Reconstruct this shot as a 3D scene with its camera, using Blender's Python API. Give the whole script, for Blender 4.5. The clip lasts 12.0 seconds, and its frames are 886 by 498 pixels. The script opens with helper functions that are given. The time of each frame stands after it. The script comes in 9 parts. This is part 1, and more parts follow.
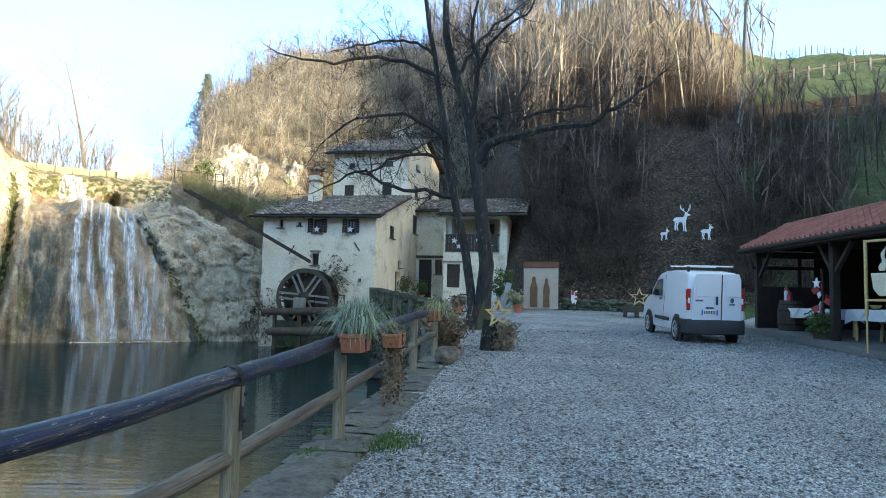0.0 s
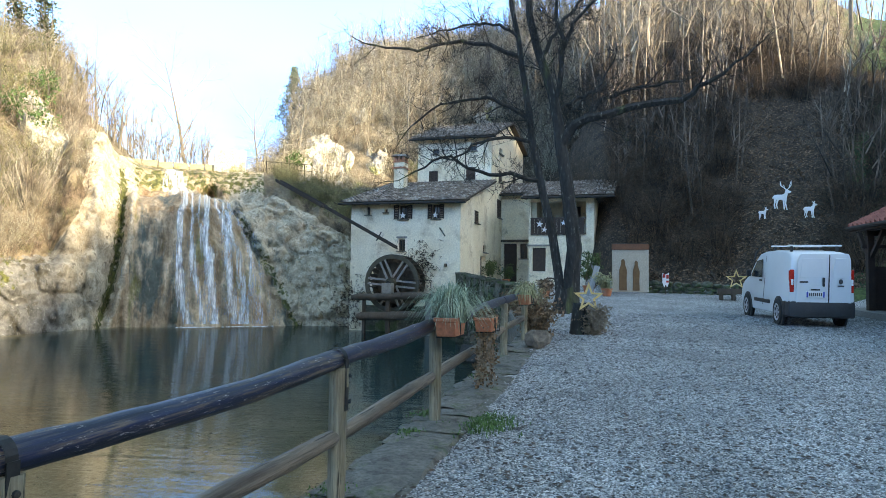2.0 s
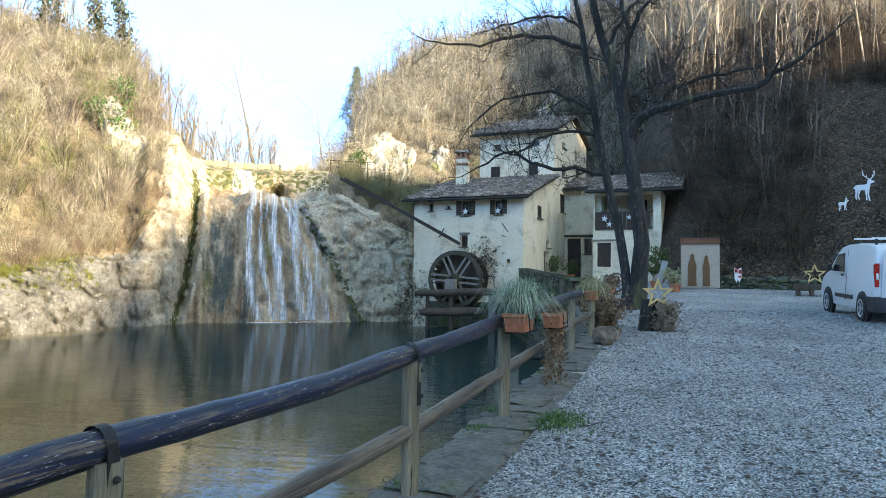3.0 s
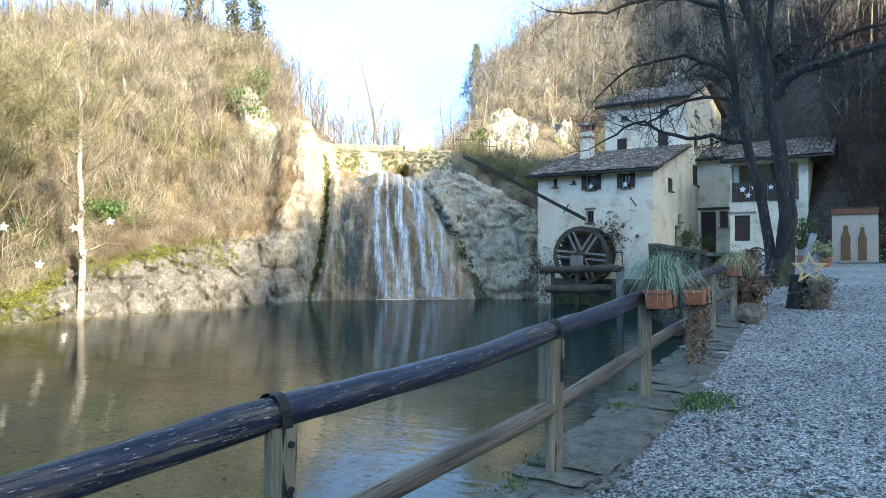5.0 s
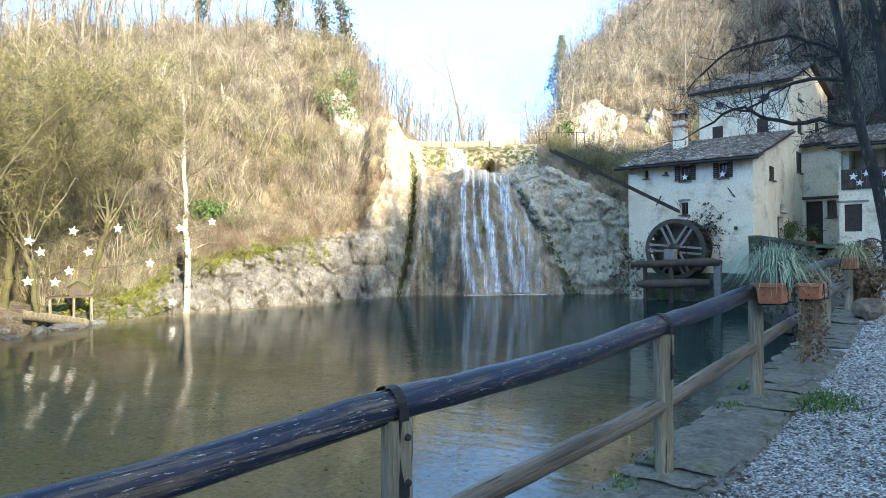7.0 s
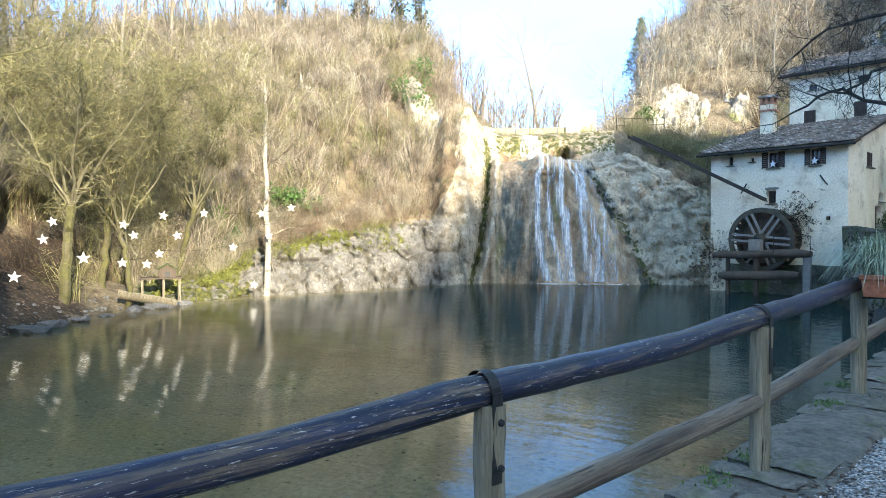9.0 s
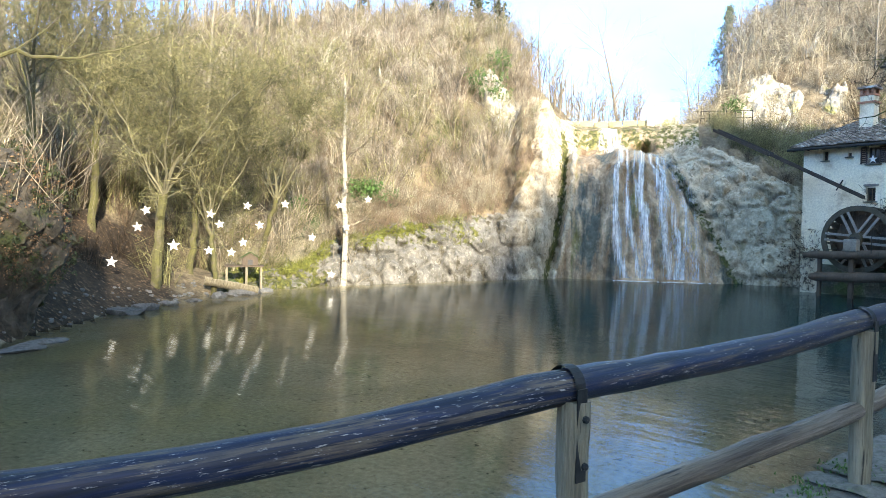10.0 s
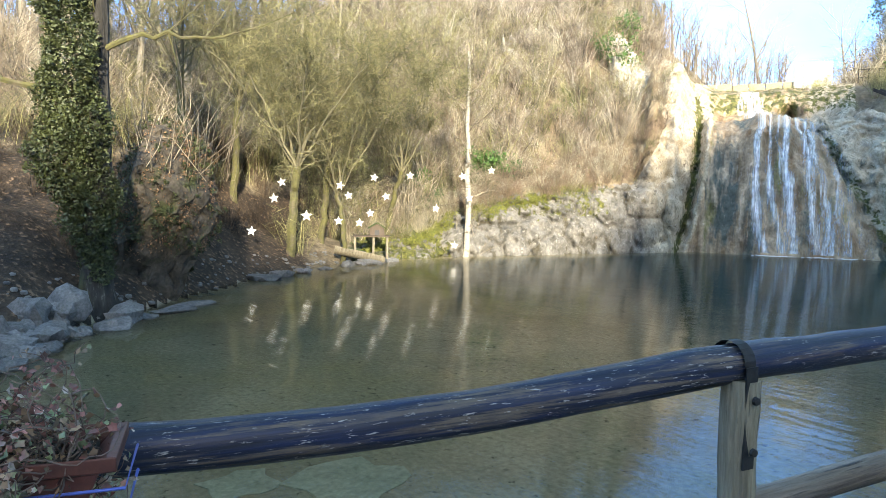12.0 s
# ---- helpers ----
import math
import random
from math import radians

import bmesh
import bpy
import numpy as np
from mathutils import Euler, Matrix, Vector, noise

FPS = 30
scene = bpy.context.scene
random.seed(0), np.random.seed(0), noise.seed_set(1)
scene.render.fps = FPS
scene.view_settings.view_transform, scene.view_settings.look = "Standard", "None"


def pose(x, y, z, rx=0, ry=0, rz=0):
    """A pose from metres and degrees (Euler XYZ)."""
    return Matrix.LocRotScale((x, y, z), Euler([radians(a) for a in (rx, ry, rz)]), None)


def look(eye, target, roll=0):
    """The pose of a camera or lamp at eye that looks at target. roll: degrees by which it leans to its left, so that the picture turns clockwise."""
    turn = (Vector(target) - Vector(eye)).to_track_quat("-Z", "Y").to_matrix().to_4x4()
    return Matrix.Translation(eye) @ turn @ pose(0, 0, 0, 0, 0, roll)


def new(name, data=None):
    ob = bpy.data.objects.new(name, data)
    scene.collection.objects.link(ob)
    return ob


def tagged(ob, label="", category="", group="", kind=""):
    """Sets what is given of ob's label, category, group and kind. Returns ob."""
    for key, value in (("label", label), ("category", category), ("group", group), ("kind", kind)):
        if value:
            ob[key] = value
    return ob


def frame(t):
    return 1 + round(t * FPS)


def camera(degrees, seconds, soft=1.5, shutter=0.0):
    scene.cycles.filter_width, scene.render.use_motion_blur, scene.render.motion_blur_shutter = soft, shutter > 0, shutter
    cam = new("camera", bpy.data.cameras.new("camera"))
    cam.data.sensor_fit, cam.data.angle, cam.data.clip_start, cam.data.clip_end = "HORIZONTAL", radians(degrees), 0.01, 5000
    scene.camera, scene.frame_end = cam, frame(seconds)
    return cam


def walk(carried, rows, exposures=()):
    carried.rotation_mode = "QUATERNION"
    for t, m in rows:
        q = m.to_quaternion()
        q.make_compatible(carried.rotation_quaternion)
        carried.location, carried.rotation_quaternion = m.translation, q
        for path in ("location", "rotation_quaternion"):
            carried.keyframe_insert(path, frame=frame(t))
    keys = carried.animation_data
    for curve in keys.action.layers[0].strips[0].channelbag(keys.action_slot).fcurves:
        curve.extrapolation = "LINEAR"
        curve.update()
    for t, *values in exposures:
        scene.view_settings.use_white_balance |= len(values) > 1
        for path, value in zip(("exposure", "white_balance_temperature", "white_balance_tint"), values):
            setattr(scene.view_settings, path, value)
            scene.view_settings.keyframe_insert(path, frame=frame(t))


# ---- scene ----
cam = camera(66.75, 12.0, soft=0.5)
# seconds, x, y, z, tilt, lean, heading
PATH = [
    (0.0, 0.000, 0.000, 1.600, 94.45, -1.34, 0.11), (0.5, -0.013, -0.008, 1.599, 94.26, -1.73, 2.06),
    (1.0, -0.032, -0.014, 1.597, 93.70, -2.13, 3.14), (1.5, -0.056, -0.018, 1.595, 93.35, -1.86, 5.38),
    (2.0, -0.083, -0.021, 1.592, 93.01, -0.82, 7.26), (2.5, -0.112, -0.023, 1.590, 92.76, -0.33, 10.01),
    (3.0, -0.143, -0.024, 1.587, 92.61, -0.65, 12.51), (5.0, -0.267, -0.030, 1.575, 90.62, -0.09, 22.86),
    (5.5, -0.295, -0.032, 1.573, 90.49, -0.01, 24.94), (6.0, -0.323, -0.035, 1.570, 90.45, 0.33, 27.00),
    (6.5, -0.348, -0.039, 1.567, 90.38, 0.58, 28.72), (7.0, -0.373, -0.043, 1.564, 90.30, 0.53, 30.11),
    (9.0, -0.464, -0.058, 1.548, 89.27, -0.13, 36.19), (9.5, -0.488, -0.061, 1.542, 89.04, -0.47, 39.23),
    (10.0, -0.514, -0.061, 1.536, 88.66, -1.13, 42.45), (10.5, -0.543, -0.060, 1.528, 88.06, -1.53, 45.50),
    (11.0, -0.577, -0.056, 1.519, 87.58, -1.72, 47.75), (11.5, -0.616, -0.048, 1.509, 86.92, -1.34, 49.92),
    (12.0, -0.662, -0.037, 1.496, 86.09, -1.13, 52.72)]
walk(cam, [(t, pose(x, y, z, a, b, c)) for t, x, y, z, a, b, c in PATH],
     exposures=[(t, e, k, 4.0) for t, e, k in ((0.0, 2.08, 9300), (3.0, 2.17, 9100), (5.0, 2.24, 8250), (9.0, 2.26, 8050), (12.0, 2.20, 8100))])

# ---- light ----
SUN_TURN, SUN_UP = 118.0, 17.0          # clockwise from +y, and above the horizon
sky_world = bpy.data.worlds.new("sky")
scene.world = sky_world
sky_world.use_nodes = True
wn = sky_world.node_tree.nodes
sky = wn.new("ShaderNodeTexSky")
sky.sky_type, sky.sun_disc = "NISHITA", False
sky.sun_elevation, sky.sun_rotation = radians(SUN_UP), radians(SUN_TURN)
sky.air_density, sky.dust_density, sky.ozone_density = 1.2, 1.2, 2.2
wl = sky_world.node_tree.links
# thin white cloud over the whole sky
way_in = wn.new("ShaderNodeTexCoord")
cloud_map = wn.new("ShaderNodeMapping")
cloud_map.inputs["Scale"].default_value = (1.0, 1.0, 2.2)
wl.new(way_in.outputs["Generated"], cloud_map.inputs[0])
cloud = wn.new("ShaderNodeTexNoise")
cloud.inputs["Scale"].default_value, cloud.inputs["Detail"].default_value = 2.2, 7
wl.new(cloud_map.outputs[0], cloud.inputs["Vector"])
cover = wn.new("ShaderNodeMapRange")
cover.inputs[1].default_value, cover.inputs[2].default_value = 0.40, 0.82
# cloud lies denser towards the horizon, as seen from below
parts_of_way = wn.new("ShaderNodeSeparateXYZ")
wl.new(way_in.outputs["Generated"], parts_of_way.inputs[0])
lower = wn.new("ShaderNodeMapRange")
lower.inputs[1].default_value, lower.inputs[2].default_value, lower.inputs[3].default_value, lower.inputs[4].default_value = 0.36, 0.52, 0.27, -0.32
wl.new(parts_of_way.outputs[2], lower.inputs[0])
denser = wn.new("ShaderNodeMath")
wl.new(cloud.outputs[0], denser.inputs[0])
wl.new(lower.outputs[0], denser.inputs[1])
wl.new(denser.outputs[0], cover.inputs[0])
veil = wn.new("ShaderNodeMix")
veil.data_type = "RGBA"
veil.inputs[7].default_value = (1.05, 3.0, 8.6, 1)
wl.new(cover.outputs[0], veil.inputs[0])
deeper = wn.new("ShaderNodeHueSaturation")
deeper.inputs["Saturation"].default_value, deeper.inputs["Value"].default_value = 1.18, 1.0
wl.new(sky.outputs[0], deeper.inputs["Color"])
wl.new(deeper.outputs[0], veil.inputs[6])
wl.new(veil.outputs[2], wn["Background"].inputs[0])
wn["Background"].inputs[1].default_value = 0.15
sun_data = bpy.data.lights.new("sun", "SUN")
sun_data.energy, sun_data.angle, sun_data.color = 3.1, radians(1.6), (1.0, 0.945, 0.87)
sun = new("sun", sun_data)
sun_way = Vector((math.sin(radians(SUN_TURN)) * math.cos(radians(SUN_UP)), math.cos(radians(SUN_TURN)) * math.cos(radians(SUN_UP)), math.sin(radians(SUN_UP))))
sun.matrix_world = look(sun_way * 200, (0, 0, 0))

# ---- tools for building ----


def box(sx, sy, sz, x=0, y=0, z=0, turn=None):
    """A box whose base centre is at x, y, z."""
    v = np.array([(a * sx / 2, b * sy / 2, c * sz) for c in (0, 1) for a, b in ((-1, -1), (1, -1), (1, 1), (-1, 1))], float)
    if turn is not None:
        v = v @ np.array(Euler([radians(q) for q in turn]).to_matrix()).T
    return v + (x, y, z), [(3, 2, 1, 0), (4, 5, 6, 7), (0, 1, 5, 4), (1, 2, 6, 5), (2, 3, 7, 6), (3, 0, 4, 7)]


def bar(a, b, w, h=None):
    """A squared bar from a to b."""
    a, b = Vector(a), Vector(b)
    v, f = box(w, h or w, (b - a).length)
    m = np.array((b - a).to_track_quat("Z", "Y").to_matrix())
    return v @ m.T + np.array(a), f


def tube(points, radii, sides=8, caps=True):
    """A round, tapered tube along points."""
    p = np.array(points, float)
    n = len(p)
    r = np.broadcast_to(np.array(radii, float), (n,))
    d = np.gradient(p, axis=0)
    d /= np.linalg.norm(d, axis=1)[:, None] + 1e-12
    ref = np.array((0.0, 0.0, 1.0)) if abs(d[0, 2]) < 0.9 else np.array((1.0, 0.0, 0.0))
    u = np.cross(d, ref)
    u /= np.linalg.norm(u, axis=1)[:, None] + 1e-12
    w = np.cross(d, u)
    a = np.arange(sides) * 2 * math.pi / sides
    v = p[:, None] + r[:, None, None] * (np.cos(a)[None, :, None] * u[:, None] + np.sin(a)[None, :, None] * w[:, None])
    f = [(i * sides + j, i * sides + (j + 1) % sides, (i + 1) * sides + (j + 1) % sides, (i + 1) * sides + j) for i in range(n - 1) for j in range(sides)]
    if caps:
        f += [tuple(range(sides)), tuple((n - 1) * sides + j for j in reversed(range(sides)))]
    return v.reshape(-1, 3), f


def ring(rows, close=False):
    """A skin over rows of points."""
    rows = np.array(rows, float)
    n, m = rows.shape[:2]
    f = [(i * m + j, i * m + (j + 1) % m, (i + 1) * m + (j + 1) % m, (i + 1) * m + j) for i in range(n - 1) for j in range(m if close else m - 1)]
    return rows.reshape(-1, 3), f


def lathe(profile, sides=20):
    """Turned about z from (radius, height) pairs."""
    a = np.arange(sides) * 2 * math.pi / sides
    return ring([[(r * math.cos(q), r * math.sin(q), z) for q in a] for r, z in profile], True)


def slab(outline, thick, axis="y"):
    """A flat outline with thickness: (a, b) pairs in x-z (axis y) or x-y (axis z)."""
    n = len(outline)
    if axis == "y":
        v = [(a, 0, b) for a, b in outline] + [(a, thick, b) for a, b in outline]
    else:
        v = [(a, b, 0) for a, b in outline] + [(a, b, thick) for a, b in outline]
    f = [tuple(range(n)), tuple(reversed(range(n, 2 * n)))] + [(i, i + n, (i + 1) % n + n, (i + 1) % n) for i in range(n)]
    return np.array(v, float), f


def joined(*pieces):
    vs, fs, k = [], [], 0
    for v, f in pieces:
        vs.append(np.asarray(v, float))
        fs += [tuple(i + k for i in q) for q in f]
        k += len(v)
    return np.concatenate(vs), fs


def moved(g, m):
    v = np.asarray(g[0])
    mm = np.array(m)
    return v @ mm[:3, :3].T + mm[:3, 3], g[1]


def part(name, g, material, parent=None, label="", smooth=False, bevel=0.0, m=None):
    """Links a mesh made of verts and faces as one object under a thing or part."""
    data = bpy.data.meshes.new(name)
    data.from_pydata(np.asarray(g[0]).tolist(), [], g[1])
    bm = bmesh.new()
    bm.from_mesh(data)
    if bevel:
        bmesh.ops.bevel(bm, geom=[e for e in bm.edges if len(e.link_faces) == 2 and e.calc_face_angle(0) > 0.5], offset=bevel, segments=2, profile=0.5, affect="EDGES", clamp_overlap=True)
    bmesh.ops.recalc_face_normals(bm, faces=bm.faces)
    bm.to_mesh(data)
    bm.free()
    if smooth:
        data.polygons.foreach_set("use_smooth", [True] * len(data.polygons))
        data.set_sharp_from_angle(angle=radians(40))
    data.materials.append(material)
    ob = new(name, data)
    if parent is not None:
        ob.parent = parent
    if m is not None:
        ob.matrix_basis = m
    return tagged(ob, label)


def raw(name, v, f, material, smooth=False, parent=None):
    """A large mesh straight from arrays of verts and of equal-sided faces."""
    v, f = np.asarray(v, np.float32), np.asarray(f, np.int32)
    data = bpy.data.meshes.new(name)
    k = f.shape[1]
    data.vertices.add(len(v))
    data.vertices.foreach_set("co", v.ravel())
    data.loops.add(f.size)
    data.loops.foreach_set("vertex_index", f.ravel())
    data.polygons.add(len(f))
    data.polygons.foreach_set("loop_start", np.arange(0, f.size, k, dtype=np.int32))
    data.polygons.foreach_set("loop_total", np.full(len(f), k, dtype=np.int32))
    data.update(calc_edges=True)
    if smooth:
        data.polygons.foreach_set("use_smooth", np.ones(len(f), bool))
    data.materials.append(material)
    ob = new(name, data)
    if parent is not None:
        ob.parent = parent
    return ob


def thing(name, m, label, category, group="", kind=""):
    ob = new(name)
    ob.empty_display_size = 0.2
    ob.matrix_basis = m
    return tagged(ob, label, category, group, kind)


def wobble(g, amount, scale, seed=0):
    """Uneven surface: each vertex shifted by smooth noise."""
    v = np.array(g[0], float)
    for i, p in enumerate(v):
        v[i] += np.array(noise.noise_vector(Vector(p * scale) + Vector((seed * 7.3, seed * 3.1, 0)))) * amount
    return v, g[1]


# ---- materials ----
def material(name, first, second, size=2.0, rough=0.8, bump=0.3, fine=30.0, metal=0.0, third=None, third_at=0.6, third_size=0.7,
             stretch=(1, 1, 1), spread=0.25, depth=0.01, per_piece=0.0, world_space=False, vary=0.28, fourth=None, fourth_at=0.6, fourth_size=1.0):
    """A surface of two colours mingled at a large and a fine scale, a third in patches, and fine relief."""
    m = bpy.data.materials.new(name)
    m.use_nodes = True
    nt = m.node_tree
    N, L = nt.nodes, nt.links
    b = N["Principled BSDF"]
    tc = N.new("ShaderNodeTexCoord")
    mp = N.new("ShaderNodeMapping")
    mp.inputs["Scale"].default_value = stretch
    if world_space:
        geo = N.new("ShaderNodeNewGeometry")
        L.new(geo.outputs["Position"], mp.inputs[0])
    else:
        L.new(tc.outputs["Object"], mp.inputs[0])

    def nz(scale, detail=6.0, rougher=0.6):
        n = N.new("ShaderNodeTexNoise")
        n.inputs["Scale"].default_value, n.inputs["Detail"].default_value, n.inputs["Roughness"].default_value = scale, detail, rougher
        L.new(mp.outputs[0], n.inputs["Vector"])
        return n

    def rampf(src, lo, hi):
        r = N.new("ShaderNodeMapRange")
        r.inputs[1].default_value, r.inputs[2].default_value = lo, hi
        L.new(src, r.inputs[0])
        return r.outputs[0]

    def mix(fac, a, c):
        x = N.new("ShaderNodeMix")
        x.data_type = "RGBA"
        for sock, val in ((x.inputs[0], fac), (x.inputs[6], a), (x.inputs[7], c)):
            if isinstance(val, (tuple, list)):
                sock.default_value = (*val, 1)
            elif isinstance(val, float):
                sock.default_value = val
            else:
                L.new(val, sock)
        return x.outputs[2]

    big, small = nz(size), nz(fine, 4.0)
    col = mix(rampf(big.outputs[0], 0.5 - spread, 0.5 + spread), first, second)
    if third is not None:
        col = mix(rampf(nz(third_size, 8.0, 0.65).outputs[0], third_at - 0.05, third_at + 0.08), col, third)
    if fourth is not None:
        col = mix(rampf(nz(fourth_size, 8.0, 0.65).outputs[0], fourth_at - 0.04, fourth_at + 0.06), col, fourth)
    hsv = N.new("ShaderNodeHueSaturation")
    L.new(col, hsv.inputs["Color"])
    val = rampf(small.outputs[0], 0.25, 0.75)
    vr = N.new("ShaderNodeMapRange")
    vr.inputs[3].default_value, vr.inputs[4].default_value = 1 - vary, 1 + vary
    L.new(val, vr.inputs[0])
    L.new(vr.outputs[0], hsv.inputs["Value"])
    col = hsv.outputs[0]
    if per_piece:
        geo2, info = N.new("ShaderNodeNewGeometry"), N.new("ShaderNodeObjectInfo")
        add = N.new("ShaderNodeMath")
        L.new(geo2.outputs["Random Per Island"], add.inputs[0])
        L.new(info.outputs["Random"], add.inputs[1])
        fr = N.new("ShaderNodeMath")
        fr.operation = "FRACT"
        L.new(add.outputs[0], fr.inputs[0])
        pv = N.new("ShaderNodeMapRange")
        pv.inputs[3].default_value, pv.inputs[4].default_value = 1 - per_piece, 1 + per_piece
        L.new(fr.outputs[0], pv.inputs[0])
        h2 = N.new("ShaderNodeHueSaturation")
        L.new(col, h2.inputs["Color"])
        L.new(pv.outputs[0], h2.inputs["Value"])
        col = h2.outputs[0]
    L.new(col, b.inputs["Base Color"])
    b.inputs["Roughness"].default_value, b.inputs["Metallic"].default_value = rough, metal
    if bump:
        bp = N.new("ShaderNodeBump")
        bp.inputs["Strength"].default_value, bp.inputs["Distance"].default_value = bump, depth
        L.new(small.outputs[0], bp.inputs["Height"])
        L.new(bp.outputs[0], b.inputs["Normal"])
    return m


M = {}
def gravel_material():
    """Packed pale chips, each a cell of its own grey, with damp darker drifts."""
    m = bpy.data.materials.new("gravel")
    m.use_nodes = True
    N, L = m.node_tree.nodes, m.node_tree.links
    b = N["Principled BSDF"]
    geo = N.new("ShaderNodeNewGeometry")
    vo = N.new("ShaderNodeTexVoronoi")
    vo.inputs["Scale"].default_value = 70
    L.new(geo.outputs["Position"], vo.inputs["Vector"])
    ramp = N.new("ShaderNodeValToRGB")
    el = ramp.color_ramp.elements
    el[0].position, el[0].color = 0.12, (0.016, 0.017, 0.020, 1)
    el[1].position, el[1].color = 0.92, (0.70, 0.70, 0.70, 1)
    mid = el.new(0.45)
    mid.color = (0.23, 0.235, 0.24, 1)
    L.new(vo.outputs["Color"], ramp.inputs[0])
    big = N.new("ShaderNodeTexNoise")
    big.inputs["Scale"].default_value, big.inputs["Detail"].default_value = 0.55, 8
    L.new(geo.outputs["Position"], big.inputs["Vector"])
    r = N.new("ShaderNodeMapRange")
    r.inputs[1].default_value, r.inputs[2].default_value, r.inputs[3].default_value, r.inputs[4].default_value = 0.35, 0.65, 0.72, 1.15
    L.new(big.outputs[0], r.inputs[0])
    h = N.new("ShaderNodeHueSaturation")
    L.new(ramp.outputs[0], h.inputs["Color"])
    L.new(r.outputs[0], h.inputs["Value"])
    L.new(h.outputs[0], b.inputs["Base Color"])
    b.inputs["Roughness"].default_value = 0.85
    bp = N.new("ShaderNodeBump")
    bp.inputs["Strength"].default_value, bp.inputs["Distance"].default_value = 0.9, 0.015
    bp.invert = True
    L.new(vo.outputs["Distance"], bp.inputs["Height"])
    L.new(bp.outputs[0], b.inputs["Normal"])
    return m


def hillside_material():
    """Dry tan grass, brown leaf litter darkened for the shaded slopes and green turf, by how much of each covers the
    ground.
    """
    m = bpy.data.materials.new("hillside")
    m.use_nodes = True
    N, L = m.node_tree.nodes, m.node_tree.links
    b = N["Principled BSDF"]
    geo = N.new("ShaderNodeNewGeometry")

    def nz(scale):
        n = N.new("ShaderNodeTexNoise")
        n.inputs["Scale"].default_value, n.inputs["Detail"].default_value = scale, 8
        L.new(geo.outputs["Position"], n.inputs["Vector"])
        return n.outputs[0]

    def mix(fac, a, c):
        x = N.new("ShaderNodeMix")
        x.data_type = "RGBA"
        L.new(fac, x.inputs[0])
        for sock, val in ((x.inputs[6], a), (x.inputs[7], c)):
            if isinstance(val, tuple):
                sock.default_value = (*val, 1)
            else:
                L.new(val, sock)
        return x.outputs[2]

    def cut(src, lo, hi):
        r = N.new("ShaderNodeMapRange")
        r.inputs[1].default_value, r.inputs[2].default_value = lo, hi
        L.new(src, r.inputs[0])
        return r.outputs[0]

    def cover(name):
        a = N.new("ShaderNodeAttribute")
        a.attribute_name = name
        s = N.new("ShaderNodeMath")
        L.new(a.outputs["Fac"], s.inputs[0])
        L.new(nz(0.9), s.inputs[1])
        return cut(s.outputs[0], 0.85, 1.15)

    fine, mid, big = nz(9.0), nz(1.6), nz(0.25)
    dry = mix(cut(mid, 0.35, 0.65), (0.11, 0.084, 0.056), (0.27, 0.22, 0.15))
    dry = mix(cut(big, 0.56, 0.66), dry, (0.12, 0.135, 0.05))
    # litter tones are lowered to carry the shade of slope and hollow
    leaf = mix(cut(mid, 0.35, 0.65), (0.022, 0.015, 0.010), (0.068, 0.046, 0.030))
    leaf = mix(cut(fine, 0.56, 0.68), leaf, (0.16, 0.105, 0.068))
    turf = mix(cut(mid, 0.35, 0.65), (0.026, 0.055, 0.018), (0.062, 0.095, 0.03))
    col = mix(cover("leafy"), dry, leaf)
    col = mix(cover("grassy"), col, turf)
    h = N.new("ShaderNodeHueSaturation")
    v = N.new("ShaderNodeMapRange")
    v.inputs[1].default_value, v.inputs[2].default_value, v.inputs[3].default_value, v.inputs[4].default_value = 0.3, 0.7, 0.6, 1.4
    L.new(fine, v.inputs[0])
    L.new(v.outputs[0], h.inputs["Value"])
    L.new(col, h.inputs["Color"])
    L.new(h.outputs[0], b.inputs["Base Color"])
    b.inputs["Roughness"].default_value = 0.95
    bp = N.new("ShaderNodeBump")
    bp.inputs["Strength"].default_value, bp.inputs["Distance"].default_value = 0.9, 0.12
    L.new(fine, bp.inputs["Height"])
    L.new(bp.outputs[0], b.inputs["Normal"])
    return m


M["gravel"] = gravel_material()
M["hillside"] = hillside_material()
M["stone_chip"] = material("stone_chip", (0.17, 0.172, 0.175), (0.46, 0.455, 0.45), 3, 0.9, 0.3, 40, per_piece=0.5)
M["bed"] = material("bed", (0.19, 0.165, 0.125), (0.36, 0.32, 0.25), 0.6, 0.9, 0.6, 15, vary=0.32, third=(0.30, 0.26, 0.17), third_at=0.58, third_size=0.35, fourth=(0.05, 0.042, 0.03), fourth_at=0.63, fourth_size=9)
M["sunk_slab"] = material("sunk_slab", (0.26, 0.275, 0.225), (0.38, 0.385, 0.32), 1.2, 0.9, 0.4, 18, vary=0.3)
M["potting_soil"] = material("potting_soil", (0.014, 0.010, 0.008), (0.05, 0.038, 0.028), 30, 0.95, 1.0, 60, vary=0.5)
M["litter"] = material("litter", (0.035, 0.025, 0.017), (0.065, 0.045, 0.03), 0.5, 0.95, 0.9, 8, third=(0.05, 0.06, 0.022), third_at=0.6, third_size=0.13, depth=0.08)
M["meadow"] = material("meadow", (0.045, 0.075, 0.024), (0.075, 0.105, 0.038), 0.2, 0.95, 0.6, 9, third=(0.15, 0.14, 0.06), third_at=0.62, depth=0.05)
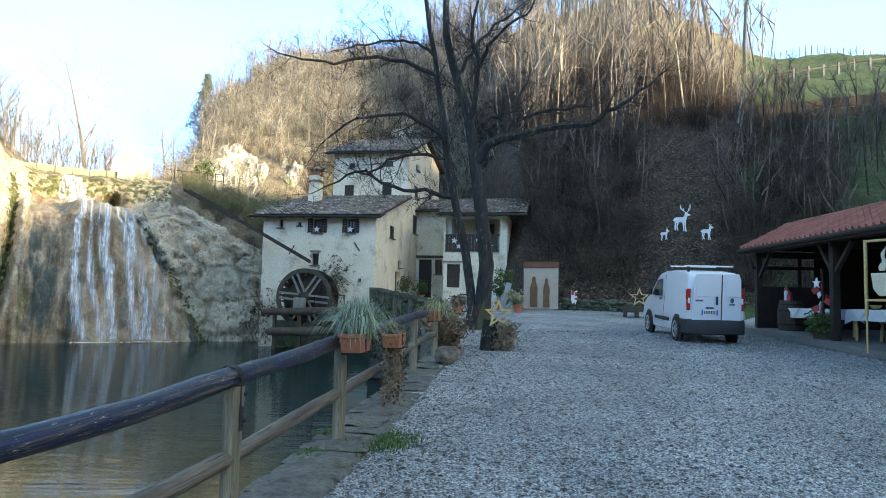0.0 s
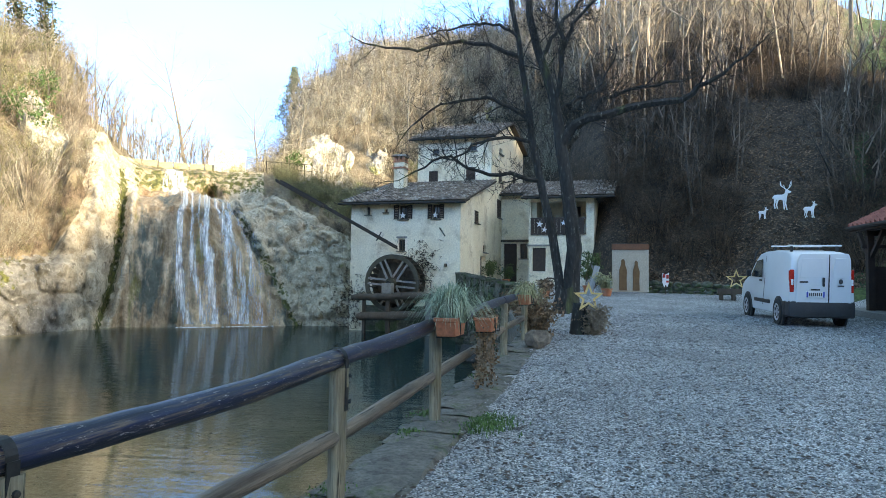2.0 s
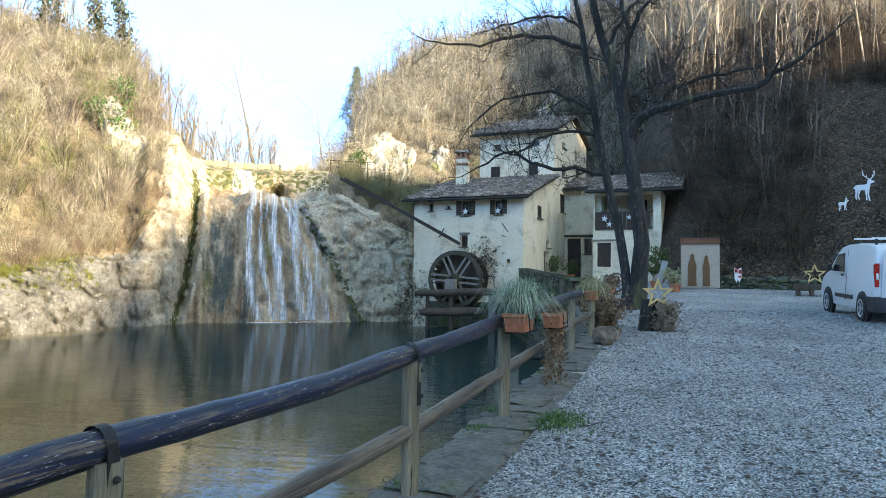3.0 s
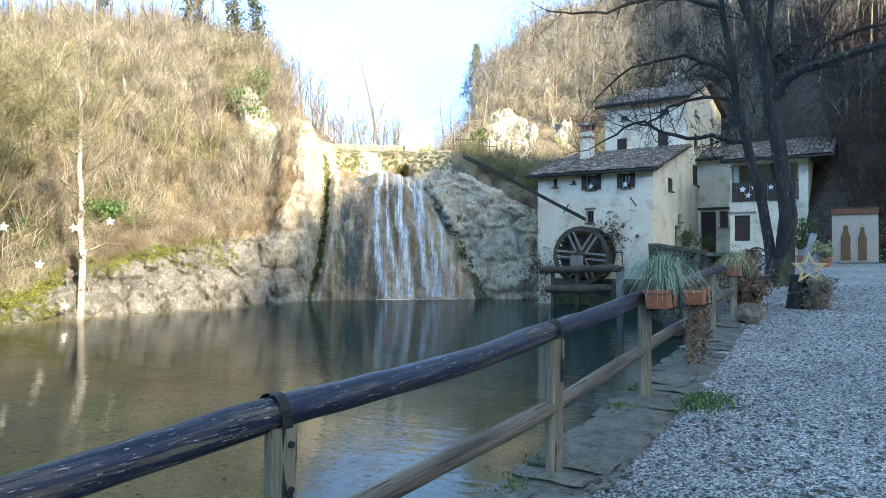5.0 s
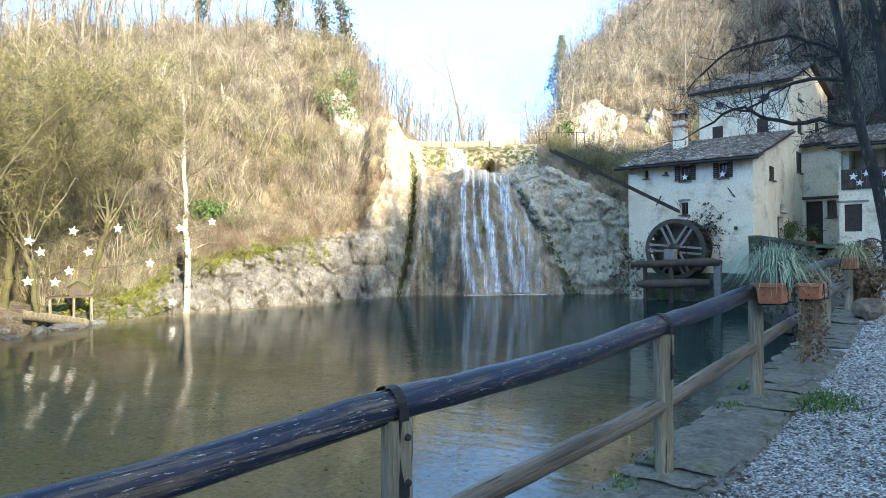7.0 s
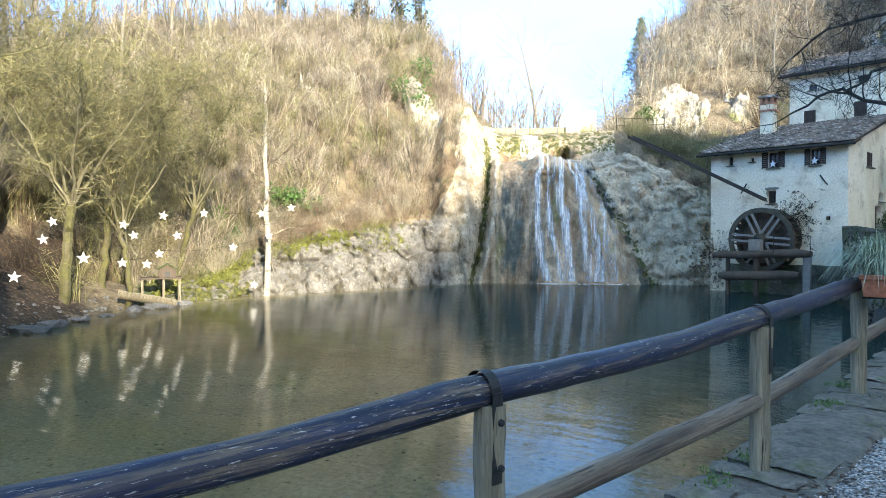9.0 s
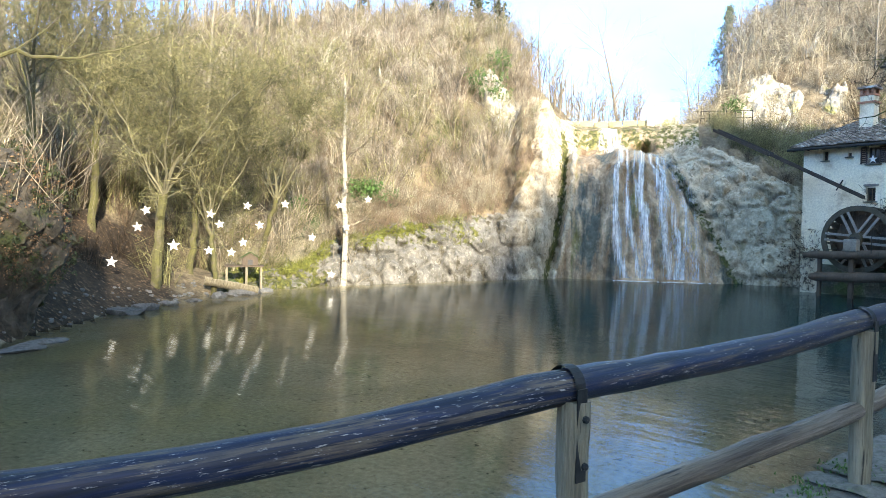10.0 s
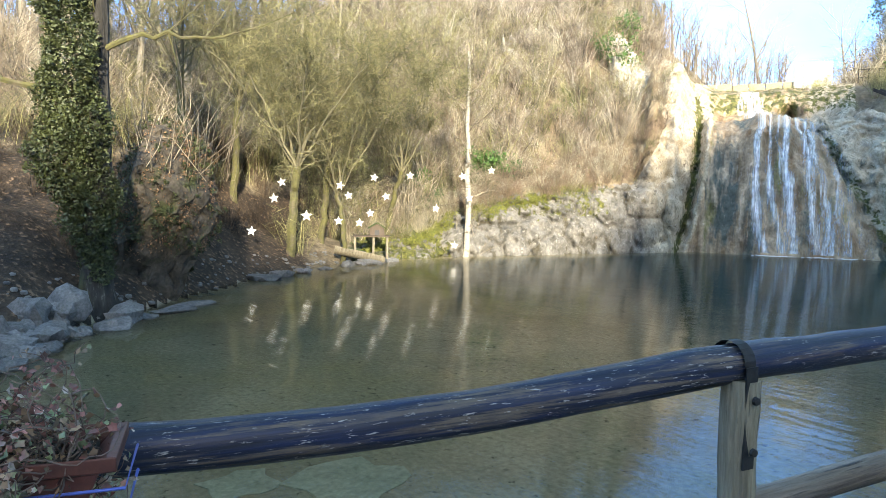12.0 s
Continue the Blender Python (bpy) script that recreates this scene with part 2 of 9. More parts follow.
M["pale_rock"] = material("pale_rock", (0.36, 0.335, 0.29), (0.58, 0.545, 0.48), 0.9, 0.9, 0.9, 9, third=(0.20, 0.20, 0.045), third_at=0.575, third_size=0.5, depth=0.1, vary=0.42, fourth=(0.19, 0.165, 0.13), fourth_at=0.6, fourth_size=1.3)
M["plaster"] = material("plaster", (0.74, 0.63, 0.44), (0.90, 0.82, 0.66), 0.8, 0.92, 0.7, 14, third=(0.56, 0.46, 0.32), third_at=0.58, third_size=0.9, depth=0.03, vary=0.20, fourth=(0.42, 0.36, 0.27), fourth_at=0.64, fourth_size=2.6)
M["roof_tile"] = material("roof_tile", (0.09, 0.07, 0.06), (0.26, 0.205, 0.165), 2.5, 0.9, 0.6, 25, third=(0.42, 0.39, 0.35), third_at=0.56, third_size=3.5, per_piece=0.45)
M["mossy_stone"] = material("mossy_stone", (0.055, 0.06, 0.045), (0.15, 0.15, 0.125), 3, 0.9, 0.8, 14, third=(0.05, 0.075, 0.03), third_at=0.52, third_size=1.2, per_piece=0.35, depth=0.03, vary=0.4)
M["red_tile"] = material("red_tile", (0.24, 0.075, 0.055), (0.36, 0.125, 0.09), 2, 0.8, 0.4, 20, per_piece=0.2)
M["old_wood"] = material("old_wood", (0.055, 0.04, 0.03), (0.10, 0.075, 0.055), 4, 0.85, 0.5, 30, stretch=(1, 1, 0.15))
M["log"] = material("log", (0.06, 0.046, 0.036), (0.24, 0.195, 0.15), 16, 0.55, 1.0, 70, depth=0.012, fourth=(0.014, 0.011, 0.009), fourth_at=0.6, fourth_size=34, third=(0.30, 0.26, 0.2), third_at=0.64, third_size=22, stretch=(1, 1, 0.06), vary=0.4, spread=0.18)
M["post"] = material("post", (0.13, 0.11, 0.075), (0.32, 0.28, 0.20), 18, 0.75, 1.0, 80, depth=0.012, fourth=(0.03, 0.026, 0.02), fourth_at=0.61, fourth_size=36, third=(0.07, 0.065, 0.04), third_at=0.6, third_size=9, stretch=(1, 1, 0.07), vary=0.4, spread=0.2)
M["shutter"] = material("shutter", (0.035, 0.022, 0.016), (0.06, 0.04, 0.03), 6, 0.7, 0.3, 30)
M["bark"] = material("bark", (0.013, 0.012, 0.011), (0.05, 0.047, 0.043), 5, 0.95, 1.0, 14, third=(0.08, 0.095, 0.03), third_at=0.61, third_size=1.2, stretch=(1, 1, 0.25), depth=0.05, vary=0.5, fourth=(0.13, 0.13, 0.115), fourth_at=0.63, fourth_size=14)
M["twig"] = material("twig", (0.13, 0.10, 0.075), (0.20, 0.16, 0.12), 2, 0.9, 0, 20)
M["van_paint"] = material("van_paint", (0.64, 0.66, 0.67), (0.72, 0.735, 0.745), 1, 0.25, 0, 20, vary=0.02)
M["stone_wall"] = material("stone_wall", (0.16, 0.15, 0.13), (0.27, 0.25, 0.22), 3, 0.9, 0.7, 14, third=(0.07, 0.085, 0.035), third_at=0.58, third_size=1.2, per_piece=0.3, depth=0.03)
# ---- the lie of the land ----
EDGE_Y = [-14, -6, -2, -0.3, 1.8, 4.2, 6.35, 8.5, 10.6, 12.4, 14, 20, 26, 31.6, 34]
EDGE_X = [-7.5, -4.8, -3.1, -2.6, -2.0, -1.5, -1.18, -0.88, -0.66, -0.36, -0.25, -0.7, -2.2, -3.5, -3.8]
# bearing to the left of +y: foot distance and height, shelf, top; the unseen crest from -125 to -60 is shaped to cast
# the shade
BEAR = np.array([
    (-180, 34, 0.0, 50, 6, 90, 22), (-150, 30, 0.0, 45, 9, 85, 28), (-125, 30, 0.5, 45, 12, 79, 29.6), (-121.4, 30, 0.5, 45, 12, 79, 29.8), (-118.9, 30, 0.5, 45, 12, 79, 30.6), (-117.6, 30, 0.5, 45, 12, 79, 30), (-113.5, 30, 0.5, 45, 12, 79, 30.4), (-109.5, 30, 0.5, 45, 12, 79, 30.8), (-107.6, 30, 0.5, 45, 12, 79, 32.5), (-106, 30, 0.5, 45, 12, 79, 36), (-104, 30, 0.5, 45, 12, 78, 38.7), (-100, 30, 0.5, 45, 12, 78, 38.4), (-97.4, 30, 0.5, 45, 12, 78, 40.9), (-91, 30, 0.6, 45, 12, 78, 41.2), (-84.5, 30, 0.6, 45, 12, 78, 37.2), (-79.7, 29, 0.6, 45, 12, 78, 34.4), (-75, 29, 0.6, 45, 12, 78, 31.2), (-60, 28, 0.8, 45, 11, 82, 24),
    (-45, 27.5, 0.9, 45, 10.5, 84, 25), (-35, 27, 1.0, 45, 10, 85, 27.5), (-26, 28, 1.2, 45, 11.5, 85, 29.5), (-15, 30.6, 1.4, 50, 17, 80, 38), (-7, 31, 1.4, 50, 16, 85, 36), (-5.2, 33, 1.5, 51, 16, 87, 36), (-3, 43, 1.7, 57, 16, 90, 36.5),
    (0, 46, 1.8, 60, 15, 92, 37), (5, 49, 1.8, 64, 17, 92, 35), (10, 47, 1.8, 60, 17, 92, 33.5), (14, 44, 1.2, 58, 15, 92, 32), (17, 43, 0, 56, 13, 88, 28),
    (19.5, 42, -1, 52, 10.5, 85, 24), (21, 41, -1, 48, 8.6, 70, 13), (23, 40, -1.4, 47, 8.3, 62, 9.6), (26, 39, -1.4, 47, 8.2, 62, 9.2), (32, 38, -1.4, 46, 8.2, 52, 9.8),
    (35.6, 37, -1.4, 42, 6.5, 53, 13), (39, 34, -1.4, 36.5, 2.6, 54, 17), (47, 31.4, -1.4, 34, 1.9, 55, 17.8), (55, 28.6, -1.2, 31.5, 0.8, 55, 17.5), (60, 25.6, -0.95, 30, 0.3, 54, 17),
    (66, 22, -0.85, 28, 0.4, 52, 14.5), (72, 18, -0.85, 25, 1.0, 50, 11.5), (78, 14.8, -0.8, 22, 2.2, 48, 10), (85, 12.4, -0.8, 18, 1.6, 46, 9.5), (100, 10, -0.8, 15, 0.6, 45, 13),
    (130, 9.5, -0.8, 16, 0.3, 50, 11), (150, 14, 0.0, 30, 2, 60, 14), (180, 34, 0.0, 50, 6, 90, 22)], float)
WATER_Z = -0.75


def smooth01(q):
    q = np.clip(q, 0, 1)
    return q * q * (3 - 2 * q)


def rough_noise(x, y, s, seed=0.0):
    return np.array([noise.fractal(Vector((a / s + seed, b / s, seed)), 0.8, 2.1, 4) for a, b in zip(np.ravel(x), np.ravel(y))]).reshape(np.shape(x))


def court_z(x, y):
    return 0.045 * np.clip(y, 0, 36) + 0 * x


def land_z(x, y, bumps=True):
    """The ground's height at x, y (arrays)."""
    x, y = np.asarray(x, float), np.asarray(y, float)
    r, b = np.hypot(x, y), np.degrees(np.arctan2(-x, y))
    k = [np.interp(b, BEAR[:, 0], BEAR[:, i]) for i in range(1, 7)]
    pond = x < np.interp(y, EDGE_Y, EDGE_X) + 0.22
    inner = np.where(pond, np.where(b > 12, -1.0 - 0.9 * smooth01((y - 5) / 17) * smooth01((k[0] - r) / 5), -1.9), court_z(x, y))
    q1, q2 = (r - k[0]) / (k[2] - k[0]), (r - k[2]) / (k[4] - k[2])
    z = np.where(q1 < 0, inner, np.where(q1 < 1, k[1] + (k[3] - k[1]) * np.clip(q1, 0, 1), k[3] + (k[5] - k[3]) * np.sin(np.clip(q2, 0, 1) * math.pi / 2 * 0.85) / math.sin(math.pi / 2 * 0.85)))
    z = np.where(q2 > 1, k[5] - 0.12 * (r - k[4]), z)
    if bumps:
        w = smooth01((r - k[0]) / 6)
        z = z + w * (rough_noise(x, y, 9.0) * 0.9 + rough_noise(x, y, 2.5, 5.0) * 0.22) + 0.02 * rough_noise(x, y, 1.7, 2.0) * ~pond
    return z


def on_slope(bearing, rise, start=20.0):
    """Where the sight line from the yard at that bearing and rise (degrees) meets the hill."""
    r = np.arange(start, 100, 0.1)
    x, y = -math.sin(radians(bearing)) * r, math.cos(radians(bearing)) * r
    z = land_z(x, y)
    i = int(np.argmax(z > 1.6 + r * math.tan(radians(rise))))
    return x[i], y[i], z[i]


def build_ground():
    br = np.r_[np.arange(-180, -42, 1.5), np.arange(-42, 98, 0.75), np.arange(98, 180, 4.0), 180.0]
    rr = np.r_[0.02, np.arange(1, 16, 0.2), np.arange(16, 34, 0.4), np.arange(34, 60, 0.8), np.arange(60, 96, 1.6), 100, 120, 160, 240, 400, 800]
    B, R = np.meshgrid(np.radians(br), rr)
    X, Y = -np.sin(B) * R, np.cos(B) * R
    Z = np.where(R > 100, np.maximum(land_z(X, Y, False), -3), land_z(X, Y))
    n, m = X.shape
    v = np.stack([X, Y, Z], -1).reshape(-1, 3)
    i, j = np.meshgrid(np.arange(n - 1), np.arange(m - 1), indexing="ij")
    a = (i * m + j).ravel()
    f = np.stack([a, a + 1, a + m + 1, a + m], -1)
    ob = raw("ground", v, f, M["gravel"], True)
    for key in ("bed", "hillside"):
        ob.data.materials.append(M[key])
    c = v[f].mean(1)
    r, b = np.hypot(c[:, 0], c[:, 1]), np.degrees(np.arctan2(-c[:, 0], c[:, 1]))
    foot = np.interp(b, BEAR[:, 0], BEAR[:, 1])
    pond = (c[:, 0] < np.interp(c[:, 1], EDGE_Y, EDGE_X) + 0.22) & (b > 5)
    kind = np.where(r < foot + 0.2, np.where(pond, 1, 0), 2)
    ob.data.polygons.foreach_set("material_index", kind.astype(np.int32))
    rv, bv = np.hypot(v[:, 0], v[:, 1]), np.degrees(np.arctan2(-v[:, 0], v[:, 1]))
    fv = np.interp(bv, BEAR[:, 0], BEAR[:, 1])
    # leafy keeps to the shaded lower slope and hollow, leaving the sunlit top tan
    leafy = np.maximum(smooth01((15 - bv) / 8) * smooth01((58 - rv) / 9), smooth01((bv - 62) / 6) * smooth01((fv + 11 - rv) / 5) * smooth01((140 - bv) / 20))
    grassy = np.maximum(smooth01((-22 - bv) / 4), 0.8 * smooth01((bv - 46) / 4) * smooth01((63 - bv) / 3) * smooth01((fv + 6 - rv) / 3))
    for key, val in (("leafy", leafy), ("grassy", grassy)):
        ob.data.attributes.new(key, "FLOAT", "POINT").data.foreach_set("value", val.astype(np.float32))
    return tagged(ob, "pale gravel yard rising to wooded winter hillsides", "ground", kind="structure")


ground = build_ground()


def water_material():
    m = bpy.data.materials.new("pool_water")
    m.use_nodes = True
    N, L = m.node_tree.nodes, m.node_tree.links
    N.remove(N["Principled BSDF"])
    geo = N.new("ShaderNodeNewGeometry")
    heights = []
    for scale, turn, squeeze in ((1.5, -34, (0.4, 1.7, 1)), (4.6, -28, (0.3, 1.8, 1))):
        mp = N.new("ShaderNodeMapping")
        mp.inputs["Rotation"].default_value = (0, 0, radians(turn))
        mp.inputs["Scale"].default_value = squeeze
        L.new(geo.outputs["Position"], mp.inputs[0])
        n = N.new("ShaderNodeTexNoise")
        n.inputs["Scale"].default_value, n.inputs["Detail"].default_value = scale, 3
        L.new(mp.outputs[0], n.inputs["Vector"])
        heights.append(n.outputs[0])
    half = N.new("ShaderNodeMath")
    half.operation, half.inputs[1].default_value = "MULTIPLY", 0.55
    L.new(heights[1], half.inputs[0])
    both = N.new("ShaderNodeMath")
    L.new(heights[0], both.inputs[0])
    L.new(half.outputs[0], both.inputs[1])
    bp = N.new("ShaderNodeBump")
    bp.inputs["Strength"].default_value, bp.inputs["Distance"].default_value = 0.2, 0.05
    L.new(both.outputs[0], bp.inputs["Height"])
    fres = N.new("ShaderNodeFresnel")
    fres.inputs["IOR"].default_value = 1.33
    L.new(bp.outputs[0], fres.inputs["Normal"])
    gain = N.new("ShaderNodeMath")
    gain.operation, gain.inputs[1].default_value = "MULTIPLY", 0.84
    L.new(fres.outputs[0], gain.inputs[0])
    deep = N.new("ShaderNodeBsdfRefraction")
    deep.inputs["Color"].default_value, deep.inputs["IOR"].default_value, deep.inputs["Roughness"].default_value = (0.86, 0.87, 0.77, 1), 1.33, 0.02
    haze = N.new("ShaderNodeBsdfDiffuse")
    haze.inputs["Color"].default_value = (0.006, 0.034, 0.038, 1)
    murk = N.new("ShaderNodeMixShader")
    depth = N.new("ShaderNodeAttribute")
    depth.attribute_name = "depth"
    cloudy = N.new("ShaderNodeMapRange")
    cloudy.inputs[1].default_value, cloudy.inputs[2].default_value, cloudy.inputs[3].default_value, cloudy.inputs[4].default_value = 0.30, 0.95, 0.0, 0.85
    L.new(depth.outputs["Fac"], cloudy.inputs[0])
    L.new(cloudy.outputs[0], murk.inputs[0])
    L.new(deep.outputs[0], murk.inputs[1])
    L.new(haze.outputs[0], murk.inputs[2])
    top = N.new("ShaderNodeBsdfGlossy")
    top.inputs["Roughness"].default_value = 0.012
    for node in (deep, top):
        L.new(bp.outputs[0], node.inputs["Normal"])
    mixed = N.new("ShaderNodeMixShader")
    L.new(gain.outputs[0], mixed.inputs[0])
    L.new(murk.outputs[0], mixed.inputs[1])
    L.new(top.outputs[0], mixed.inputs[2])
    L.new(mixed.outputs[0], N["Material Output"].inputs[0])
    return m


M["water"] = water_material()


def build_pool():
    ys = np.arange(-14, 40.1, 1.0)
    rows = [[(x, y, WATER_Z) for x in np.linspace(-38, np.interp(y, EDGE_Y, EDGE_X) + 0.25, 40)] for y in ys]
    v, f = ring(rows)
    ob = raw("water", v, f, M["water"], True)
    deep = WATER_Z - land_z(v[:, 0], v[:, 1], False)
    ob.data.attributes.new("depth", "FLOAT", "POINT").data.foreach_set("value", deep.astype(np.float32))
    ob.visible_shadow = False
    return tagged(ob, "calm greenish mill pool with faint ripples", "pool", kind="structure")


pool = build_pool()


def sunk_slabs():
    """Pale flat slabs with broken edges on the pool's floor beside the wall."""
    rng = np.random.default_rng(44)
    for x, y, sx, sy, turn in ((-5.5, 2.75, 1.0, 0.85, 25), (-5.95, 1.95, 0.55, 0.6, 12)):
        n = 16
        a = np.arange(n) * 2 * math.pi / n
        k = 1 / (np.abs(np.cos(a)) ** 5 + np.abs(np.sin(a)) ** 5) ** 0.2 * rng.uniform(0.72, 1.1, n)
        g = slab([(sx / 2 * q * math.cos(w), sy / 2 * q * math.sin(w)) for q, w in zip(k, a)], 0.09, "z")
        z = float(land_z(np.array([x]), np.array([y]), False)[0])
        tagged(part("stone_slab", g, M["sunk_slab"], m=pose(x, y, z - 0.07, 0, 0, turn), bevel=0.01), "pale greenish flat slab lying under the pool's water", "stone slab", "slabs under the water")


sunk_slabs()
# ---- tufa cliff and waterfall ----
class Shade:
    """A node material put together from noises, cuts and mixes over the world position."""

    def __init__(self, name):
        self.m = bpy.data.materials.new(name)
        self.m.use_nodes = True
        self.N, self.L = self.m.node_tree.nodes, self.m.node_tree.links
        self.b = self.N["Principled BSDF"]
        self.place = self.N.new("ShaderNodeNewGeometry").outputs["Position"]

    def noise(self, scale, stretch=(1, 1, 1), detail=8.0, rough=0.6):
        mp = self.N.new("ShaderNodeMapping")
        mp.inputs["Scale"].default_value = stretch
        self.L.new(self.place, mp.inputs[0])
        n = self.N.new("ShaderNodeTexNoise")
        n.inputs["Scale"].default_value, n.inputs["Detail"].default_value, n.inputs["Roughness"].default_value = scale, detail, rough
        self.L.new(mp.outputs[0], n.inputs["Vector"])
        return n.outputs[0]

    def cut(self, src, lo, hi, a=0.0, c=1.0):
        r = self.N.new("ShaderNodeMapRange")
        for i, q in enumerate((lo, hi, a, c)):
            r.inputs[i + 1].default_value = q
        self.L.new(src, r.inputs[0])
        return r.outputs[0]

    def math(self, how, a, c):
        n = self.N.new("ShaderNodeMath")
        n.operation = how
        for sock, val in zip(n.inputs, (a, c)):
            if isinstance(val, (int, float)):
                sock.default_value = val
            else:
                self.L.new(val, sock)
        return n.outputs[0]

    def mix(self, fac, a, c):
        x = self.N.new("ShaderNodeMix")
        x.data_type = "RGBA"
        for sock, val in ((x.inputs[0], fac), (x.inputs[6], a), (x.inputs[7], c)):
            if isinstance(val, tuple):
                sock.default_value = (*val, 1)
            elif isinstance(val, float):
                sock.default_value = val
            else:
                self.L.new(val, sock)
        return x.outputs[2]

    def attr(self, name):
        a = self.N.new("ShaderNodeAttribute")
        a.attribute_name = name
        return a.outputs["Fac"]

    def value(self, col, v):
        h = self.N.new("ShaderNodeHueSaturation")
        self.L.new(col, h.inputs["Color"])
        self.L.new(v, h.inputs["Value"])
        return h.outputs[0]

    def finish(self, col, rough, height, strength, distance):
        self.L.new(col, self.b.inputs["Base Color"])
        if isinstance(rough, float):
            self.b.inputs["Roughness"].default_value = rough
        else:
            self.L.new(rough, self.b.inputs["Roughness"])
        bp = self.N.new("ShaderNodeBump")
        bp.inputs["Strength"].default_value, bp.inputs["Distance"].default_value = strength, distance
        self.L.new(height, bp.inputs["Height"])
        self.L.new(bp.outputs[0], self.b.inputs["Normal"])
        return self.m


def cliff_material():
    """Wet streaked tufa, bare pale limestone, moss and dry soil, each where the rock carries it."""
    s = Shade("cliff_rock")
    down = (1, 1, 0.10)
    grain, lumps, streak, fine_streak = s.noise(7.0), s.noise(1.3), s.noise(1.6, down), s.noise(6.0, (1, 1, 0.13))
    tufa = s.mix(s.cut(streak, 0.36, 0.66), (0.20, 0.125, 0.07), (0.66, 0.51, 0.35))
    tufa = s.mix(s.cut(s.noise(0.7, (1, 1, 0.16)), 0.52, 0.60), tufa, (0.10, 0.12, 0.105))
    tufa = s.mix(s.cut(s.noise(0.55, (1, 1, 0.3)), 0.56, 0.62), tufa, (0.30, 0.19, 0.10))
    tufa = s.mix(s.cut(s.noise(0.8, (1, 1, 0.25)), 0.57, 0.66), tufa, (0.20, 0.19, 0.06))
    tufa = s.mix(s.cut(fine_streak, 0.60, 0.74), tufa, (0.52, 0.46, 0.37))
    tufa = s.mix(s.cut(s.noise(14.0), 0.60, 0.70), tufa, (0.12, 0.085, 0.05))
    pale = s.mix(s.cut(lumps, 0.36, 0.62), (0.37, 0.30, 0.215), (0.66, 0.57, 0.43))
    pale = s.mix(s.cut(s.noise(2.6), 0.56, 0.66), pale, (0.22, 0.175, 0.12))
    pale = s.mix(s.cut(s.noise(9.0, (1, 1, 0.6)), 0.60, 0.68), pale, (0.60, 0.56, 0.48))
    pale = s.mix(s.cut(s.noise(1.1, (1, 1, 0.3)), 0.60, 0.68), pale, (0.22, 0.17, 0.11))
    # this grey darkens the low cliff for soft shade, besides its real weathering
    grey = s.mix(s.cut(lumps, 0.34, 0.60), (0.085, 0.082, 0.075), (0.215, 0.205, 0.19))
    grey = s.mix(s.cut(s.noise(6.0), 0.58, 0.66), grey, (0.30, 0.29, 0.265))
    grey = s.mix(s.cut(s.noise(1.9, (1, 1, 0.4)), 0.57, 0.64), grey, (0.085, 0.075, 0.055))
    pale = s.mix(s.attr("weathered"), pale, grey)
    moss = s.mix(s.cut(s.noise(5.0), 0.4, 0.62), (0.05, 0.058, 0.016), (0.15, 0.15, 0.04))
    dirt = s.mix(s.cut(lumps, 0.38, 0.62), (0.13, 0.095, 0.06), (0.27, 0.21, 0.135))
    edge = s.cut(s.noise(1.8), 0.25, 0.75, -0.5, 0.5)
    tight = s.cut(s.noise(3.2), 0.25, 0.75, -0.5, 0.5)
    col = s.mix(s.cut(s.math("ADD", s.attr("wet"), edge), 0.35, 0.65), pale, tufa)
    col = s.mix(s.cut(s.math("ADD", s.attr("mossy"), tight), 0.42, 0.62), col, moss)
    col = s.mix(s.cut(s.math("ADD", s.attr("earthy"), edge), 0.40, 0.62), col, dirt)
    col = s.value(col, s.cut(grain, 0.25, 0.75, 0.62, 1.38))
    high = s.math("ADD", s.math("MULTIPLY", grain, 0.7), s.math("ADD", s.math("MULTIPLY", s.noise(22.0), 0.35), s.math("MULTIPLY", fine_streak, s.math("MULTIPLY", s.attr("wet"), 0.7))))
    return s.finish(col, s.cut(s.attr("wet"), 0, 1, 0.92, 0.42), high, 0.9, 0.16)


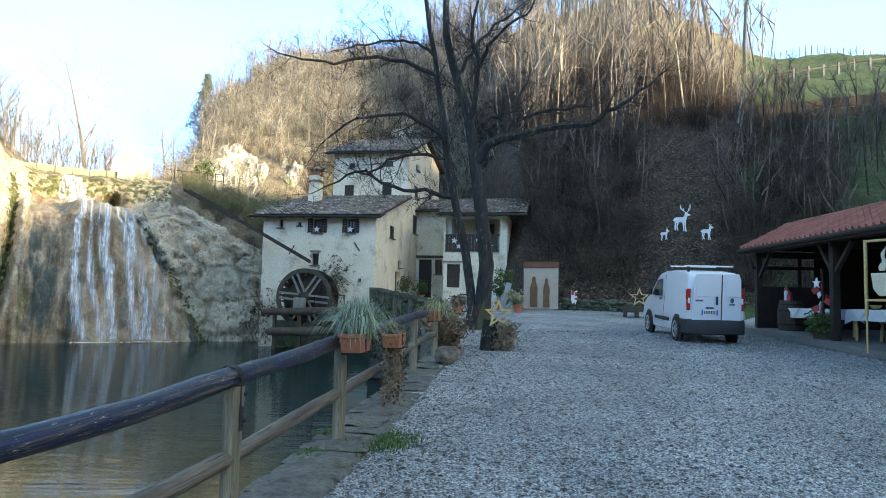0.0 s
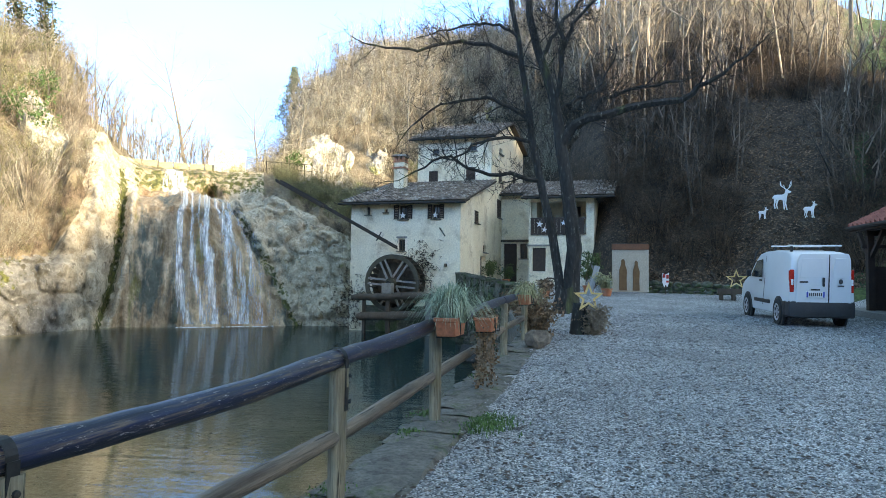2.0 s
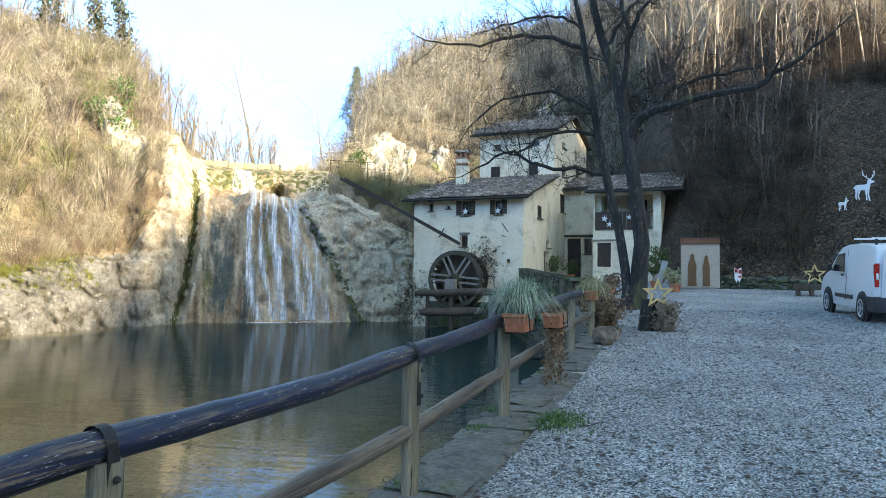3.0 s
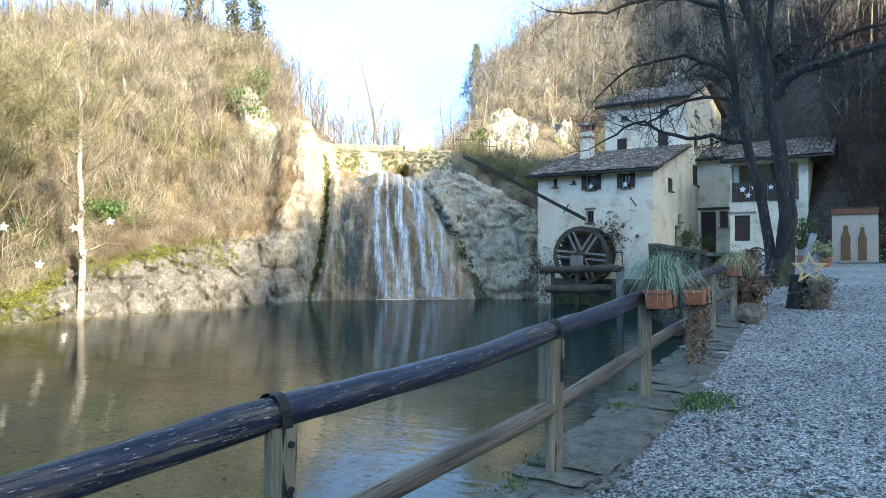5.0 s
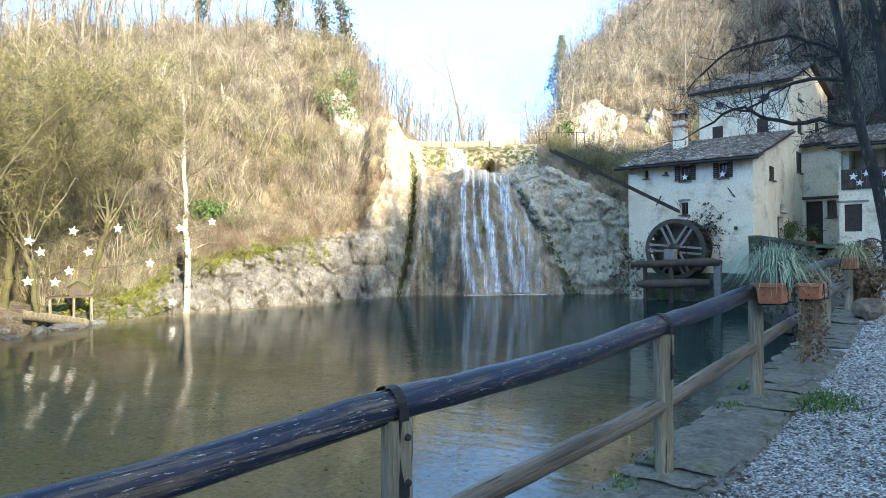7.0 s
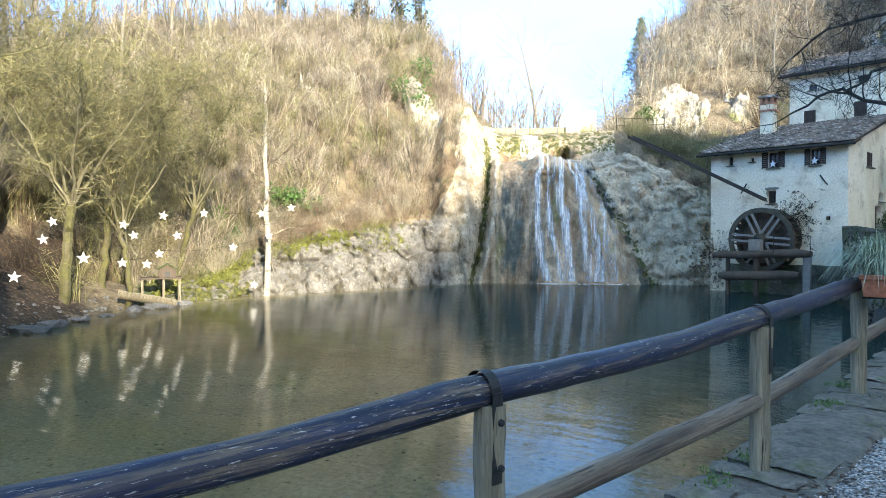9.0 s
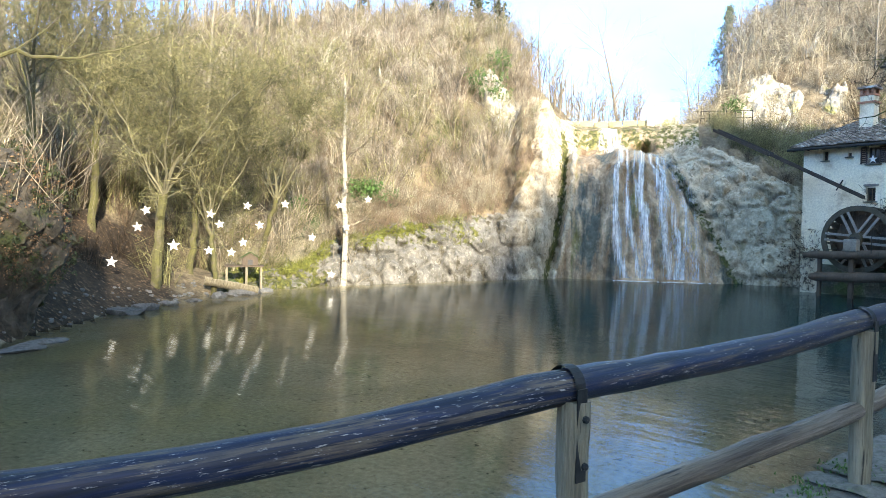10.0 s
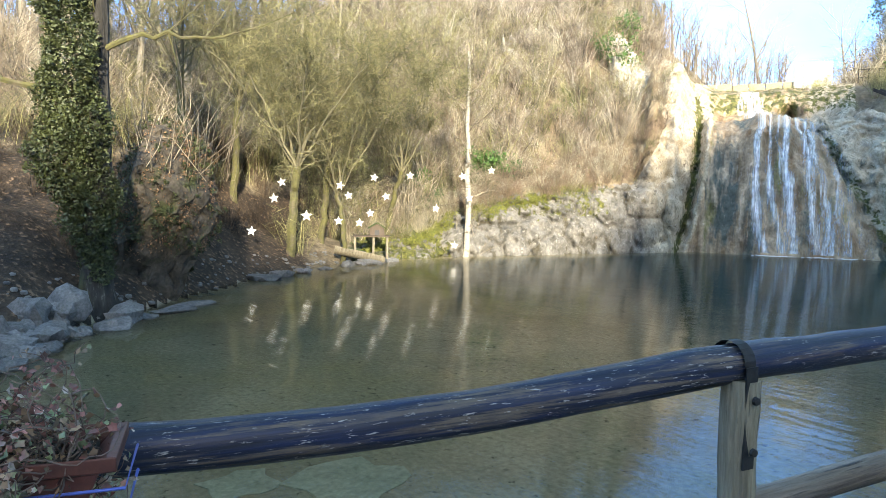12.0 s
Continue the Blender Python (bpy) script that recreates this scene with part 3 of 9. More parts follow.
M["cliff_rock"] = cliff_material()
ROCK_B = np.array([8, 11, 13.5, 16, 18.5, 21.5, 25, 28, 31.5, 33.4, 35, 36.4, 38, 40, 44, 48, 52, 56, 61], float)
ROCK_R = np.array([39.5, 38.6, 37.6, 36.6, 36.9, 37.6, 37.9, 38.0, 37.8, 37.2, 36.0, 35.0, 34.2, 33.0, 31.3, 30.0, 28.8, 27.3, 25.0], float)
DOME = ((0, -1.6), (0.15, 0.5), (0.45, 2.8), (0.8, 4.6), (1.7, 5.6), (4.6, 5.85), (6.4, 8.3), (9.0, 9.0))
ROCK_P = np.array([
    ((0, -1.6), (0.4, 0), (1, 1.0), (1.8, 1.8), (2.6, 2.6), (4, 3.4), (6, 4.6), (8, 5.6)),
    ((0, -1.6), (0.4, 0), (1, 1.2), (1.8, 2.2), (2.6, 3.0), (4, 3.9), (6, 5.2), (8, 6.4)),
    ((0, -1.6), (0.4, 0.2), (1.0, 1.3), (1.7, 2.4), (2.4, 3.3), (3.6, 4.2), (6, 5.6), (9, 7.2)),
    ((0, -1.6), (0.4, 0.3), (1.0, 1.7), (1.7, 3.0), (2.4, 4.0), (3.4, 4.7), (6, 6.2), (9, 7.6)),
    ((0, -1.6), (0.5, 0.5), (1.3, 2.3), (2.1, 4.0), (2.9, 5.2), (4, 5.9), (6.5, 7.2), (9, 8.2)),
    ((0, -1.6), (0.5, 0.5), (1.5, 2.9), (2.5, 5.0), (3.4, 6.4), (4.8, 7.2), (7, 8.3), (9.5, 9.0)),
    ((0, -1.6), (0.25, 0.5), (0.9, 2.9), (1.6, 4.6), (2.6, 5.8), (4.6, 6.4), (6.6, 8.3), (9.0, 9.0)),
    DOME, DOME,
    ((0, -1.6), (0.2, 0.5), (0.7, 3.0), (1.3, 5.0), (2.3, 6.4), (4.2, 7.3), (6.2, 8.7), (9.0, 9.4)),
    ((0, -1.6), (0.2, 0.5), (0.7, 2.8), (1.5, 5.0), (2.7, 7.0), (4.2, 8.6), (6.4, 9.6), (9.5, 10.4)),
    ((0, -1.6), (0.2, 0.4), (0.5, 2.2), (1.1, 3.9), (2.0, 5.0), (3.4, 6.4), (5.4, 8.2), (8, 9.8)),
    ((0, -1.6), (0.2, 0.3), (0.4, 1.4), (0.8, 2.3), (1.5, 2.9), (2.6, 3.6), (4.2, 4.9), (6, 6.6)),
    ((0, -1.6), (0.2, 0.2), (0.4, 1), (0.7, 1.9), (1.1, 2.4), (1.8, 2.8), (3, 3.4), (4.5, 4.6)),
    ((0, -1.6), (0.2, 0.1), (0.4, 0.8), (0.6, 1.5), (1, 2.0), (1.7, 2.3), (2.8, 2.8), (4, 3.6)),
    ((0, -1.6), (0.2, 0), (0.4, 0.7), (0.6, 1.3), (1, 1.7), (1.7, 2.0), (2.8, 2.4), (4, 3.1)),
    ((0, -1.6), (0.3, -0.4), (0.5, 0.1), (0.8, 0.6), (1.2, 1.0), (1.9, 1.2), (3, 1.5), (4, 1.8)),
    ((0, -1.6), (0.5, -0.65), (0.8, -0.4), (1.1, -0.1), (1.5, 0.1), (2.2, 0.3), (3, 0.5), (4, 0.8)),
    ((0, -1.6), (0.6, -0.7), (1.0, -0.6), (1.4, -0.5), (2, -0.3), (2.6, 0), (3.2, 0.2), (4, 0.4))], float)


def dome_span(z):
    """Bearings of the fan of tufa at height z: its two edges."""
    return 34.1 - 0.25 * (z + 0.7), 19.7 + 0.80 * (z + 0.7)


def rib_at(z):
    return float(np.interp(z, (-0.7, 1, 3, 6.2), (33.7, 33.0, 32.5, 32.3)))


def ridge_at(z):
    return float(np.interp(z, (-0.7, 4.5, 9.2), (34.7, 34.8, 34.3)))


def bell(q):
    return math.exp(-q * q)


def cliff_point(b, s, out=0.0):
    """A place on the cliff: bearing b, from foot (0) to top (1), lifted off by out."""
    r0 = np.interp(b, ROCK_B, ROCK_R)
    k = s * 7
    i = min(int(k), 6)
    q = k - i
    j = int(np.clip(np.searchsorted(ROCK_B, b) - 1, 0, len(ROCK_B) - 2))
    w = float(smooth01((b - ROCK_B[j]) / (ROCK_B[j + 1] - ROCK_B[j])))
    P = ROCK_P[j] * (1 - w) + ROCK_P[j + 1] * w
    a, c = P[i], P[i + 1]
    if 0 < i < 6:
        t0, t1 = (P[i + 1] - P[i - 1]) / 2, (P[i + 2] - P[i]) / 2
        h = (2 * q**3 - 3 * q**2 + 1) * a + (q**3 - 2 * q**2 + q) * t0 + (-2 * q**3 + 3 * q**2) * c + (q**3 - q**2) * t1
    else:
        h = a + (c - a) * q
    r, z = r0 + h[0], h[1]
    arc = math.radians(b) * 38
    left, right = dome_span(min(z, 6.2))
    u = (b - (left + right) / 2) / ((left - right) / 2)
    dome = 1.0 if abs(u) < 0.93 else 0.0
    low = float(smooth01((7.0 - z) / 0.8))
    bulge = 1.55 * max(0.0, 1 - u * u) ** 0.8 * low
    bulge += 0.45 * bell((b - rib_at(z)) / 0.30) * low - 0.55 * bell((b - rib_at(z) - 0.75) / 0.30) * low
    bulge += 0.75 * bell((b - ridge_at(z)) / 0.55)
    bulge += 0.5 * bell((b - dome_span(z)[1] + 1.1 - 0.12 * z) / 0.5) * float(smooth01((z - 2.0) / 2)) * low      # pale spur beside the fan
    flute = noise.fractal(Vector((arc * 0.85, z * 0.07, 1.0)), 0.7, 2.0, 5) * (0.22 + 0.14 * dome)
    lump = noise.fractal(Vector((arc * 0.8, r * 0.8, z * 0.8)), 0.7, 2.2, 5) * (0.30 - 0.15 * dome)
    near = noise.voronoi(Vector((arc * 0.50 + 0.3 * noise.noise(Vector((arc, z, 4.0))), r * 0.3, z * 0.75)))[0]
    crack = -0.32 * max(0.0, 1 - (near[1] - near[0]) / 0.16) * (1 - dome)
    ledge = 0.22 * (0.5 - near[0]) * (1 - dome)
    grit = noise.fractal(Vector((arc * 3.1, r * 3.1, z * 2.2)), 0.6, 2.1, 4) * (0.20 - 0.08 * dome)
    d = (flute + lump + crack + ledge + grit) * (0.45 if s > 0.8 else 1.0) + bulge + out
    cave = 3.4 * bell((b - 26.7) / 0.55) * bell((s - 0.745) / 0.04) + 0.35 * bell((b - 28.0) / 0.4) * bell((s - 0.45) / 0.10) + 0.35 * bell((b - 26.1) / 0.4) * bell((s - 0.47) / 0.10)
    r, z = r - d * (1 if s < 0.55 else 0.5) + cave, z + d * (0.12 if s < 0.55 else 0.45) * (1 if s > 0.55 else 0.6)
    return np.array((-math.sin(math.radians(b)) * r, math.cos(math.radians(b)) * r, z))


def build_cliff():
    bs = np.arange(8, 61.01, 0.13)
    ss = np.linspace(0, 1, 112)
    rows = np.array([[cliff_point(b, s) for b in bs] for s in ss])
    v, f = ring(rows)
    ob = raw("cliff", v, f, M["cliff_rock"], True)
    S, B = [q.ravel() for q in np.meshgrid(ss, bs, indexing="ij")]
    z = v[:, 2]
    left, right = dome_span(np.clip(z, -1, 6.4))
    rib = np.array([rib_at(q) for q in z])
    wet = smooth01((B - right + 0.5) / 1.0) * (1 - 0.8 * np.exp(-((B - rib) / 0.28) ** 2)) * smooth01((left + 0.2 - B) / 0.8) * smooth01((9.6 - z) / 1.0)
    wet = np.maximum(wet, 0.3 * smooth01((right + 0.5 - B) / 1.0) * smooth01((B - 10) / 3))
    mossy = 0.75 * np.exp(-((B - rib - 0.75) / 0.4) ** 2) * smooth01((8.5 - z) / 1)
    mossy = np.maximum(mossy, 0.55 * smooth01((z - 6.5) / 0.8) * smooth01((9.5 - z) / 1.0) * smooth01((B - 20) / 2) * smooth01((33 - B) / 1))
    mossy = np.maximum(mossy, 0.55 * np.exp(-((B - right + 0.2) / 0.7) ** 2) * smooth01((6.2 - z) / 1))
    mossy = np.maximum(mossy, 0.46 * smooth01((B - 38) / 3) * smooth01((z - 0.2) / 1.2))
    mossy = np.maximum(mossy, 0.6 * smooth01((B - 51) / 3))
    flume_z = np.interp(B, (13.3, 21.4), (3.3, 6.7))
    earthy = np.where(B < 22.5, smooth01((z - flume_z + 0.5) / 1.0), 0.0)
    earthy = np.maximum(earthy, smooth01((B - 35.2) / 0.8) * smooth01((z - np.interp(B, (35.2, 36.4, 38, 40, 46, 52), (6.0, 3.8, 2.2, 2.1, 1.7, 1.2))) / 0.8))
    # weathered marks the low cliff, greyed also for the shade on it
    for key, val in (("wet", wet), ("mossy", mossy), ("earthy", earthy), ("weathered", smooth01((B - 35.6) / 2.0))):
        ob.data.attributes.new(key, "FLOAT", "POINT").data.foreach_set("value", np.asarray(val, np.float32))
    return tagged(ob, "mossy fluted tufa cliff with pale bare flanks above the pool", "cliff", kind="structure")


cliff = build_cliff()


def falling_water_material():
    """White water in fine threads along the flow, thinning to nothing at a stream's sides."""
    m = bpy.data.materials.new("falling_water")
    m.use_nodes = True
    N, L = m.node_tree.nodes, m.node_tree.links
    b = N["Principled BSDF"]
    b.inputs["Base Color"].default_value = (0.88, 0.92, 0.96, 1)
    b.inputs["Roughness"].default_value = 0.35
    at = N.new("ShaderNodeAttribute")
    at.attribute_name = "flow"

    def nz(scale, detail, along):
        mp = N.new("ShaderNodeMapping")
        mp.inputs["Scale"].default_value = (1.0, 1.0, along)
        L.new(at.outputs["Vector"], mp.inputs[0])
        n = N.new("ShaderNodeTexNoise")
        n.inputs["Scale"].default_value, n.inputs["Detail"].default_value, n.inputs["Roughness"].default_value = scale, detail, 0.7
        L.new(mp.outputs[0], n.inputs["Vector"])
        return n.outputs[0]

    side = N.new("ShaderNodeAttribute")
    side.attribute_name = "body"
    speck = N.new("ShaderNodeMath")
    speck.operation, speck.inputs[2].default_value = "MULTIPLY_ADD", -0.28
    speck.inputs[1].default_value = 0.55
    L.new(nz(11.0, 6, 0.35), speck.inputs[0])
    both = N.new("ShaderNodeMath")
    L.new(nz(8.0, 8, 0.05), both.inputs[0])
    L.new(speck.outputs[0], both.inputs[1])
    add = N.new("ShaderNodeMath")
    L.new(both.outputs[0], add.inputs[0])
    L.new(side.outputs["Fac"], add.inputs[1])
    r = N.new("ShaderNodeMapRange")
    r.inputs[1].default_value, r.inputs[2].default_value, r.inputs[3].default_value, r.inputs[4].default_value = 0.76, 1.12, 0.0, 0.95
    L.new(add.outputs[0], r.inputs[0])
    L.new(r.outputs[0], b.inputs["Alpha"])
    return m


M["falls"] = falling_water_material()


def build_falls():
    """Each step of the falls is one thin sheet over the rock, white where its strands run."""
    rng = np.random.default_rng(3)
    main = [((28.3, 28.8, 29.0, 28.7, 28.0), 0.20, 0.42, 0.60), ((28.0, 28.1, 28.0, 27.5, 26.9), 0.12, 0.34, 0.52), ((27.0, 26.9, 26.9, 26.5, 26.0), 0.24, 0.46, 0.64), ((27.4, 27.5, 27.3, 26.8, 26.4), 0.10, 0.30, 0.46),
            ((26.5, 25.7, 25.2, 24.9, 24.4), 0.18, 0.50, 0.54), ((26.0, 25.2, 24.6, 24.1, 23.6), 0.18, 0.52, 0.50), ((25.5, 24.4, 23.7, 23.0, 22.5), 0.20, 0.62, 0.44), ((25.0, 24.0, 23.0, 22.2, 21.4), 0.16, 0.55, 0.38),
            ((28.7, 29.0, 29.3, 29.2, 29.0), 0.25, 0.6, 0.28)]
    upper = [((29.8, 29.6, 29.2, 28.7), 0.30, 0.45, 0.60), ((29.6, 29.2, 28.6, 28.0), 0.25, 0.4, 0.56), ((30.1, 30.0, 29.8, 29.6), 0.2, 0.35, 0.44), ((29.5, 29.0, 28.3, 27.7), 0.15, 0.3, 0.42)]
    side = [((32.3, 32.4, 32.6, 33.0, 33.7), 0.14, 0.25, 0.34)]
    vs, fs, flow, body, k = [], [], [], [], 0
    for strands, s0, s1, out, b0, b1, c0, c1, nx, ny in ((main, 0.60, 0.06, 0.05, 29.2, 24.3, 30.2, 20.6, 150, 90), (main, 0.60, 0.06, 0.13, 29.0, 24.6, 29.9, 21.0, 120, 80), (upper, 0.93, 0.66, 0.08, 30.8, 28.8, 30.6, 26.9, 50, 40), (side, 0.60, 0.06, 0.06, 32.9, 31.7, 34.3, 33.1, 16, 50)):
        seed = rng.uniform(0, 50)
        kept = strands if out < 0.1 else [(tuple(p + rng.normal(0, 0.08) for p in path), w0 * 0.5, w1 * 0.45, t * 0.82) for path, w0, w1, t in strands]
        for i in range(ny):
            q = i / (ny - 1)
            for j in range(nx):
                u = j / (nx - 1)
                b = (b0 + (b1 - b0) * u) * (1 - q) + (c0 + (c1 - c0) * u) * q
                full = -0.2
                for n, (path, w0, w1, thick) in enumerate(kept):
                    c = float(np.interp(q, np.linspace(0, 1, len(path)), path)) + (0.10 * math.sin(q * 9 + n * 2.1) + 0.05 * math.sin(q * 23 + n * 4.7)) * min(1.0, q * 3)
                    d = abs(math.radians(b - c) * 38) / ((w0 + (w1 - w0) * q) * (1 + 0.2 * math.sin(q * 10 + n)))
                    full = max(full, thick * 0.82 * (1 - (d / 1.35) ** 1.5) if d < 1.7 else -0.2)
                edge = min(u, 1 - u) * nx / 3
                vs.append(cliff_point(b, s0 + (s1 - s0) * q, out))
                flow.append((math.radians(b) * 38 + seed, seed, q * 7))
                body.append(full if edge > 1 else full - 0.6)
                if i < ny - 1 and j < nx - 1:
                    p = k + i * nx + j
                    fs.append((p, p + 1, p + nx + 1, p + nx))
        k += nx * ny
    ob = raw("waterfall", vs, fs, M["falls"], True)
    ob.data.attributes.new("flow", "FLOAT_VECTOR", "POINT").data.foreach_set("vector", np.array(flow, np.float32).ravel())
    ob.data.attributes.new("body", "FLOAT", "POINT").data.foreach_set("value", np.array(body, np.float32))
    return tagged(ob, "white veils of water running down the cliff", "waterfall", kind="stuff")


build_falls()


def build_foam():
    """Bubbling white water where the streams meet the pool."""
    rng = np.random.default_rng(33)
    pieces = []
    for k in range(240):
        b = rng.choice((28.0, 27.0, 26.0, 26.3, 24.4, 23.6, 22.5, 21.6)) + rng.normal(0, 0.4)
        p = cliff_point(b, 0.10, 0.10 + abs(rng.normal(0, 0.12)))
        s = rng.uniform(0.02, 0.055)
        v, f = lathe([(0, 1), (0.7, 0.7), (1, 0), (0.8, -0.5)], 6)
        pieces.append((v * (s * 1.6, s * 1.2, s * 0.5) + (p[0], p[1], WATER_Z), f))
    ob = part("foam", joined(*pieces), M["foam"], smooth=True)
    return tagged(ob, "white foam where the falls meet the pool", "foam", kind="stuff")


M["foam"] = material("foam", (0.74, 0.78, 0.80), (0.84, 0.87, 0.88), 6, 0.6, 0.3, 30, vary=0.1)
build_foam()

# ---- twigs, brush and trees ----
def twig_mats():
    # brush and pole tones for the shaded slope are darkened to carry its shade
    for key, a, c in (("tan_brush", (0.15, 0.118, 0.08), (0.46, 0.412, 0.312)), ("shaded_brush", (0.022, 0.015, 0.010), (0.10, 0.068, 0.046)), ("mauve_brush", (0.115, 0.09, 0.07), (0.39, 0.33, 0.262)),
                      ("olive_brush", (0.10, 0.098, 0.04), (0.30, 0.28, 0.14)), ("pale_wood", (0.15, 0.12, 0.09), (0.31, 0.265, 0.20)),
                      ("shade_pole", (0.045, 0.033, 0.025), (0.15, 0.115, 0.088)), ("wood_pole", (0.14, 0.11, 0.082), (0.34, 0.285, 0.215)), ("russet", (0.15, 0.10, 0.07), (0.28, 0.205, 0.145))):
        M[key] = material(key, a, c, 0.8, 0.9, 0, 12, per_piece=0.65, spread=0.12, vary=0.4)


twig_mats()
M["leaf"] = material("leaf", (0.045, 0.085, 0.02), (0.09, 0.13, 0.035), 3, 0.6, 0, 20, per_piece=0.45)
M["ivy_leaf"] = material("ivy_leaf", (0.016, 0.027, 0.010), (0.075, 0.088, 0.030), 2, 0.55, 0, 20, per_piece=0.5)
M["dead_leaf"] = material("dead_leaf", (0.13, 0.075, 0.042), (0.26, 0.165, 0.10), 2, 0.8, 0, 20, per_piece=0.5)
M["wet_leaf"] = material("wet_leaf", (0.025, 0.017, 0.013), (0.085, 0.05, 0.034), 2, 0.7, 0, 20, per_piece=0.5)
M["moss_bark"] = material("moss_bark", (0.055, 0.05, 0.03), (0.13, 0.125, 0.04), 3, 0.95, 0.8, 14, third=(0.12, 0.10, 0.075), third_at=0.55, third_size=2, depth=0.03)
M["birch"] = material("birch", (0.30, 0.275, 0.23), (0.44, 0.41, 0.35), 4, 0.8, 0.4, 14, third=(0.10, 0.085, 0.07), third_at=0.56, third_size=4, stretch=(1, 1, 2))


def twigs(starts, mids, ends, r):
    """Many thin, bent, three-sided twigs tapering to a point, as arrays."""
    n = len(starts)
    d = ends - starts
    d /= np.linalg.norm(d, axis=1)[:, None] + 1e-9
    ref = np.where(np.abs(d[:, 2:]) < 0.9, np.array([[0, 0, 1.0]]), np.array([[1.0, 0, 0]]))
    u = np.cross(d, ref)
    u /= np.linalg.norm(u, axis=1)[:, None] + 1e-9
    w = np.cross(d, u)
    r = np.broadcast_to(r, (n,))[:, None]
    v = np.empty((n, 7, 3))
    for i in range(3):
        a = i * 2 * math.pi / 3
        o = (math.cos(a) * u + math.sin(a) * w) * r
        v[:, i], v[:, 3 + i] = starts + o, mids + o * 0.65
    v[:, 6] = ends
    t = np.array([(i, (i + 1) % 3, 3 + (i + 1) % 3) for i in range(3)] + [(i, 3 + (i + 1) % 3, 3 + i) for i in range(3)] + [(3 + i, 3 + (i + 1) % 3, 6) for i in range(3)])
    f = (np.arange(n) * 7)[:, None, None] + t[None]
    return v.reshape(-1, 3), f.reshape(-1, 3)


def shoots(starts, ends, r):
    """Fine straight shoots: slender three-sided spikes, as arrays."""
    n = len(starts)
    d = ends - starts
    u = np.cross(d, np.random.default_rng(n).normal(0, 1, (n, 3)))
    u /= np.linalg.norm(u, axis=1)[:, None] + 1e-9
    w = np.cross(d, u)
    w /= np.linalg.norm(w, axis=1)[:, None] + 1e-9
    r = np.broadcast_to(r, (n,))[:, None]
    v = np.empty((n, 4, 3))
    for i in range(3):
        a = i * 2 * math.pi / 3
        v[:, i] = starts + (math.cos(a) * u + math.sin(a) * w) * r
    v[:, 3] = ends
    f = (np.arange(n) * 4)[:, None, None] + np.array([(0, 1, 3), (1, 2, 3), (2, 0, 3)])[None]
    return v.reshape(-1, 3), f.reshape(-1, 3)


def bush_mesh(s, m, e, r):
    """Bent main stems and fine straight shoots, as one mesh."""
    k = int((r > r.max() * 0.7).sum())
    v1, f1 = twigs(s[:k], m[:k], e[:k], r[:k])
    v2, f2 = shoots(s[k:], e[k:], r[k:])
    return np.r_[v1, v2], np.r_[f1, f2 + len(v1)]


def shrub_twigs(rng, n, height, spread, upright=0.5, r=0.012, droop=0.0):
    """Starts, middles and ends of a shrub's stems and side shoots at the origin."""
    main = max(3, n // 5)
    a = rng.uniform(0, 2 * math.pi, main)
    h = height * rng.uniform(0.55, 1.0, main)
    lean = spread * rng.uniform(0.2, 1.0, main)
    s = np.c_[rng.normal(0, 0.12 * spread, (main, 2)), np.full(main, -0.15)]
    e = s + np.c_[np.cos(a) * lean, np.sin(a) * lean, h + 0.15]
    m = (s + e) / 2 + np.c_[rng.normal(0, 0.06, (main, 2)) * height, np.full(main, 0.10 * height)]
    k = rng.integers(0, main, n - main)
    q = rng.uniform(0.25, 0.95, n - main)[:, None]
    s2 = np.where(q < 0.5, s[k] + (m[k] - s[k]) * q * 2, m[k] + (e[k] - m[k]) * (q * 2 - 1))
    a2 = rng.uniform(0, 2 * math.pi, n - main)
    l2 = height * rng.uniform(0.18, 0.5, n - main)
    e2 = s2 + np.c_[np.cos(a2) * l2 * (1 - upright), np.sin(a2) * l2 * (1 - upright), l2 * (upright - droop)]
    m2 = (s2 + e2) / 2 + np.c_[np.zeros((n - main, 2)), 0.08 * l2]
    return np.r_[s, s2], np.r_[m, m2], np.r_[e, e2], np.r_[np.full(main, r), np.full(n - main, r * 0.55)]


def pole_twigs(rng, n):
    """A slender young tree one metre high: a leaning stem, two forks and fine shoots."""
    lean = rng.normal(0, 0.09, 2)
    top = np.array((lean[0], lean[1], 1.0))
    forks = [top * q + (*rng.normal(0, 0.015, 2), 0) for q in rng.uniform(0.35, 0.7, 2)]
    s = np.array([(0, 0, -0.08), *forks])
    e = np.array([top, *[f + np.array((*rng.normal(0, 0.12, 2), rng.uniform(0.25, 0.45))) for f in forks]])
    m = (s + e) / 2 + np.c_[rng.normal(0, 0.02, (3, 2)), np.zeros(3)]
    k = rng.integers(0, 3, n)
    q = rng.uniform(0.3, 1.0, n)[:, None]
    s2 = np.where(q < 0.5, s[k] + (m[k] - s[k]) * q * 2, m[k] + (e[k] - m[k]) * (q * 2 - 1))
    e2 = s2 + np.c_[rng.normal(0, 0.075, (n, 2)), rng.uniform(0.02, 0.2, n)]
    return np.r_[s, s2], np.r_[m, (s2 + e2) / 2], np.r_[e, e2], np.r_[np.array((0.010, 0.0085, 0.0085)), np.full(n, 0.0026)]


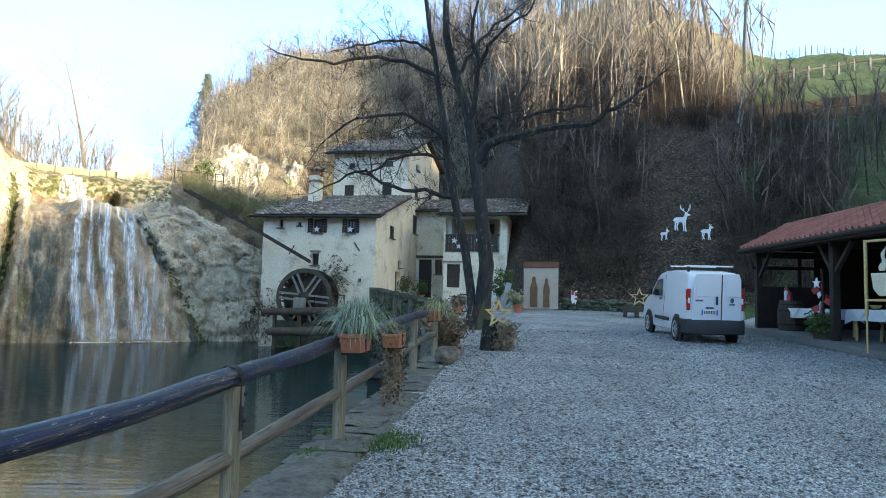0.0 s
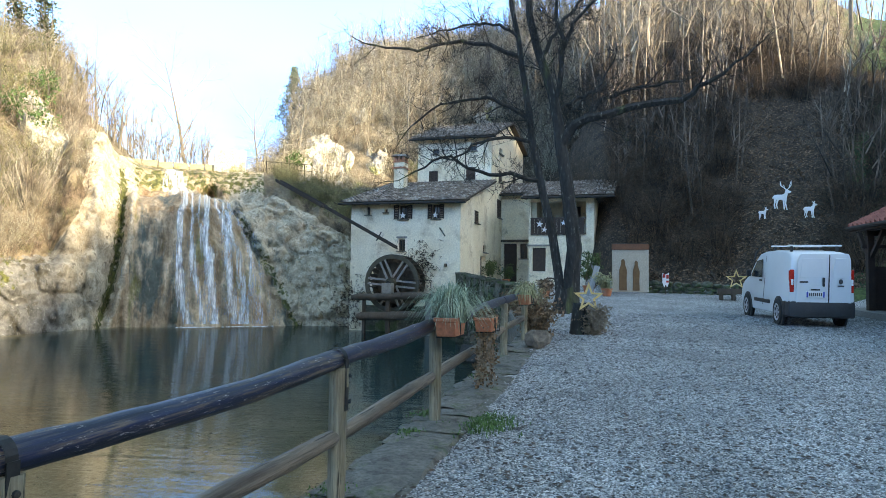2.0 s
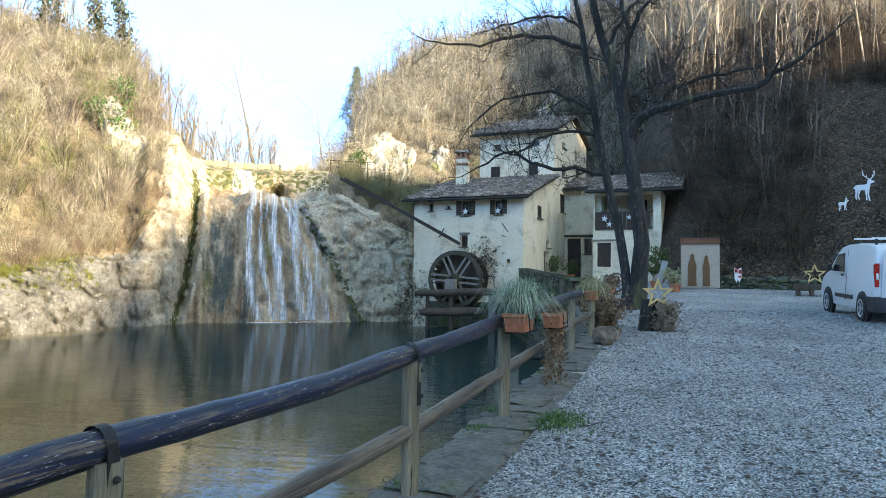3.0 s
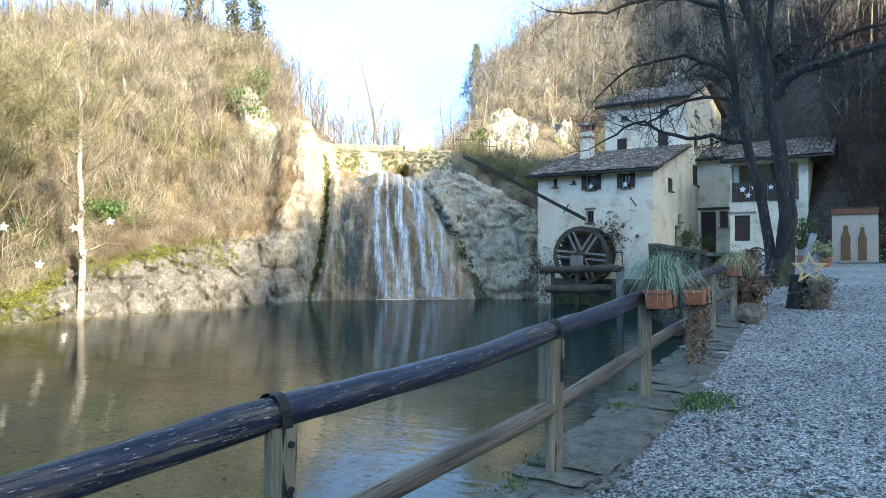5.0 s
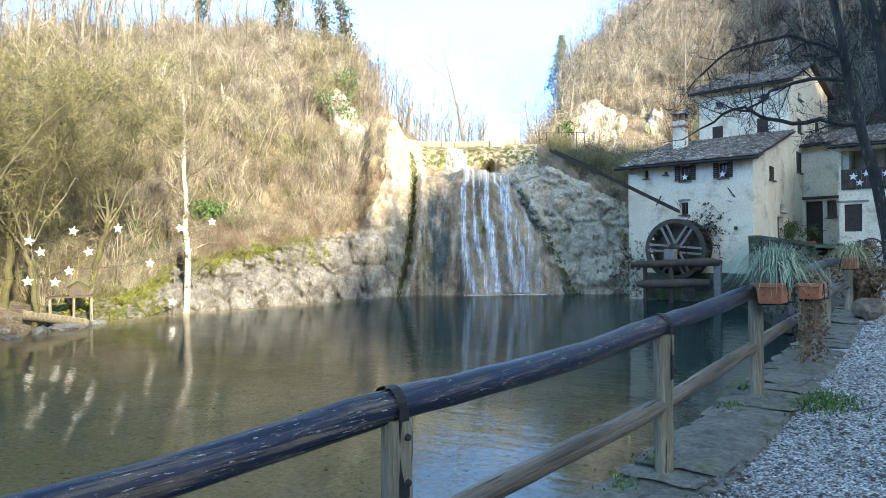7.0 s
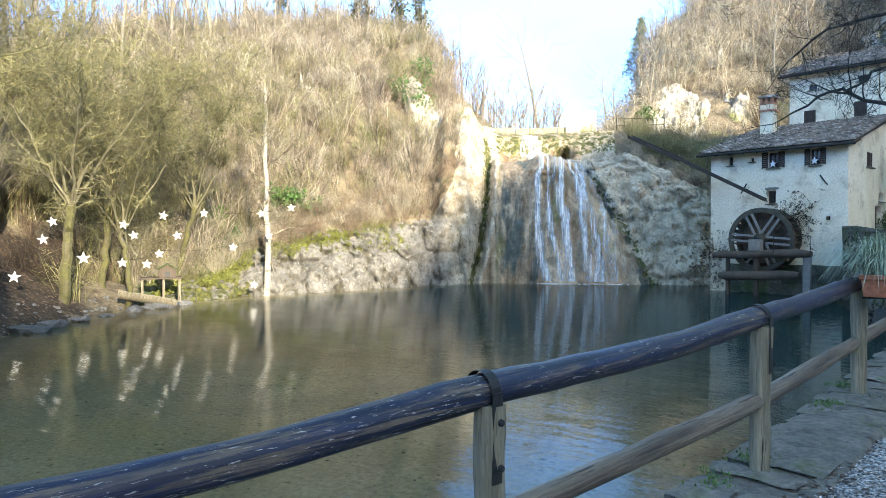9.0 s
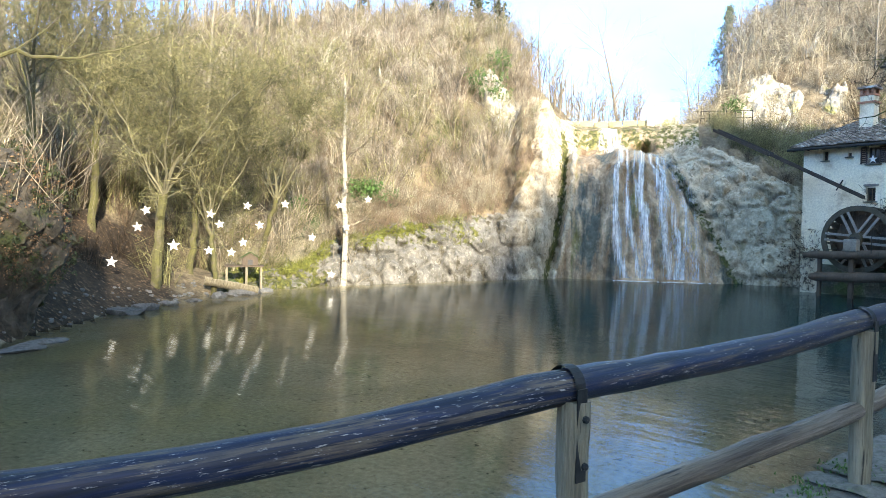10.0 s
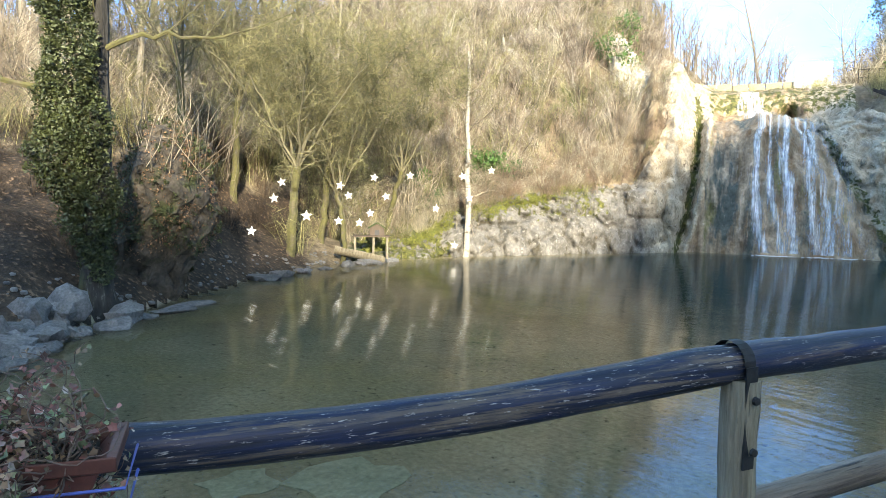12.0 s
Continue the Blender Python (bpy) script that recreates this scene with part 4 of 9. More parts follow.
def scatter(name, mat, label, category, where, kinds, seed, z=None):
    """One mesh of many shrubs: places x, y with their heights, from a few grown shapes."""
    rng = np.random.default_rng(seed)
    x, y, scale = where
    z = land_z(x, y) if z is None else z
    pick = rng.integers(0, len(kinds), len(x))
    turn = rng.uniform(0, 2 * math.pi, len(x))
    V, F, k = [], [], 0
    for i, (s, m, e, r) in enumerate(kinds):
        j = np.where(pick == i)[0]
        if not len(j):
            continue
        v, f = bush_mesh(s, m, e, r)
        c, n = np.cos(turn[j])[:, None], np.sin(turn[j])[:, None]
        P = np.stack([(v[:, 0] * c - v[:, 1] * n) * scale[j, None] + x[j, None], (v[:, 0] * n + v[:, 1] * c) * scale[j, None] + y[j, None], v[:, 2] * scale[j, None] + z[j, None]], -1)
        F.append((f[None] + (np.arange(len(j)) * len(v))[:, None, None]).reshape(-1, 3) + k)
        V.append(P.reshape(-1, 3))
        k += len(j) * len(v)
    ob = raw(name, np.concatenate(V), np.concatenate(F), mat)
    return tagged(ob, label, category, kind="stuff")


def spots(rng, n, b0, b1, d0, d1, lo, hi, keep=None):
    """Random places between bearings, from d0 beyond the hill's foot to d1 beyond it."""
    b = rng.uniform(b0, b1, n)
    foot = np.interp(b, BEAR[:, 0], BEAR[:, 1])
    r = foot + d0 + (d1 - d0) * rng.uniform(0, 1, n) ** 0.85
    x, y = -np.sin(np.radians(b)) * r, np.cos(np.radians(b)) * r
    s = rng.uniform(lo, hi, n)
    if keep is not None:
        g = keep(b, r, x, y)
        x, y, s = x[g], y[g], s[g]
    return x, y, s


def clear_of_house(b, r, x, y):
    return ~((b < -16.6) & (b > -22.6) & (r < 46)) & ~((x > -11) & (x < 4.6) & (y > 30) & (y < 49)) & ~((x > 2) & (x < 5.5) & (y < 31)) & ~((x > 7.5) & (y < 22))


rs = np.random.default_rng(11)
tan_kinds = [shrub_twigs(rs, 120, 1.0, 0.70, 0.35, 0.006) for _ in range(7)]
far_kinds = [shrub_twigs(rs, 70, 1.0, 0.7, 0.30, 0.007) for _ in range(7)]
bush_kinds = [shrub_twigs(rs, 115, 1.0, 0.75, 0.28, 0.006) for _ in range(7)]
whip_kinds = [pole_twigs(rs, 48) for _ in range(16)]
fan_kinds = [shrub_twigs(rs, 150, 1.0, 0.62, 0.45, 0.0075) for _ in range(9)]
fine_kinds = [shrub_twigs(rs, 150, 1.0, 0.85, 0.26, 0.0072, 0.08) for _ in range(7)]


def off_hollow(b, r, x, y):
    return (b < 63) | (r > np.interp(b, BEAR[:, 0], BEAR[:, 1]) + 9)


scatter("tall_thicket", M["mauve_brush"], "tall brown many-stemmed thicket on the sunny slope", "brush", spots(rs, 330, 35.6, 86, 3.0, 25, 1.4, 3.2, off_hollow), fan_kinds, 101)
scatter("pale_thicket", M["tan_brush"], "tall pale dry stems on the sunny slope", "brush", spots(rs, 230, 35.6, 86, 3.0, 25, 1.4, 3.2, off_hollow), fan_kinds, 102)
scatter("fine_thicket", M["mauve_brush"], "fine tangled brown twigs between the bushes", "brush", spots(rs, 330, 36, 86, 2.6, 24, 1.0, 2.4, off_hollow), fine_kinds, 103)
scatter("olive_thicket", M["olive_brush"], "olive tinged bare bushes on the slope", "brush", spots(rs, 260, 36, 80, 2.6, 24, 1.2, 2.8, off_hollow), fine_kinds, 104)
scatter("hill_thicket", M["tan_brush"], "brown bare bushes on the hill above the mill", "brush", spots(rs, 420, -4, 23, 6, 48, 1.4, 3.4, clear_of_house), fine_kinds, 105)
scatter("wood_thicket", M["shaded_brush"], "tangled undergrowth of the wood, toned dark for its shade", "brush", spots(rs, 460, -30, 6, 1.5, 22, 1.0, 2.6, clear_of_house), fine_kinds, 106)
scatter("dry_brush", M["tan_brush"], "dense tan dead stems and brambles on the sunny slope", "brush", spots(rs, 700, 36, 84, 2.6, 25, 0.8, 2.2, lambda b, r, x, y: (b < 63) | (r > np.interp(b, BEAR[:, 0], BEAR[:, 1]) + 10)), tan_kinds, 1)
scatter("russet_brush", M["russet"], "russet bracken and bramble on the slope", "brush", spots(rs, 390, 36, 86, 3.0, 18, 0.8, 2.0, lambda b, r, x, y: (b < 64) | (r > np.interp(b, BEAR[:, 0], BEAR[:, 1]) + 9)), bush_kinds, 2)
scatter("olive_brush", M["olive_brush"], "olive green bare bushes by the shore and slope", "brush", spots(rs, 350, 38, 88, 2.2, 16, 0.7, 2.0, lambda b, r, x, y: (b < 66) | (r > np.interp(b, BEAR[:, 0], BEAR[:, 1]) + 8)), bush_kinds, 3)
def ledge_spots(rng, n, b0, b1, s0, s1, lo, hi):
    """Places on the cliff's own ledges."""
    P = np.array([cliff_point(b, s) for b, s in zip(rng.uniform(b0, b1, n), rng.uniform(s0, s1, n))])
    return (P[:, 0], P[:, 1], rng.uniform(lo, hi, n)), P[:, 2]


for key, mat, label, n, b0, b1, s0, s1, lo, hi in (
        ("ledge_brush", "tan_brush", "dry tan brush hanging over the low cliff", 170, 35.5, 60, 0.62, 1.0, 0.5, 1.4), ("ledge_bramble", "russet", "russet bramble on the cliff ledges", 200, 35.5, 52, 0.55, 1.0, 0.4, 1.1),
        ("ledge_moss", "olive_brush", "olive green growth on the cliff ledges", 170, 34, 60, 0.5, 0.9, 0.2, 0.6), ("flank_brush", "olive_brush", "olive brown scrub on the rock above the flume", 260, 8.5, 21.5, 0.74, 1.0, 0.6, 1.5), ("flank_bramble", "shaded_brush", "dark bramble along the flume", 90, 8.5, 19, 0.66, 0.9, 0.4, 0.9),
        ("lip_moss", "olive_brush", "yellow green moss hanging at the top of the falls", 120, 19.5, 34, 0.66, 0.98, 0.12, 0.35)):
    spot, high = ledge_spots(rs, n, b0, b1, s0, s1, lo, hi)
    scatter(key, M[mat], label, "brush", spot, bush_kinds, n, high)
scatter("hill_brush", M["tan_brush"], "tan dry scrub on the sunlit hill above the mill", "brush", spots(rs, 900, 0, 24, 6, 48, 0.7, 2.2, clear_of_house), far_kinds, 4)
scatter("hill_saplings", M["pale_wood"], "small bare trees over the sunlit hill", "woodland", spots(rs, 300, -2, 21, 8, 48, 2.2, 5.5, clear_of_house), whip_kinds, 44)
scatter("hill_russet", M["russet"], "russet bracken over the sunlit hill", "brush", spots(rs, 350, 2, 22, 8, 48, 0.6, 1.6, clear_of_house), far_kinds, 45)
scatter("lane_saplings", M["pale_wood"], "pale bare saplings along the lane above the falls", "woodland", spots(rs, 170, 27, 38, 9, 22, 1.8, 4.6), whip_kinds, 46)
scatter("lane_scrub", M["tan_brush"], "low pale scrub beyond the top of the falls", "brush", spots(rs, 160, 20, 38, 9.5, 20, 0.5, 1.3), far_kinds, 47)
# darkened brush below, paler scrub where the upper slope is sunlit
scatter("shade_brush", M["shaded_brush"], "brown bramble thicket on the hillside, toned dark for its shade", "brush", spots(rs, 1150, -36, 12, 1.2, 40, 1.1, 2.7, lambda b, r, x, y: clear_of_house(b, r, x, y) & (r < 55) & ((b > -24) | (rs.uniform(0, 1, len(b)) < 0.3)) & ~((b < -24) & (r > 54))), bush_kinds, 5)
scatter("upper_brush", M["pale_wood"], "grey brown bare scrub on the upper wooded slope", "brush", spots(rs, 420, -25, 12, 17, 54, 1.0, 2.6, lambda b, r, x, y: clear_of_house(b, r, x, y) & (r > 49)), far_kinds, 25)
scatter("hill_foot_brush", M["shaded_brush"], "short brambles at the foot of the hill, toned dark for shade", "brush", spots(rs, 310, -32, -5, 0.4, 11, 0.4, 1.1, clear_of_house), bush_kinds, 15)
scatter("ravine_brush", M["shaded_brush"], "sparse brush in the hollow, toned dark for its shade", "brush", spots(rs, 80, 63, 92, 2.0, 10, 0.5, 1.5), bush_kinds, 16)
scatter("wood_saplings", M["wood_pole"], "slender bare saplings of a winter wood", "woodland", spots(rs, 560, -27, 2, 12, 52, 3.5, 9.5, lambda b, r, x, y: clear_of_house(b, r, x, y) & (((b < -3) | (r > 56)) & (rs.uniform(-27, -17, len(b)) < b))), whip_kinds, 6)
scatter("dark_saplings", M["shade_pole"], "thin bare saplings on the slope, toned dark for its shade", "woodland", spots(rs, 330, -36, 6, 3, 26, 2.5, 6.0, lambda b, r, x, y: clear_of_house(b, r, x, y) & ~((b < -22) & (r > 50))), whip_kinds, 7)
scatter("ridge_saplings", M["pale_wood"], "pale bare saplings along the ridge", "woodland", spots(rs, 520, 33, 98, 16, 30, 2.5, 6.5, lambda b, r, x, y: rs.uniform(0, 1, len(b)) < np.where(b > 54, 1.0, 0.55)), whip_kinds, 8)


def grow(rng, base, way, length, radius, levels, kids=(5, 4, 4), bend=0.25, lift=0.15, spread=0.9, shrink=0.62, taper=0.35, out=None, level=0, start=0.3):
    """Branches as (points, radii, level)."""
    out = [] if out is None else out
    n = 7 if level == 0 else 5
    p, d = np.array(base, float), np.array(way, float) / np.linalg.norm(way)
    pts, rad, dirs = [p.copy()], [radius], [d.copy()]
    for i in range(1, n):
        d = d + rng.normal(0, bend, 3) * 0.5 + np.array((0, 0, lift)) * (0.25 if level else 0.1)
        d /= np.linalg.norm(d)
        p = p + d * length / (n - 1)
        pts.append(p.copy())
        rad.append(radius * (1 - (1 - taper) * i / (n - 1)))
        dirs.append(d.copy())
    out.append((pts, rad, level))
    if level < levels:
        num = kids[min(level, len(kids) - 1)]
        for j in range(num):
            q = start + (1 - start) * (j + rng.uniform(0.2, 0.9)) / num
            i = min(int(q * (n - 1)), n - 2)
            w = q * (n - 1) - i
            at = np.array(pts[i]) * (1 - w) + np.array(pts[i + 1]) * w
            side = np.cross(dirs[i], rng.normal(0, 1, 3))
            side /= np.linalg.norm(side) + 1e-9
            grow(rng, at, dirs[i] * (1 - spread * 0.5) + side * spread, length * shrink * rng.uniform(0.7, 1.15), max(0.004, (rad[i] * (1 - w) + rad[i + 1] * w) * 0.55), levels, kids, bend, lift, spread, shrink, taper, out, level + 1, 0.15)
    return out


def branch_mesh(branches, sides=(8, 6, 4, 3, 3)):
    return joined(*[tube(p, r, sides[min(l, 4)], caps=False) for p, r, l in branches])


def plant_tree(name, at, branches, bark, label, category="tree", twig_bark=None):
    t = thing(name, pose(*at), label, category)
    part("trunk", branch_mesh([b for b in branches if b[2] == 0]), bark, t, smooth=True)
    rest = [b for b in branches if b[2] > 0]
    if rest:
        part("crown", branch_mesh(rest), twig_bark or bark, t, smooth=True)
    return t


def leaf_cloud(rng, centres, n, size, fall=0.6, flat=0.3):
    """Small folded leaves round given centres: verts and triangles."""
    c = np.asarray(centres)[rng.integers(0, len(centres), n)]
    c = c + rng.normal(0, size * 1.1, (n, 3))
    a, u = rng.normal(0, 1, (n, 3)), rng.normal(0, 1, (n, 3))
    a /= np.linalg.norm(a, axis=1)[:, None]
    u = np.cross(a, u)
    u /= np.linalg.norm(u, axis=1)[:, None]
    s = (size * rng.uniform(0.5, 1.3, n))[:, None]
    w = np.cross(a, u)
    v = np.stack([c - a * s, c - u * s * 0.55 + w * s * flat, c + a * s, c + u * s * 0.55 + w * s * flat], 1)
    f = (np.arange(n) * 4)[:, None, None] + np.array([(0, 1, 2), (0, 2, 3)])[None]
    return v.reshape(-1, 3), f.reshape(-1, 3)
# ---- the mill ----
HOUSE = pose(-3.34, 31.8, 0, 0, 0, -9.97)
M["glass_dark"] = material("glass_dark", (0.02, 0.022, 0.025), (0.03, 0.032, 0.035), 2, 0.12, 0, 20)
M["white_paint"] = material("white_paint", (0.72, 0.72, 0.70), (0.78, 0.78, 0.77), 2, 0.6, 0, 20, vary=0.05)
M["brick"] = material("brick", (0.32, 0.14, 0.085), (0.42, 0.21, 0.13), 3, 0.9, 0.5, 25, per_piece=0.25)
M["iron"] = material("iron", (0.03, 0.03, 0.032), (0.05, 0.048, 0.046), 4, 0.6, 0.2, 30, metal=0.6)
M["wheel_wood"] = material("wheel_wood", (0.035, 0.03, 0.02), (0.09, 0.08, 0.055), 3, 0.75, 0.5, 30)
M["pale_beam"] = material("pale_beam", (0.17, 0.16, 0.145), (0.27, 0.255, 0.23), 3, 0.8, 0.4, 30)


def wall_with_holes(length, z0, z1, holes, thick=0.4, axis="x"):
    """A wall along x (front face y=0) or along y (outer face x=0), with openings through it."""
    us = sorted({0.0, length, *[q for h in holes for q in h[:2]]})
    us = sorted({*us, *np.arange(0, length, 0.7).round(3)})
    zs = sorted({z0, z1, *[q for h in holes for q in h[2:]], *np.arange(z0, z1, 0.7).round(3)})
    index, v, f = {}, [], []

    def at(u, d, z):
        key = (round(u, 4), d, round(z, 4))
        if key not in index:
            index[key] = len(v)
            v.append((u, d, z) if axis == "x" else (-d, u, z))
        return index[key]

    def solid(i, j):
        if not (0 <= i < len(us) - 1 and 0 <= j < len(zs) - 1):
            return False
        u, z = (us[i] + us[i + 1]) / 2, (zs[j] + zs[j + 1]) / 2
        return not any(h[0] < u < h[1] and h[2] < z < h[3] for h in holes)

    for i in range(len(us) - 1):
        for j in range(len(zs) - 1):
            if not solid(i, j):
                continue
            a, b, c, d = us[i], us[i + 1], zs[j], zs[j + 1]
            f.append((at(a, 0, c), at(b, 0, c), at(b, 0, d), at(a, 0, d)))
            f.append((at(a, thick, d), at(b, thick, d), at(b, thick, c), at(a, thick, c)))
            for di, dj, p, q in ((-1, 0, (a, c), (a, d)), (1, 0, (b, d), (b, c)), (0, -1, (b, c), (a, c)), (0, 1, (a, d), (b, d))):
                if not solid(i + di, j + dj):
                    f.append((at(p[0], 0, p[1]), at(q[0], 0, q[1]), at(q[0], thick, q[1]), at(p[0], thick, p[1])))
    return np.array(v, float), f


def uneven(g, amount=0.02, skip_axis=None):
    return wobble(g, amount, 0.9, 2)


def tile_row_roof(length, run, rise, over=0.0, w=0.21, course=0.34, seed=0):
    """Barrel tiles over a slope that rises along +y from the eave at y=0; length along x from 0."""
    rng = np.random.default_rng(seed)
    slope = math.hypot(run, rise)
    ca, sa = run / slope, rise / slope
    cols, rows = int(length / w), int(slope / course) + 1
    arch = np.array([(-0.5, 0.0), (-0.33, 0.62), (0.0, 0.9), (0.33, 0.62), (0.5, 0.0)])
    V, F, k = [], [], 0
    for i in range(cols):
        for j in range(rows):
            x, s = (i + 0.5) * length / cols + rng.normal(0, 0.012), j * course + rng.normal(0, 0.02)
            ln, up = course * 1.18, 0.03 + rng.uniform(0, 0.015)
            for q, (ss, ww) in enumerate(((s, 1.0), (min(s + ln, slope), 0.8))):
                for a, h in arch:
                    hh = h * w * 0.42 + up * (1 - q)
                    V.append((x + a * w * ww * 0.95, ss * ca - hh * sa, ss * sa + hh * ca))
            F += [(k + q, k + q + 1, k + q + 6, k + q + 5) for q in range(4)]
            F.append((k, k + 1, k + 2, k + 3))
            F.append((k, k + 3, k + 4, k + 4))
            k += 10
    return np.array(V), [tuple(dict.fromkeys(f)) for f in F]


def add_roof(parent, name, x0, x1, y0, z0, y1, z1, seed, mirrored=False):
    """A tiled slope with boards and rafter ends under it; eave at (y0, z0), head at (y1, z1)."""
    run, rise, n = abs(y1 - y0), z1 - z0, 1 if y1 > y0 else -1
    g = tile_row_roof(x1 - x0, run, rise, seed=seed)
    v = np.array(g[0])
    v[:, 1] *= n
    roof = part(name, (v + (x0, y0, z0 + 0.06), g[1]), M["roof_tile"], parent)
    ang = math.degrees(math.atan2(rise, run)) * n
    L = math.hypot(run, rise)
    part("boarding", moved(box(x1 - x0, L, 0.05), pose((x0 + x1) / 2, (y0 + y1) / 2, (z0 + z1) / 2 - 0.02, ang, 0, 0)), M["old_wood"], roof)
    raft = [moved(box(0.09, 1.0, 0.1), pose(x, y0 + 0.5 * n, z0 - 0.1 + 0.5 * rise / run, ang, 0, 0)) for x in np.arange(x0 + 0.2, x1, 0.62)]
    part("rafter_row", joined(*raft), M["old_wood"], roof)
    part("gutter", tube([(x0 - 0.05, y0 - 0.06 * n, z0 - 0.02), (x1 + 0.05, y0 - 0.06 * n, z0 - 0.05)], 0.055, 8), M["iron"], roof)
    return roof


def window_front(parent, x0, x1, z0, z1, y, shutters=0.0, closed=False, star=False, axis="x"):
    """A window set back in a wall that faces -y (axis x) or +x (axis y), with optional shutters."""
    w, hgt = x1 - x0, z1 - z0
    place = pose((x0 + x1) / 2, y, z0) if axis == "x" else pose(y, (x0 + x1) / 2, z0, 0, 0, 90)
    win = part("window", box(w, 0.03, hgt, 0, 0.2, 0), M["glass_dark"], parent, m=place)
    fr = joined(box(0.05, 0.05, hgt, -w / 2 + 0.025, 0.17), box(0.05, 0.05, hgt, w / 2 - 0.025, 0.17), box(w - 0.1, 0.05, 0.05, 0, 0.17, 0), box(w - 0.1, 0.05, 0.05, 0, 0.17, hgt - 0.05), box(0.03, 0.045, hgt - 0.1, 0, 0.17, 0.05))
    part("frame", fr, M["old_wood"], win)
    part("sill", box(w + 0.16, 0.2, 0.05, 0, -0.02, -0.05), M["stone_wall"], win, bevel=0.01)
    leaf = joined(*[box(shutters or w / 2, 0.025, 0.07, 0, 0, 0.03 + q) for q in np.arange(0, hgt - 0.05, 0.085)], box(0.04, 0.04, hgt, -(shutters or w / 2) / 2 + 0.02), box(0.04, 0.04, hgt, (shutters or w / 2) / 2 - 0.02))
    if shutters:
        for side in (-1, 1):
            part("shutter", leaf, M["shutter"], win, m=pose(side * (w / 2 + shutters / 2 + 0.01), -0.04, 0, 0, 0, side * 3))
    if closed:
        for side in (-1, 1):
            part("shutter", leaf, M["shutter"], win, m=pose(side * w / 4, 0.03, 0))
    return win


def star_outline(r, inner=0.42, turn=90):
    return [((r if i % 2 == 0 else r * inner) * math.cos(radians(turn + 36 * i)), (r if i % 2 == 0 else r * inner) * math.sin(radians(turn + 36 * i))) for i in range(10)]


def build_mill():
    h = thing("mill_house", HOUSE, "old pale plastered stone water mill with tiled roofs and dark shutters", "house")
    front = [(0.52, 0.72, 5.0, 5.4), (1.5, 1.66, 5.1, 5.27), (2.27, 2.70, 4.75, 5.43), (3.99, 4.35, 4.75, 5.43), (2.25, 2.6, 3.2, 3.77), (4.6, 4.76, 2.43, 2.6)]
    part("front_wall", moved(uneven(wall_with_holes(5.7, -1.6, 5.62, [(a + 0.3, b + 0.3, c, d) for a, b, c, d in front])), pose(-5.7, 0, 0)), M["plaster"], h)
    side = [(2.6, 3.5, 4.8, 5.45), (4.6, 5.3, 3.36, 3.77), (4.0, 5.1, 1.5, 3.15)]
    part("side_wall", uneven(wall_with_holes(6.3, -0.6, 5.5, side, axis="y")), M["plaster"], h)
    part("side_head", moved(slab([(0.0, 5.5), (6.3, 5.5), (6.3, 7.35)], 0.4), pose(0, 0, 0, 0, 0, 90)), M["plaster"], h)
    back = [(1.6, 2.7, 5.6, 6.7), (1.9, 2.8, 7.75, 8.5), (6.1, 7.1, 7.9, 8.95), (2.1, 2.9, 9.5, 9.85), (6.3, 7.1, 9.9, 10.0)]
    part("gable_wall", moved(uneven(wall_with_holes(9.7, -0.6, 10.1, back, axis="y")), pose(0, 6.304, 0)), M["plaster"], h)
    part("gable_head", moved(slab([(0.0, 0.0), (9.7, 0.0), (9.7, 0.75), (4.8, 1.7)], 0.4), pose(0, 6.304, 10.1, 0, 0, 90)), M["plaster"], h)
    up = [(0.9, 1.3, 9.19, 9.5), (3.1, 3.57, 9.28, 9.6), (0.7, 1.25, 7.5, 8.2), (2.95, 3.5, 7.6, 8.35)]
    part("upper_wall", moved(uneven(wall_with_holes(4.0, 5.5, 10.1, up)), pose(-4.44, 6.304, 0)), M["plaster"], h)
    part("left_wall", moved(uneven(wall_with_holes(6.0, -1.6, 5.5, [], axis="y")), pose(-5.3, 0.41, 0)), M["plaster"], h)
    part("left_head", moved(slab([(0.0, 5.5), (6.3, 5.5), (6.3, 7.35)], 0.4), pose(-5.3, 0.02, 0, 0, 0, 90)), M["plaster"], h)
    part("upper_left_wall", moved(uneven(wall_with_holes(9.3, 5.5, 10.1, [], axis="y")), pose(-4.04, 6.71, 0)), M["plaster"], h)
    part("upper_left_head", moved(slab([(0.0, 0.0), (9.7, 0.0), (9.7, 0.75), (4.8, 1.7)], 0.4), pose(-4.04, 6.304, 10.1, 0, 0, 90)), M["plaster"], h)
    part("back_wall", box(4.44, 0.4, 11, -2.22, 15.8, -0.9), M["plaster"], h)
    add_roof(h, "lower_roof", -6.12, 0.35, -0.5, 5.52, 6.28, 7.45, 1)
    add_roof(h, "upper_roof", -4.8, 0.3, 5.85, 10.0, 11.15, 11.9, 2)
    add_roof(h, "rear_roof", -4.8, 0.3, 16.3, 10.85, 11.15, 11.9, 3)
    for x0, x1, z0, z1, sh in ((-3.13, -2.70, 4.75, 5.43, 0.25), (-1.41, -1.05, 4.75, 5.43, 0.22)):
        window_front(h, x0, x1, z0, z1, 0, sh)
    for x0, x1, z0, z1 in ((-4.88, -4.68, 5.0, 5.4), (-3.9, -3.74, 5.1, 5.27), (-3.15, -2.8, 3.2, 3.77)):
        window_front(h, x0, x1, z0, z1, 0)
